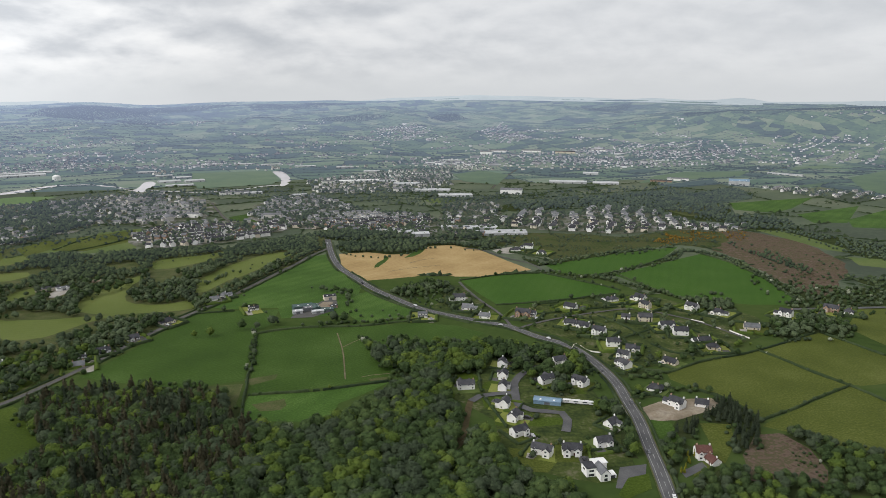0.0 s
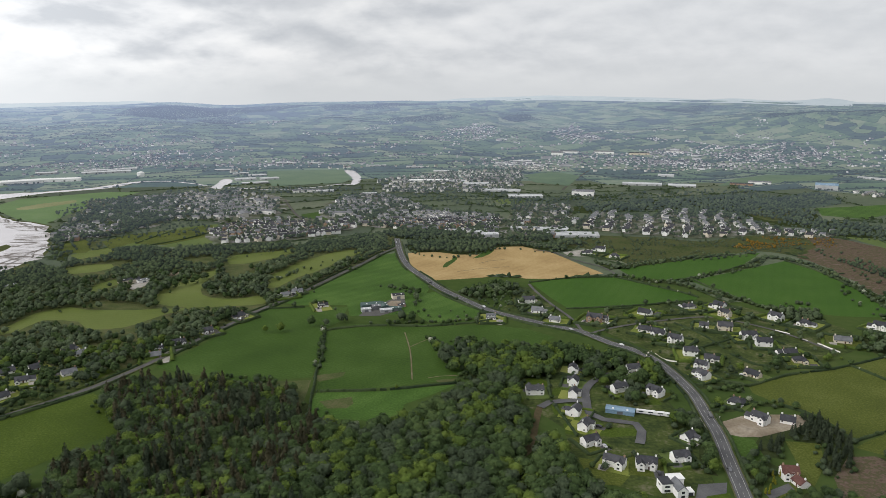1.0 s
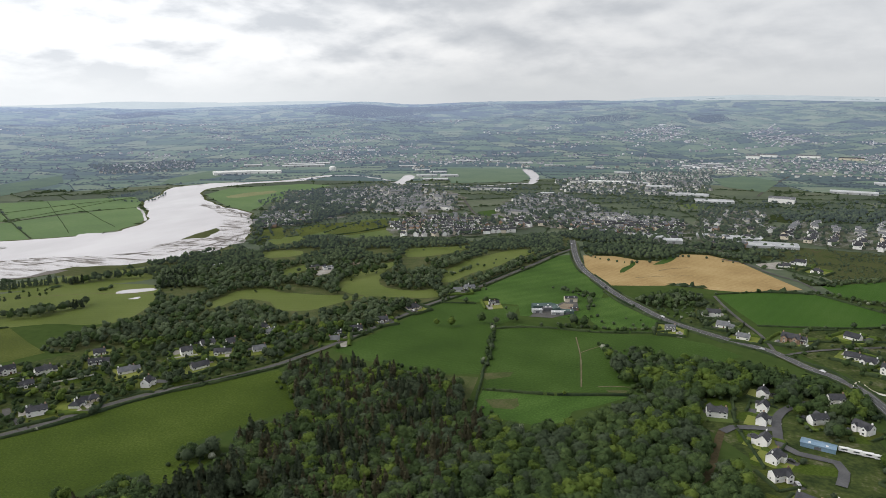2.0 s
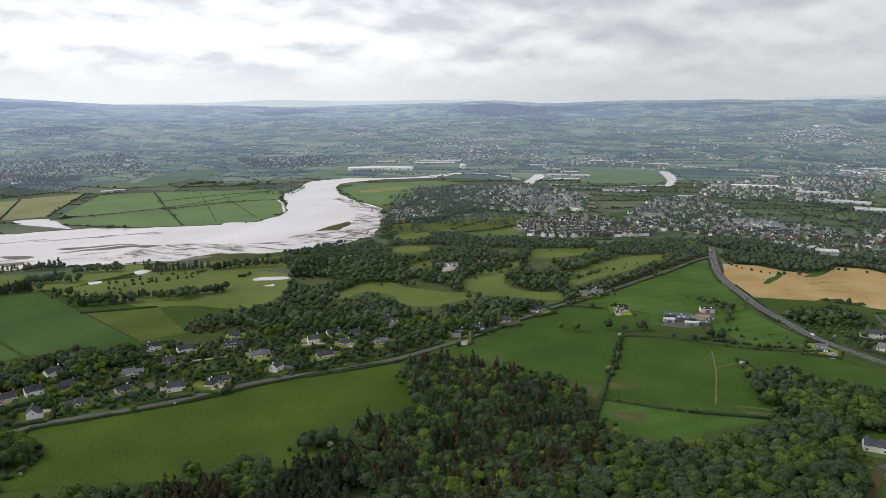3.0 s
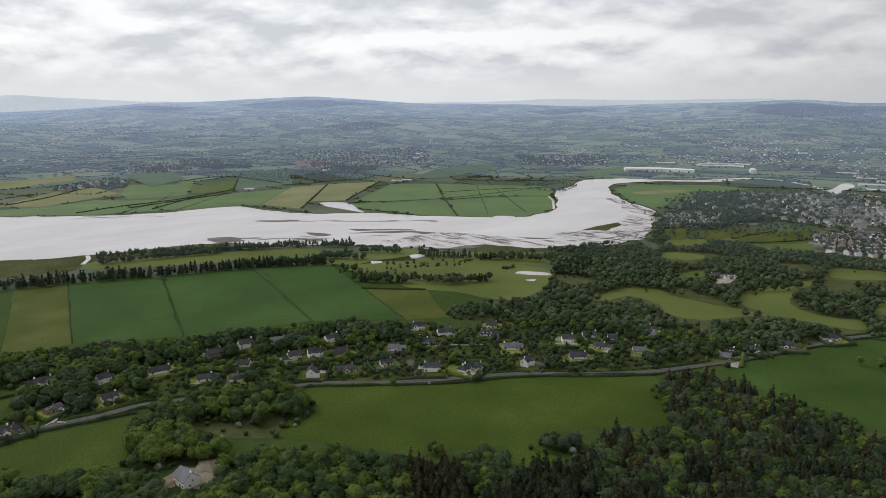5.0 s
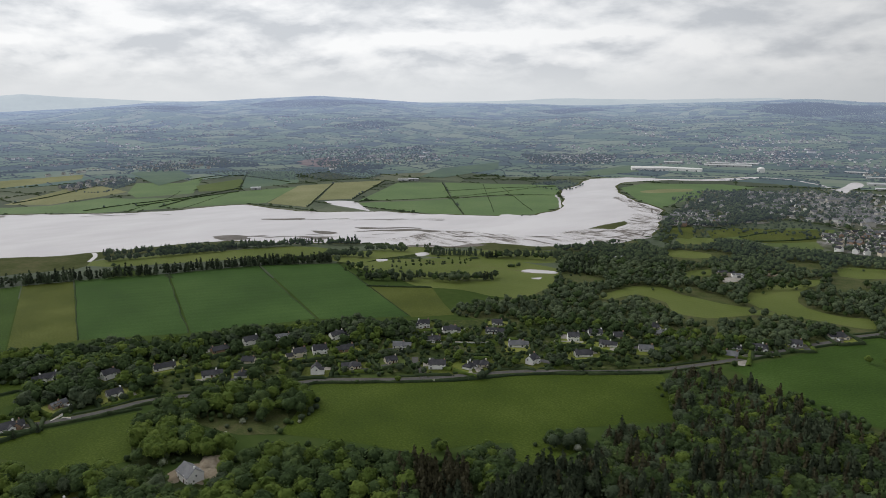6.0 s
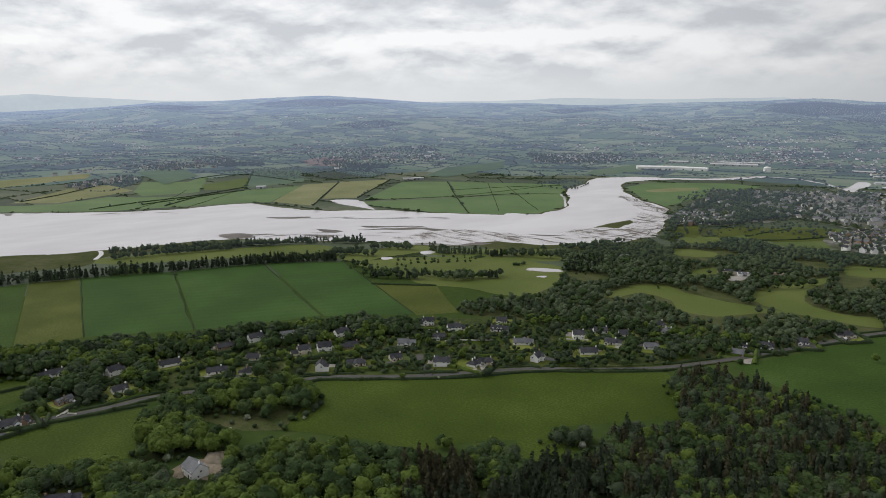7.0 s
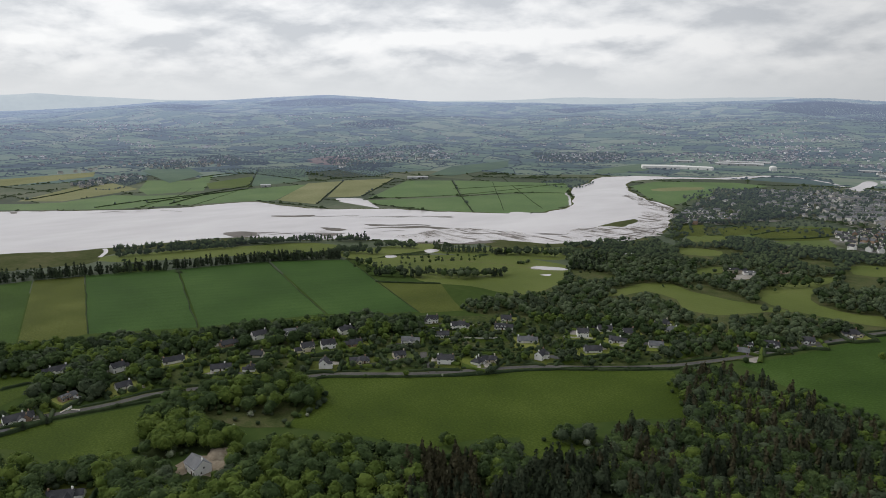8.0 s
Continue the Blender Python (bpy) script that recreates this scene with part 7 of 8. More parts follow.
def earth_mound(x, y, r, h):
    """A rough mound of dug earth."""
    g = np.random.default_rng(int(abs(x + y)))
    n = 20
    ang = np.linspace(0, 2 * np.pi, n, endpoint=False)
    v = [(q * r * math.cos(a) * g.uniform(.8, 1.15), q * r * math.sin(a) * .7 * g.uniform(.8, 1.15), z * h * g.uniform(.8, 1.1)) for q, z in ((1, 0), (.75, .45), (.45, .85)) for a in ang] + [(0, 0, h)]
    f = [(i * n + j, i * n + (j + 1) % n, (i + 1) * n + (j + 1) % n, (i + 1) * n + j) for i in range(2) for j in range(n)] + [(2 * n + j, 2 * n + (j + 1) % n, 3 * n) for j in range(n)]
    ob = new("earth_mound", mesh_of("earth_mound", v, f, M["soil"], smooth=True))
    ob.location = (x, y, .3)
    tagged(ob, "mound of dug brown earth beside a building site", "earth mound")


def garden_wall(pts):
    """A low rendered boundary wall with a coping."""
    P = eased(pts, 2.5, False)
    T = np.gradient(P, axis=0)
    T /= np.linalg.norm(T, axis=1)[:, None] + 1e-9
    N = np.c_[-T[:, 1], T[:, 0]]
    ob = new("garden_wall")

    def run(half, z0, z1):
        n = len(P)
        v = np.concatenate([np.c_[P + N * a, np.full(n, z)] for a, z in ((-half, z0), (half, z0), (half, z1), (-half, z1))])
        i = np.arange(n - 1)
        f = [tuple(q) for k in range(4) for q in np.stack([k * n + i, k * n + i + 1, (k + 1) % 4 * n + i + 1, (k + 1) % 4 * n + i], -1)]
        return v, f + [(0, n, 2 * n, 3 * n), (4 * n - 1, 3 * n - 1, 2 * n - 1, n - 1)]
    part("wall", mesh_of("wall", *run(.16, 0, 1.15), M["wall"]), ob)
    part("coping", mesh_of("coping", *run(.23, 1.15, 1.25), M["wall_cream"]), ob)
    tagged(ob, "low white rendered garden wall beside the road", "wall", "garden walls")


garden_wall([(228, 613), (237, 604)])
garden_wall([(241, 593), (245, 587)])
garden_wall([(251, 582), (260, 562)])
garden_wall([(113, 544), (115, 536), (119, 531), (126, 528)])
garden_wall([(105, 538), (108, 546), (111, 549)])
garden_wall([(-452, 83), (-455, 87), (-458, 90)])
garden_wall([(-453, 89), (-449, 93)])
garden_wall([(-426, 348), (-414, 361), (-403, 377)])
garden_wall([(-374, 420), (-361, 434)])
garden_wall([(-453, 348), (-441, 359)])
earth_mound(-351, 143, 7.0, 2.6)
earth_mound(-350, 147, 6.0, 2.0)
earth_mound(-345, 123, 4.0, 1.5)
earth_mound(139, 417, 8.0, 1.6)
earth_mound(147, 414, 7.0, 1.4)
# ---- woods, rows and hedges ----
wood("mixed", [(-212, 275), (-246, 327), (-227, 366), (-251, 402), (-271, 419), (-261, 439), (-238, 449), (-200, 439), (-162, 441), (-126, 397), (-108, 392), (-108, 356), (-91, 275)])
wood("broad", [(-108, 392), (-83, 389), (-69, 405), (-53, 426), (-33, 459), (-2, 490), (7, 476), (6, 441), (11, 410), (7, 369), (11, 356), (19, 395), (29, 387), (37, 356), (48, 326), (66, 330), (74, 311), (69, 275), (-91, 275), (-108, 356)])
wood("broad", [(-45, 557), (-11, 540), (35, 547), (80, 534), (107, 508), (106, 481), (73, 479), (49, 491), (19, 485), (2, 479), (-18, 469), (-35, 490)])
wood("conifer", [(159, 419), (177, 436), (192, 437), (200, 410), (186, 377), (171, 369), (175, 390), (182, 404), (165, 409), (150, 384), (140, 387), (146, 401)], 9)
wood("broad", [(207, 393), (232, 377), (252, 363), (226, 320), (201, 322), (213, 348), (214, 373)], 8)
wood("broad", [(148, 350), (164, 343), (194, 339), (202, 325), (205, 275), (115, 275), (119, 322), (136, 334)], 8)
wood("broad", [(122, 372), (137, 384), (143, 374), (133, 356), (123, 337), (121, 350)], 7)
wood("scrub", [(130, 484), (163, 487), (161, 478), (129, 475)], 4)
wood("scrub", [(125, 449), (162, 458), (178, 459), (178, 452), (158, 449), (124, 442)], 4)
wood("broad", [(-144, 949), (-67, 969), (52, 949), (50, 908), (-18, 930), (-61, 876), (-119, 876)])
wood("broad", [(132, 1331), (484, 1501), (530, 1280), (463, 1137), (384, 1183), (281, 1295), (128, 1240)])
wood("broad", [(456, 1411), (650, 1550), (628, 1411), (507, 1331)])
wood("broad", [(496, 1195), (570, 1165), (554, 1058), (480, 1049), (442, 1083)])
wood("scrub", [(528, 1059), (615, 949), (611, 860), (556, 853), (531, 922)])
wood("scrub", [(384, 746), (427, 722), (474, 722), (488, 678), (461, 638), (370, 629), (332, 638)])
wood("scrub", [(455, 771), (497, 759), (517, 722), (474, 722)])
wood("broad", [(294, 603), (338, 629), (366, 595), (339, 557), (320, 564), (287, 557)])
wood("broad", [(246, 678), (285, 699), (282, 648), (253, 629)])
wood("broad", [(-55, 704), (-15, 746), (10, 734), (4, 717), (-48, 678)])
wood("broad", [(-62, 543), (-42, 517), (-35, 481), (-48, 493)])
wood("broad", [(109, 395), (115, 391), (111, 369), (102, 373)])
wood("broad", [(-584, 62), (-574, 97), (-564, 133), (-539, 180), (-533, 236), (-513, 276), (-503, 317), (-472, 347), (-451, 339), (-466, 272), (-490, 215), (-514, 161), (-516, 106), (-537, 59), (-557, 14), (-595, 13)])
wood("conifer", [(-549, 602), (-555, 644), (-530, 644), (-504, 597), (-519, 575)])
wood("mixed", [(-274, 413), (-263, 453), (-229, 442), (-208, 457), (-190, 441), (-162, 433), (-151, 445), (-103, 351), (-220, 186), (-244, 225), (-234, 230), (-231, 273), (-232, 299), (-242, 328), (-225, 363), (-244, 387)])
wood("grand", [(-404, 118), (-427, 149), (-450, 196), (-427, 211), (-389, 217), (-369, 205), (-376, 182), (-402, 165), (-402, 142), (-374, 137), (-362, 119), (-368, 111)])
wood("grand", [(-342, 145), (-348, 171), (-330, 189), (-299, 212), (-281, 221), (-220, 186), (-280, 101), (-313, 135)])
wood("brown", [(-283, 211), (-279, 226), (-271, 245), (-244, 231), (-209, 201), (-225, 179)])
wood("broad", [(-271, 245), (-277, 265), (-266, 275), (-246, 264), (-234, 246), (-241, 232)])
wood("broad", [(-264, 298), (-251, 315), (-243, 310), (-256, 292)])
wood("grand", [(-401, 51), (-380, 71), (-348, 100), (-328, 113), (-310, 134), (-280, 101), (-293, 83), (-346, 88), (-365, 62), (-307, 62), (-339, 18), (-423, 16)])
wood("broad", [(-535, 78), (-540, 129), (-509, 152), (-466, 142), (-464, 99), (-463, 66), (-492, 74)])
wood("broad", [(-565, 805), (-646, 917), (-703, 1024), (-701, 1059), (-611, 909), (-568, 836)])
wood("scrub", [(-1114, 1091), (-1126, 1188), (-1054, 1177), (-1009, 1069)])
wood("scrub", [(-1599, 283), (-1739, 401), (-1663, 408), (-1522, 312)])
wood("conifer", [(-713, 405), (-733, 536), (-696, 528), (-690, 459)])
hedge("low", [(-1289, 240), (-1321, 313), (-1349, 419), (-1424, 556)])
hedge("ditch", [(-1251, 303), (-1352, 389), (-1451, 443)])
hedge("ditch", [(-1223, 382), (-1343, 492), (-1413, 540)])
hedge("low", [(-1641, 516), (-1673, 633), (-1463, 686)])
hedge("ditch", [(-1140, 870), (-1107, 1007), (-1058, 1106)])
hedge("ditch", [(-1043, 813), (-1028, 924), (-958, 1021)])
hedge("ditch", [(-1187, 1012), (-879, 783)])
hedge("low", [(-1453, 154), (-1530, 236), (-1674, 344)])
wood("broad", [(101, 428), (113, 423), (110, 400), (98, 397)])
wood("broad", [(64, 471), (77, 468), (86, 459), (83, 447), (67, 448)])
wood("broad", [(103, 376), (111, 376), (110, 361), (102, 364)])
scatter("broad", 17, [(69, 652), (187, 702), (268, 652), (292, 608), (251, 549), (172, 505), (131, 499), (104, 563), (74, 600)])
scatter("broad", 7, [(62, 478), (70, 486), (112, 478), (108, 452), (88, 452), (66, 460)])
scatter("broad", 8, [(55, 535), (79, 523), (108, 510), (110, 477), (91, 488), (63, 499)])
scatter("broad", 9, [(134, 511), (174, 511), (209, 535), (267, 562), (255, 546), (168, 493), (137, 488)])
scatter("broad", 8, [(133, 457), (160, 467), (159, 457), (134, 446)])
treerow("scrub", [(-71, 562), (-60, 551), (-51, 536), (-43, 523), (-33, 504)])
treerow("scrub", [(-68, 555), (-56, 545), (-41, 517)])
treerow("scrub", [(-165, 582), (-158, 554), (-150, 517), (-144, 489)])
wood("scrub", [(-217, 466), (-200, 467), (-176, 466), (-165, 453), (-160, 440), (-174, 437), (-198, 448)])
treerow("broad", [(-178, 585), (-163, 587), (-152, 597)])
treerow("broad", [(-99, 606), (-90, 602)])
treerow("scrub", [(-105, 602), (-67, 606), (-32, 618), (-20, 622)])
treerow("scrub", [(-119, 400), (-102, 398), (-85, 405)])
treerow("golden", [(143, 365), (137, 356), (130, 344)])
treerow("golden", [(-372, 455), (-372, 460)])
scatter("scrub", 11, [(-1805, 604), (-1775, 774), (-1581, 972), (-1406, 899), (-1515, 666)])
scatter("broad", 12, [(-715, 1034), (-683, 1308), (-572, 1138), (-568, 989), (-637, 940)])
scatter("broad", 13, [(-803, 1138), (-839, 1296), (-703, 1345), (-687, 1240), (-748, 1095)])
treerow("broad", [(-639, 936), (-582, 969), (-572, 1138)])
treerow("shelter", [(-826, 39), (-825, 76), (-809, 151), (-786, 231), (-760, 322), (-726, 405)])
treerow("belt", [(-907, 196), (-888, 257), (-862, 339)])
treerow("conifer", [(-862, 339), (-846, 386), (-835, 427), (-793, 480)])
treerow("conifer", [(-680, 517), (-645, 566)])
treerow("belt", [(-874, 196), (-859, 269), (-846, 327)])
treerow("poplar", [(-645, 439), (-617, 487)])
treerow("belt", [(-753, 333), (-736, 381), (-745, 414), (-748, 454)])
treerow("broad", [(-592, 437), (-560, 467), (-554, 507)])
treerow("broad", [(-708, 406), (-638, 413), (-597, 429)])
hedge("low", [(67, 588), (93, 567), (108, 538)])
hedge("low", [(86, 629), (114, 638), (138, 645), (170, 654)])
hedge("low", [(93, 662), (117, 671)])
hedge("low", [(148, 557), (170, 577), (189, 592)])
hedge("low", [(127, 443), (143, 449), (157, 456)])
hedge("low", [(130, 485), (160, 475)])
hedge("low", [(125, 625), (136, 600), (143, 577)])
hedge("low", [(180, 632), (196, 632), (208, 605), (224, 577)])
hedge("low", [(172, 549), (184, 529), (201, 525)])
hedge("low", [(146, 625), (161, 599), (171, 562)])
hedge("low", [(-497, 901), (-464, 960), (-448, 1026)])
hedge("low", [(26, 493), (27, 457)])
hedge("low", [(27, 447), (40, 399)])
hedge("low", [(84, 369), (107, 373)])
hedge("low", [(-479, 188), (-468, 219), (-446, 235)])
hedge("low", [(-461, 318), (-447, 341)])
hedge("low", [(-432, 336), (-414, 372)])
hedge("low", [(-400, 339), (-376, 362)])
hedge("low", [(-471, 269), (-462, 293)])
hedge("low", [(-374, 417), (-350, 399), (-322, 392)])
hedge("low", [(-477, 307), (-447, 293)])
hedge("low", [(-161, 574), (-148, 511), (-138, 457), (-130, 413)])
hedge("low", [(-161, 574), (-132, 589), (-73, 596), (-43, 605), (-13, 622)])
hedge("low", [(-134, 447), (-88, 455), (-38, 472)])
hedge("low", [(-232, 632), (-200, 641)])
hedge("low", [(-88, 724), (-60, 681), (-21, 639), (24, 605)])
hedge("low", [(199, 791), (222, 724), (246, 685), (288, 662)])
hedge("low", [(180, 781), (219, 805), (266, 849), (311, 901)])
hedge("low", [(337, 891), (355, 843), (363, 773), (358, 681)])
hedge("low", [(255, 535), (272, 497), (289, 464)])
hedge("low", [(289, 464), (244, 434), (203, 409)])
hedge("low", [(289, 464), (298, 437)])
hedge("low", [(329, 580), (351, 523)])
hedge("low", [(166, 486), (204, 511), (254, 533), (322, 577)])
hedge("low", [(177, 457), (193, 438), (200, 411)])
hedge("low", [(147, 493), (164, 488)])
hedge("low", [(116, 789), (170, 736), (189, 713)])
hedge("low", [(20, 755), (62, 778), (113, 789)])
hedge("low", [(53, 660), (112, 675), (180, 700)])
hedge("ditch", [(-773, 235), (-564, 195)])
hedge("ditch", [(-753, 328), (-538, 295)])
hedge("ditch", [(-708, 406), (-496, 363)])
hedge("ditch", [(-801, 150), (-598, 120)])
hedge("low", [(-603, 383), (-560, 432)])
hedge("low", [(-413, 232), (-365, 303), (-340, 356), (-288, 433)])
hedge("low", [(-449, 53), (-445, 89), (-439, 130)])
hedge("low", [(-512, 57), (-513, 74)])
hedge("low", [(-1258, 954), (-1059, 829), (-889, 728)])
hedge("ditch", [(-1121, 664), (-1064, 835), (-1077, 1122)])
hedge("ditch", [(-1121, 1009), (-850, 842)])
hedge("low", [(-522, 914), (-515, 1017)])
hedge("low", [(-1394, 542), (-1741, 695)])
hedge("low", [(-1294, 323), (-1377, 536)])
hedge("low", [(-1112, 559), (-1387, 753)])
hedge("low", [(-1153, 670), (-1367, 875)])
hedge("low", [(-1258, 352), (-1373, 466)])
treerow("belt", [(-881, 255), (-855, 337), (-821, 421), (-784, 474)])
treerow("shelter", [(-816, 39), (-813, 75), (-799, 149), (-775, 228), (-752, 319), (-718, 401)])
wood("conifer", [(-237, 237), (-241, 268), (-224, 291), (-199, 274), (-195, 238), (-212, 215)])
treerow("broad", [(-291, 244), (-289, 245)])
treerow("broad", [(-210, 565), (-199, 568)])
low_scrub("moor", 5.5, [(60, 985), (118, 1032), (199, 1032), (268, 1005), (342, 1055), (405, 1053), (420, 1018), (372, 930), (329, 945), (248, 913), (170, 876), (140, 858), (135, 894), (112, 930)])
low_scrub("gorse", 3.6, [(270, 925), (303, 978), (340, 1038), (372, 1049), (412, 1036), (398, 995), (351, 968), (314, 943)])
low_scrub("gorse", 6, [(398, 1000), (438, 1078), (470, 1050), (440, 985), (410, 960)])
wood("scrub", [(104, 870), (112, 823), (131, 842), (170, 873), (247, 910), (285, 920), (325, 944), (317, 930), (281, 906), (241, 887), (166, 852), (132, 825)])
wood("scrub", [(116, 800), (140, 785), (180, 770), (215, 727), (251, 682), (247, 676), (213, 717), (178, 760), (138, 776), (114, 793)])
wood("scrub", [(186, 778), (221, 811), (260, 844), (287, 870), (318, 917), (326, 912), (293, 860), (263, 834), (223, 803), (188, 771)])
wood("scrub", [(320, 918), (350, 906), (369, 859), (372, 792), (372, 742), (376, 712), (367, 712), (363, 742), (362, 792), (358, 852), (344, 893), (318, 908)])
wood("broad", [(50, 925), (60, 960), (92, 990), (100, 965), (75, 925), (58, 915)])
scatter("scrub", 12, [(398, 800), (454, 805), (462, 760), (429, 736), (398, 760)])
wood("scrub", [(363, 773), (359, 681), (361, 652), (339, 652), (348, 748)])
wood("broad", [(-186, 1005), (-163, 1072), (-20, 984), (56, 1026), (54, 984), (-68, 984), (-132, 972)])
scatter("broad", 6.6, [(-575, 134), (-516, 276), (-471, 352), (-377, 472), (-329, 481), (-297, 427), (-423, 233), (-451, 144), (-482, 117)])
scatter("broad", 7, [(-533, 77), (-524, 125), (-455, 139), (-460, 70)])
scatter("broad", 8, [(-148, 724), (-105, 720), (-83, 682), (-93, 652), (-108, 698)])
scatter("scrub", 14, [(-170, 600), (-140, 625), (-87, 625), (-72, 592), (-133, 592)])
scatter("scrub", 17, [(-122, 643), (-46, 652), (-34, 625), (-73, 600)])
wood("scrub", [(408, 956), (431, 926), (437, 852), (438, 799), (426, 789), (414, 834), (402, 905)])
scatter("scrub", 12, [(470, 891), (481, 843), (471, 799), (459, 828)])
scatter("scrub", 12, [(401, 884), (404, 828), (409, 768), (395, 753), (387, 805)])
low_scrub("moor", 4.5, [(191, 394), (207, 393), (213, 371), (211, 345), (201, 327), (194, 339), (162, 339), (172, 367)])
treerow("poplar", [(-663, 386), (-627, 420), (-587, 436)])
treerow("belt", [(-627, 560), (-605, 612), (-581, 625)])
treerow("poplar", [(-647, 501), (-620, 529)])
scatter("broad", 8, [(-56, 702), (10, 736), (36, 643), (50, 617), (-13, 652)])
scatter("broad", 15, [(103, 1462), (517, 1607), (555, 1341), (392, 1207), (120, 1258)])
scatter("broad", 13, [(-708, 1097), (-539, 1123), (-443, 1005), (-556, 926), (-541, 828)])
scatter("broad", 14, [(-23, 1178), (107, 1123), (132, 964), (53, 964), (-20, 984)])
far_wood([(-2013, 3396), (-2108, 4062), (-1781, 4199), (-1554, 4311), (-1199, 4268), (-1446, 3755), (-1699, 3363)])
far_wood([(-1199, 4268), (-732, 4523), (-490, 4603), (-731, 4109), (-1063, 4003)])
far_wood([(-1589, 3412), (-1530, 3666), (-1398, 3623), (-1364, 3199)])
far_wood([(1150, 3400), (1500, 3270), (1980, 2960), (2080, 3080), (1620, 3430), (1210, 3570)])
far_wood([(1683, 3874), (2102, 3969), (2392, 3837), (2509, 3687), (2343, 3438), (1783, 3634)])
far_wood([(-662, 3549), (-428, 3734), (-242, 3609), (-506, 3444)])
far_wood([(783, 4165), (1217, 4550), (1011, 4015)])
far_wood([(-71, 3703), (52, 4099), (141, 3833), (17, 3653)])
far_wood([(-4035, 1553), (-4128, 1841), (-4060, 2038), (-3895, 2266), (-3572, 2233), (-3539, 1848), (-3837, 1577)])
far_wood([(-2014, 3557), (-2072, 4000), (-1817, 3909), (-1782, 4266), (-1530, 3677), (-1669, 3340), (-1849, 3323)])
far_wood([(-4089, 943), (-4353, 1158), (-4041, 1324), (-3788, 1096)])
far_wood([(-2929, 2798), (-2953, 3185), (-2692, 3180), (-2735, 2781)])
far_wood([(-2759, 1447), (-2804, 1730), (-2623, 1765), (-2623, 1482)])
far_wood([(-1955, 651), (-1948, 795), (-1837, 768), (-1847, 647)])
far_wood([(-1713, 944), (-1670, 1062), (-1572, 984), (-1598, 899)])

wood("broad", [(-252, 590), (-222, 672), (-185, 820), (-165, 905), (-188, 1017), (-275, 937), (-344, 915), (-396, 894), (-499, 877), (-556, 852), (-528, 751), (-588, 783), (-615, 659), (-519, 572), (-490, 470), (-485, 400), (-393, 436), (-326, 484), (-300, 440), (-282, 490)], 0, "grass_rough", .05)
scatter("broad", 8.5, [(-832, 1298), (-789, 1333), (-722, 1395), (-569, 1087), (-619, 1067), (-701, 1087)])
scatter("broad", 8.5, [(-630, 902), (-747, 1113), (-760, 1322), (-679, 1369), (-558, 1098), (-587, 1015), (-672, 1102), (-656, 1013)])
scatter("broad", 9, [(-5, 1403), (113, 1444), (97, 1107), (54, 987), (5, 975)])
scatter("broad", 15, [(-773, 1497), (-480, 1535), (20, 1545), (16, 1257), (-206, 1371), (-445, 1419), (-726, 1403)])
treerow("fairway", [(-354, 837), (-328, 859), (-297, 879)])
treerow("fairway", [(-268, 738), (-254, 763), (-236, 783), (-225, 834)])
treerow("fairway", [(-360, 687), (-354, 735), (-337, 762)])
treerow("fairway", [(-380, 769), (-344, 721), (-325, 695)])
treerow("fairway", [(-374, 655), (-353, 674)])
treerow("fairway", [(-434, 601), (-398, 612)])
treerow("poplar", [(-358, 839), (-316, 864)])
treerow("poplar", [(-309, 867), (-293, 884)])
treerow("broad", [(-364, 681), (-344, 720), (-341, 736)])
treerow("scrub", [(-260, 740), (-249, 786), (-245, 794)])
treerow("poplar", [(-657, 448), (-645, 475)])
treerow("poplar", [(-626, 474), (-611, 513)])
treerow("belt", [(-603, 442), (-581, 461), (-548, 498)])
treerow("conifer", [(-680, 516), (-636, 563)])
treerow("broad", [(-631, 564), (-580, 610)])
treerow("belt", [(-630, 391), (-592, 429)])
treerow("belt", [(-750, 467), (-714, 502)])
treerow("scrub", [(-579, 549), (-578, 564)])
treerow("belt", [(-748, 416), (-712, 449)])

wood("grand", [(-392, 117), (-413, 123), (-429, 139), (-430, 152), (-376, 146), (-353, 157), (-349, 151), (-356, 143), (-369, 123)])
wood("broad", [(-378, 62), (-378, 79), (-363, 105), (-347, 118), (-335, 125), (-329, 145), (-298, 135), (-331, 89), (-351, 90), (-363, 75), (-359, 65)])
scatter("scrub", 13, [(-428, 162), (-393, 211), (-374, 210), (-358, 188), (-366, 165), (-381, 151)])

# ---- town quarters ----
town("pale", 200, [(90, 1139), (161, 1258), (224, 1207), (292, 1291), (377, 1258), (408, 1112), (489, 1087), (425, 1040), (356, 1063), (268, 1026), (187, 1049), (104, 1087)])
town("mixed", 330, [(-348, 1404), (-264, 1445), (-148, 1258), (-24, 1196), (-20, 1005), (-124, 1040), (-196, 1063), (-263, 1087), (-337, 1196)])
town("pale", 34, [(-373, 972), (-319, 1005), (-270, 1044), (-259, 1013), (-309, 972), (-358, 941)])
town("mixed", 130, [(-465, 1018), (-416, 1112), (-341, 1139), (-236, 1087), (-258, 1026), (-306, 964), (-402, 926)])
town("mixed", 110, [(-764, 1327), (-688, 1445), (-486, 1404), (-400, 1178), (-493, 1123), (-627, 1150)])
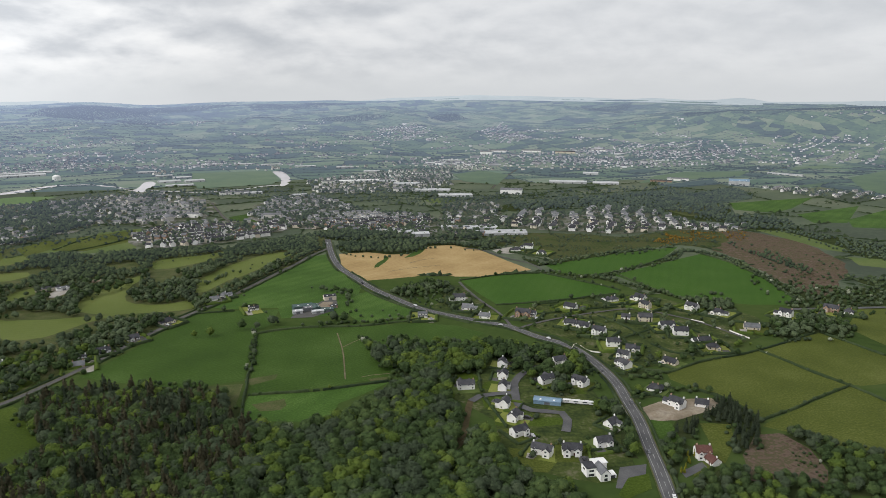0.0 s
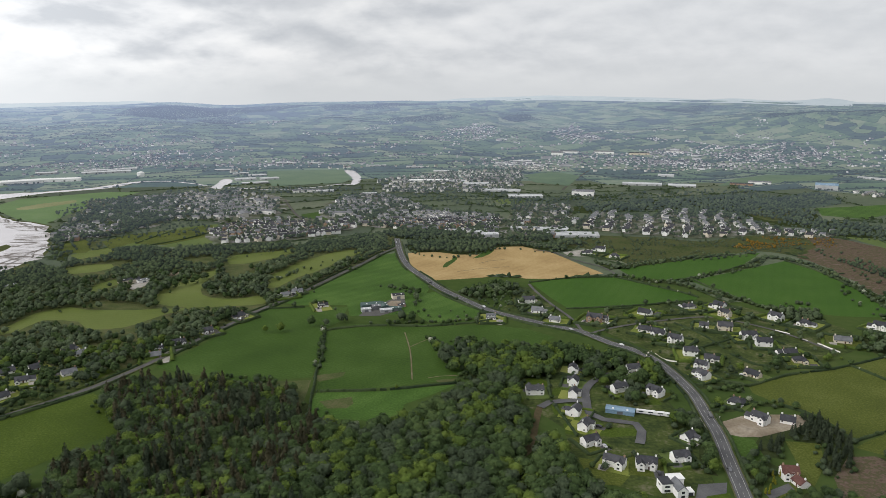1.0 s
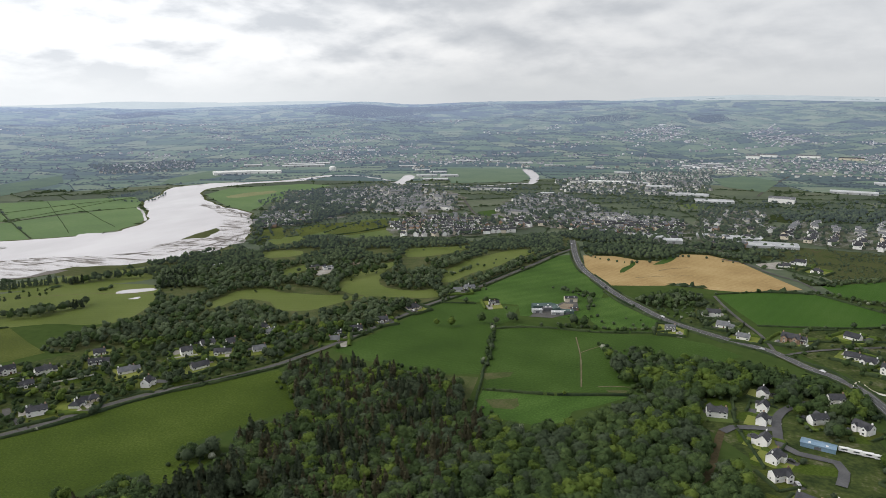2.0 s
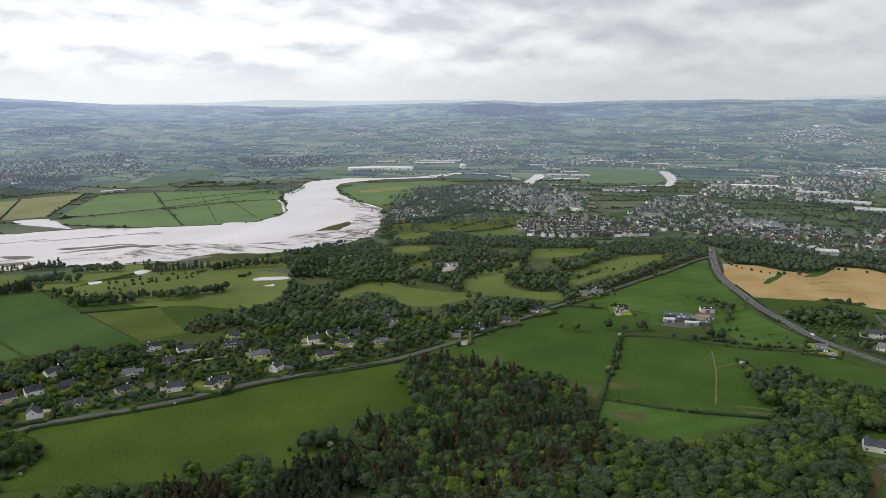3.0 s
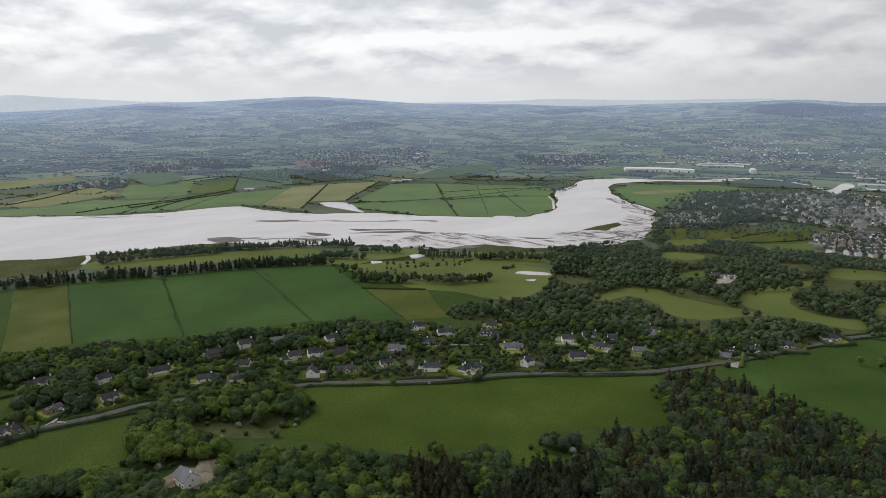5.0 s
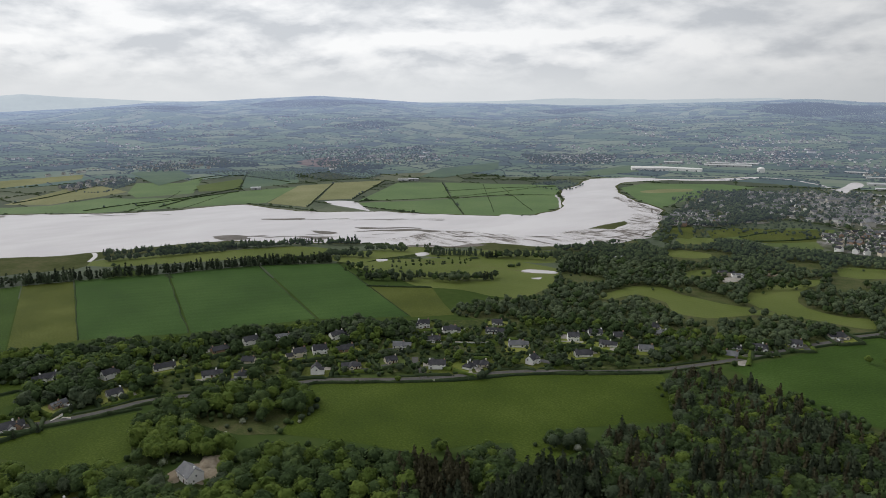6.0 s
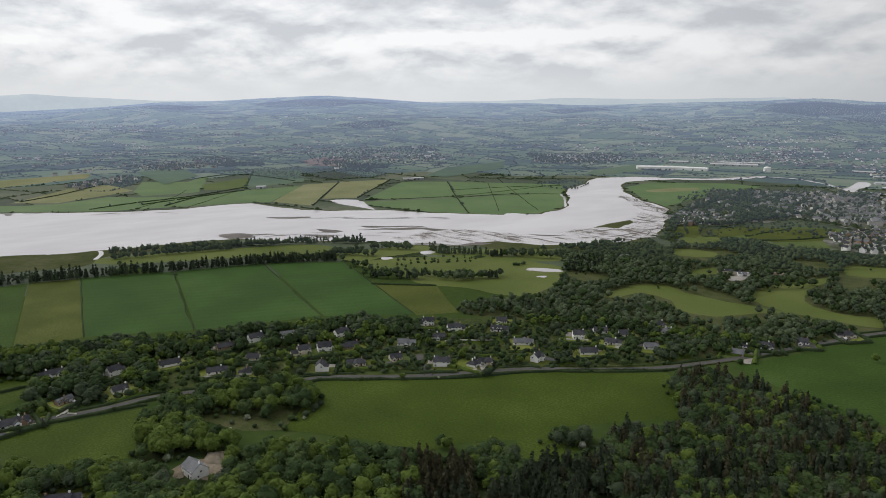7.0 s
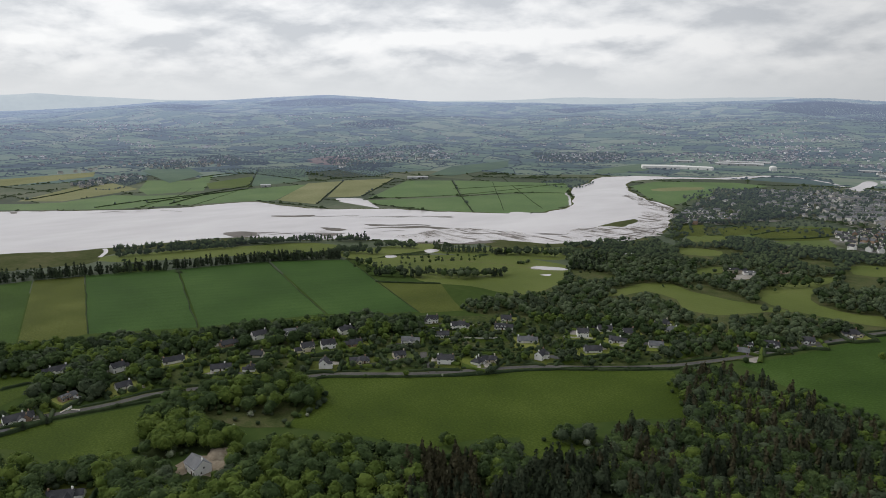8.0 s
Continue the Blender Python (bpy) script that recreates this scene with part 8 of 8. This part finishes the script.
town("mixed", 230, [(-336, 1696), (-134, 1966), (26, 1998), (21, 1607), (-100, 1463), (-272, 1489)])
town("mixed", 650, [(-144, 2121), (129, 2423), (450, 2590), (878, 2627), (1049, 2528), (883, 2120), (344, 1966), (25, 1966)])
town("mixed", 520, [(455, 2621), (955, 2863), (1705, 2714), (1802, 2626), (1498, 2171), (1044, 2098), (833, 2215)])
town("pale", 156, [(-333, 3109), (-176, 3451), (-37, 3279), (-122, 2810), (-213, 2828)])
town("pale", 234, [(180, 3413), (321, 3790), (370, 2955), (259, 2776), (178, 2915)])
town("mixed", 182, [(-1377, 2179), (-1078, 2292), (-481, 2098), (-397, 2011), (-767, 1957), (-1071, 1934), (-1230, 1939)])
town("mixed", 40, [(717, 1586), (870, 1536), (935, 1462), (874, 1379), (750, 1445)])
town("mixed", 95, [(-687, 1277), (-610, 1518), (-431, 1092), (-503, 1104), (-576, 1113)])
town("mixed", 22, [(-673, 948), (-686, 1024), (-613, 1034), (-582, 969), (-620, 915)])
town("mixed", 156, [(-1667, 1563), (-1484, 1805), (-1308, 1572), (-1471, 1428)])
town("mixed", 208, [(-2130, 1001), (-2071, 1449), (-1687, 1268), (-1622, 863)])
town("mixed", 25, [(-1657, 249), (-1808, 415), (-1705, 417), (-1566, 267)])
town("mixed", 104, [(-2006, 443), (-2163, 753), (-1894, 742), (-1843, 502)])
town("mixed", 156, [(-1409, 1819), (-1170, 2199), (-1000, 1947), (-1233, 1671)])
town("mixed", 104, [(-1639, 2406), (-1437, 2759), (-1271, 2491), (-1355, 2185)])

town("mixed", 36, [(-630, 902), (-747, 1113), (-760, 1322), (-679, 1369), (-558, 1098), (-587, 1015), (-672, 1102), (-656, 1013)])
town("mixed", 16, [(-832, 1298), (-789, 1333), (-722, 1395), (-569, 1087), (-619, 1067), (-701, 1087)])

town("mixed", 26, [(1, 1305), (105, 1341), (89, 1122), (55, 1004), (5, 1004)])

place_cars()
build_town()
hedged_country()
far_ridge()
build_hedges()
build_trees()
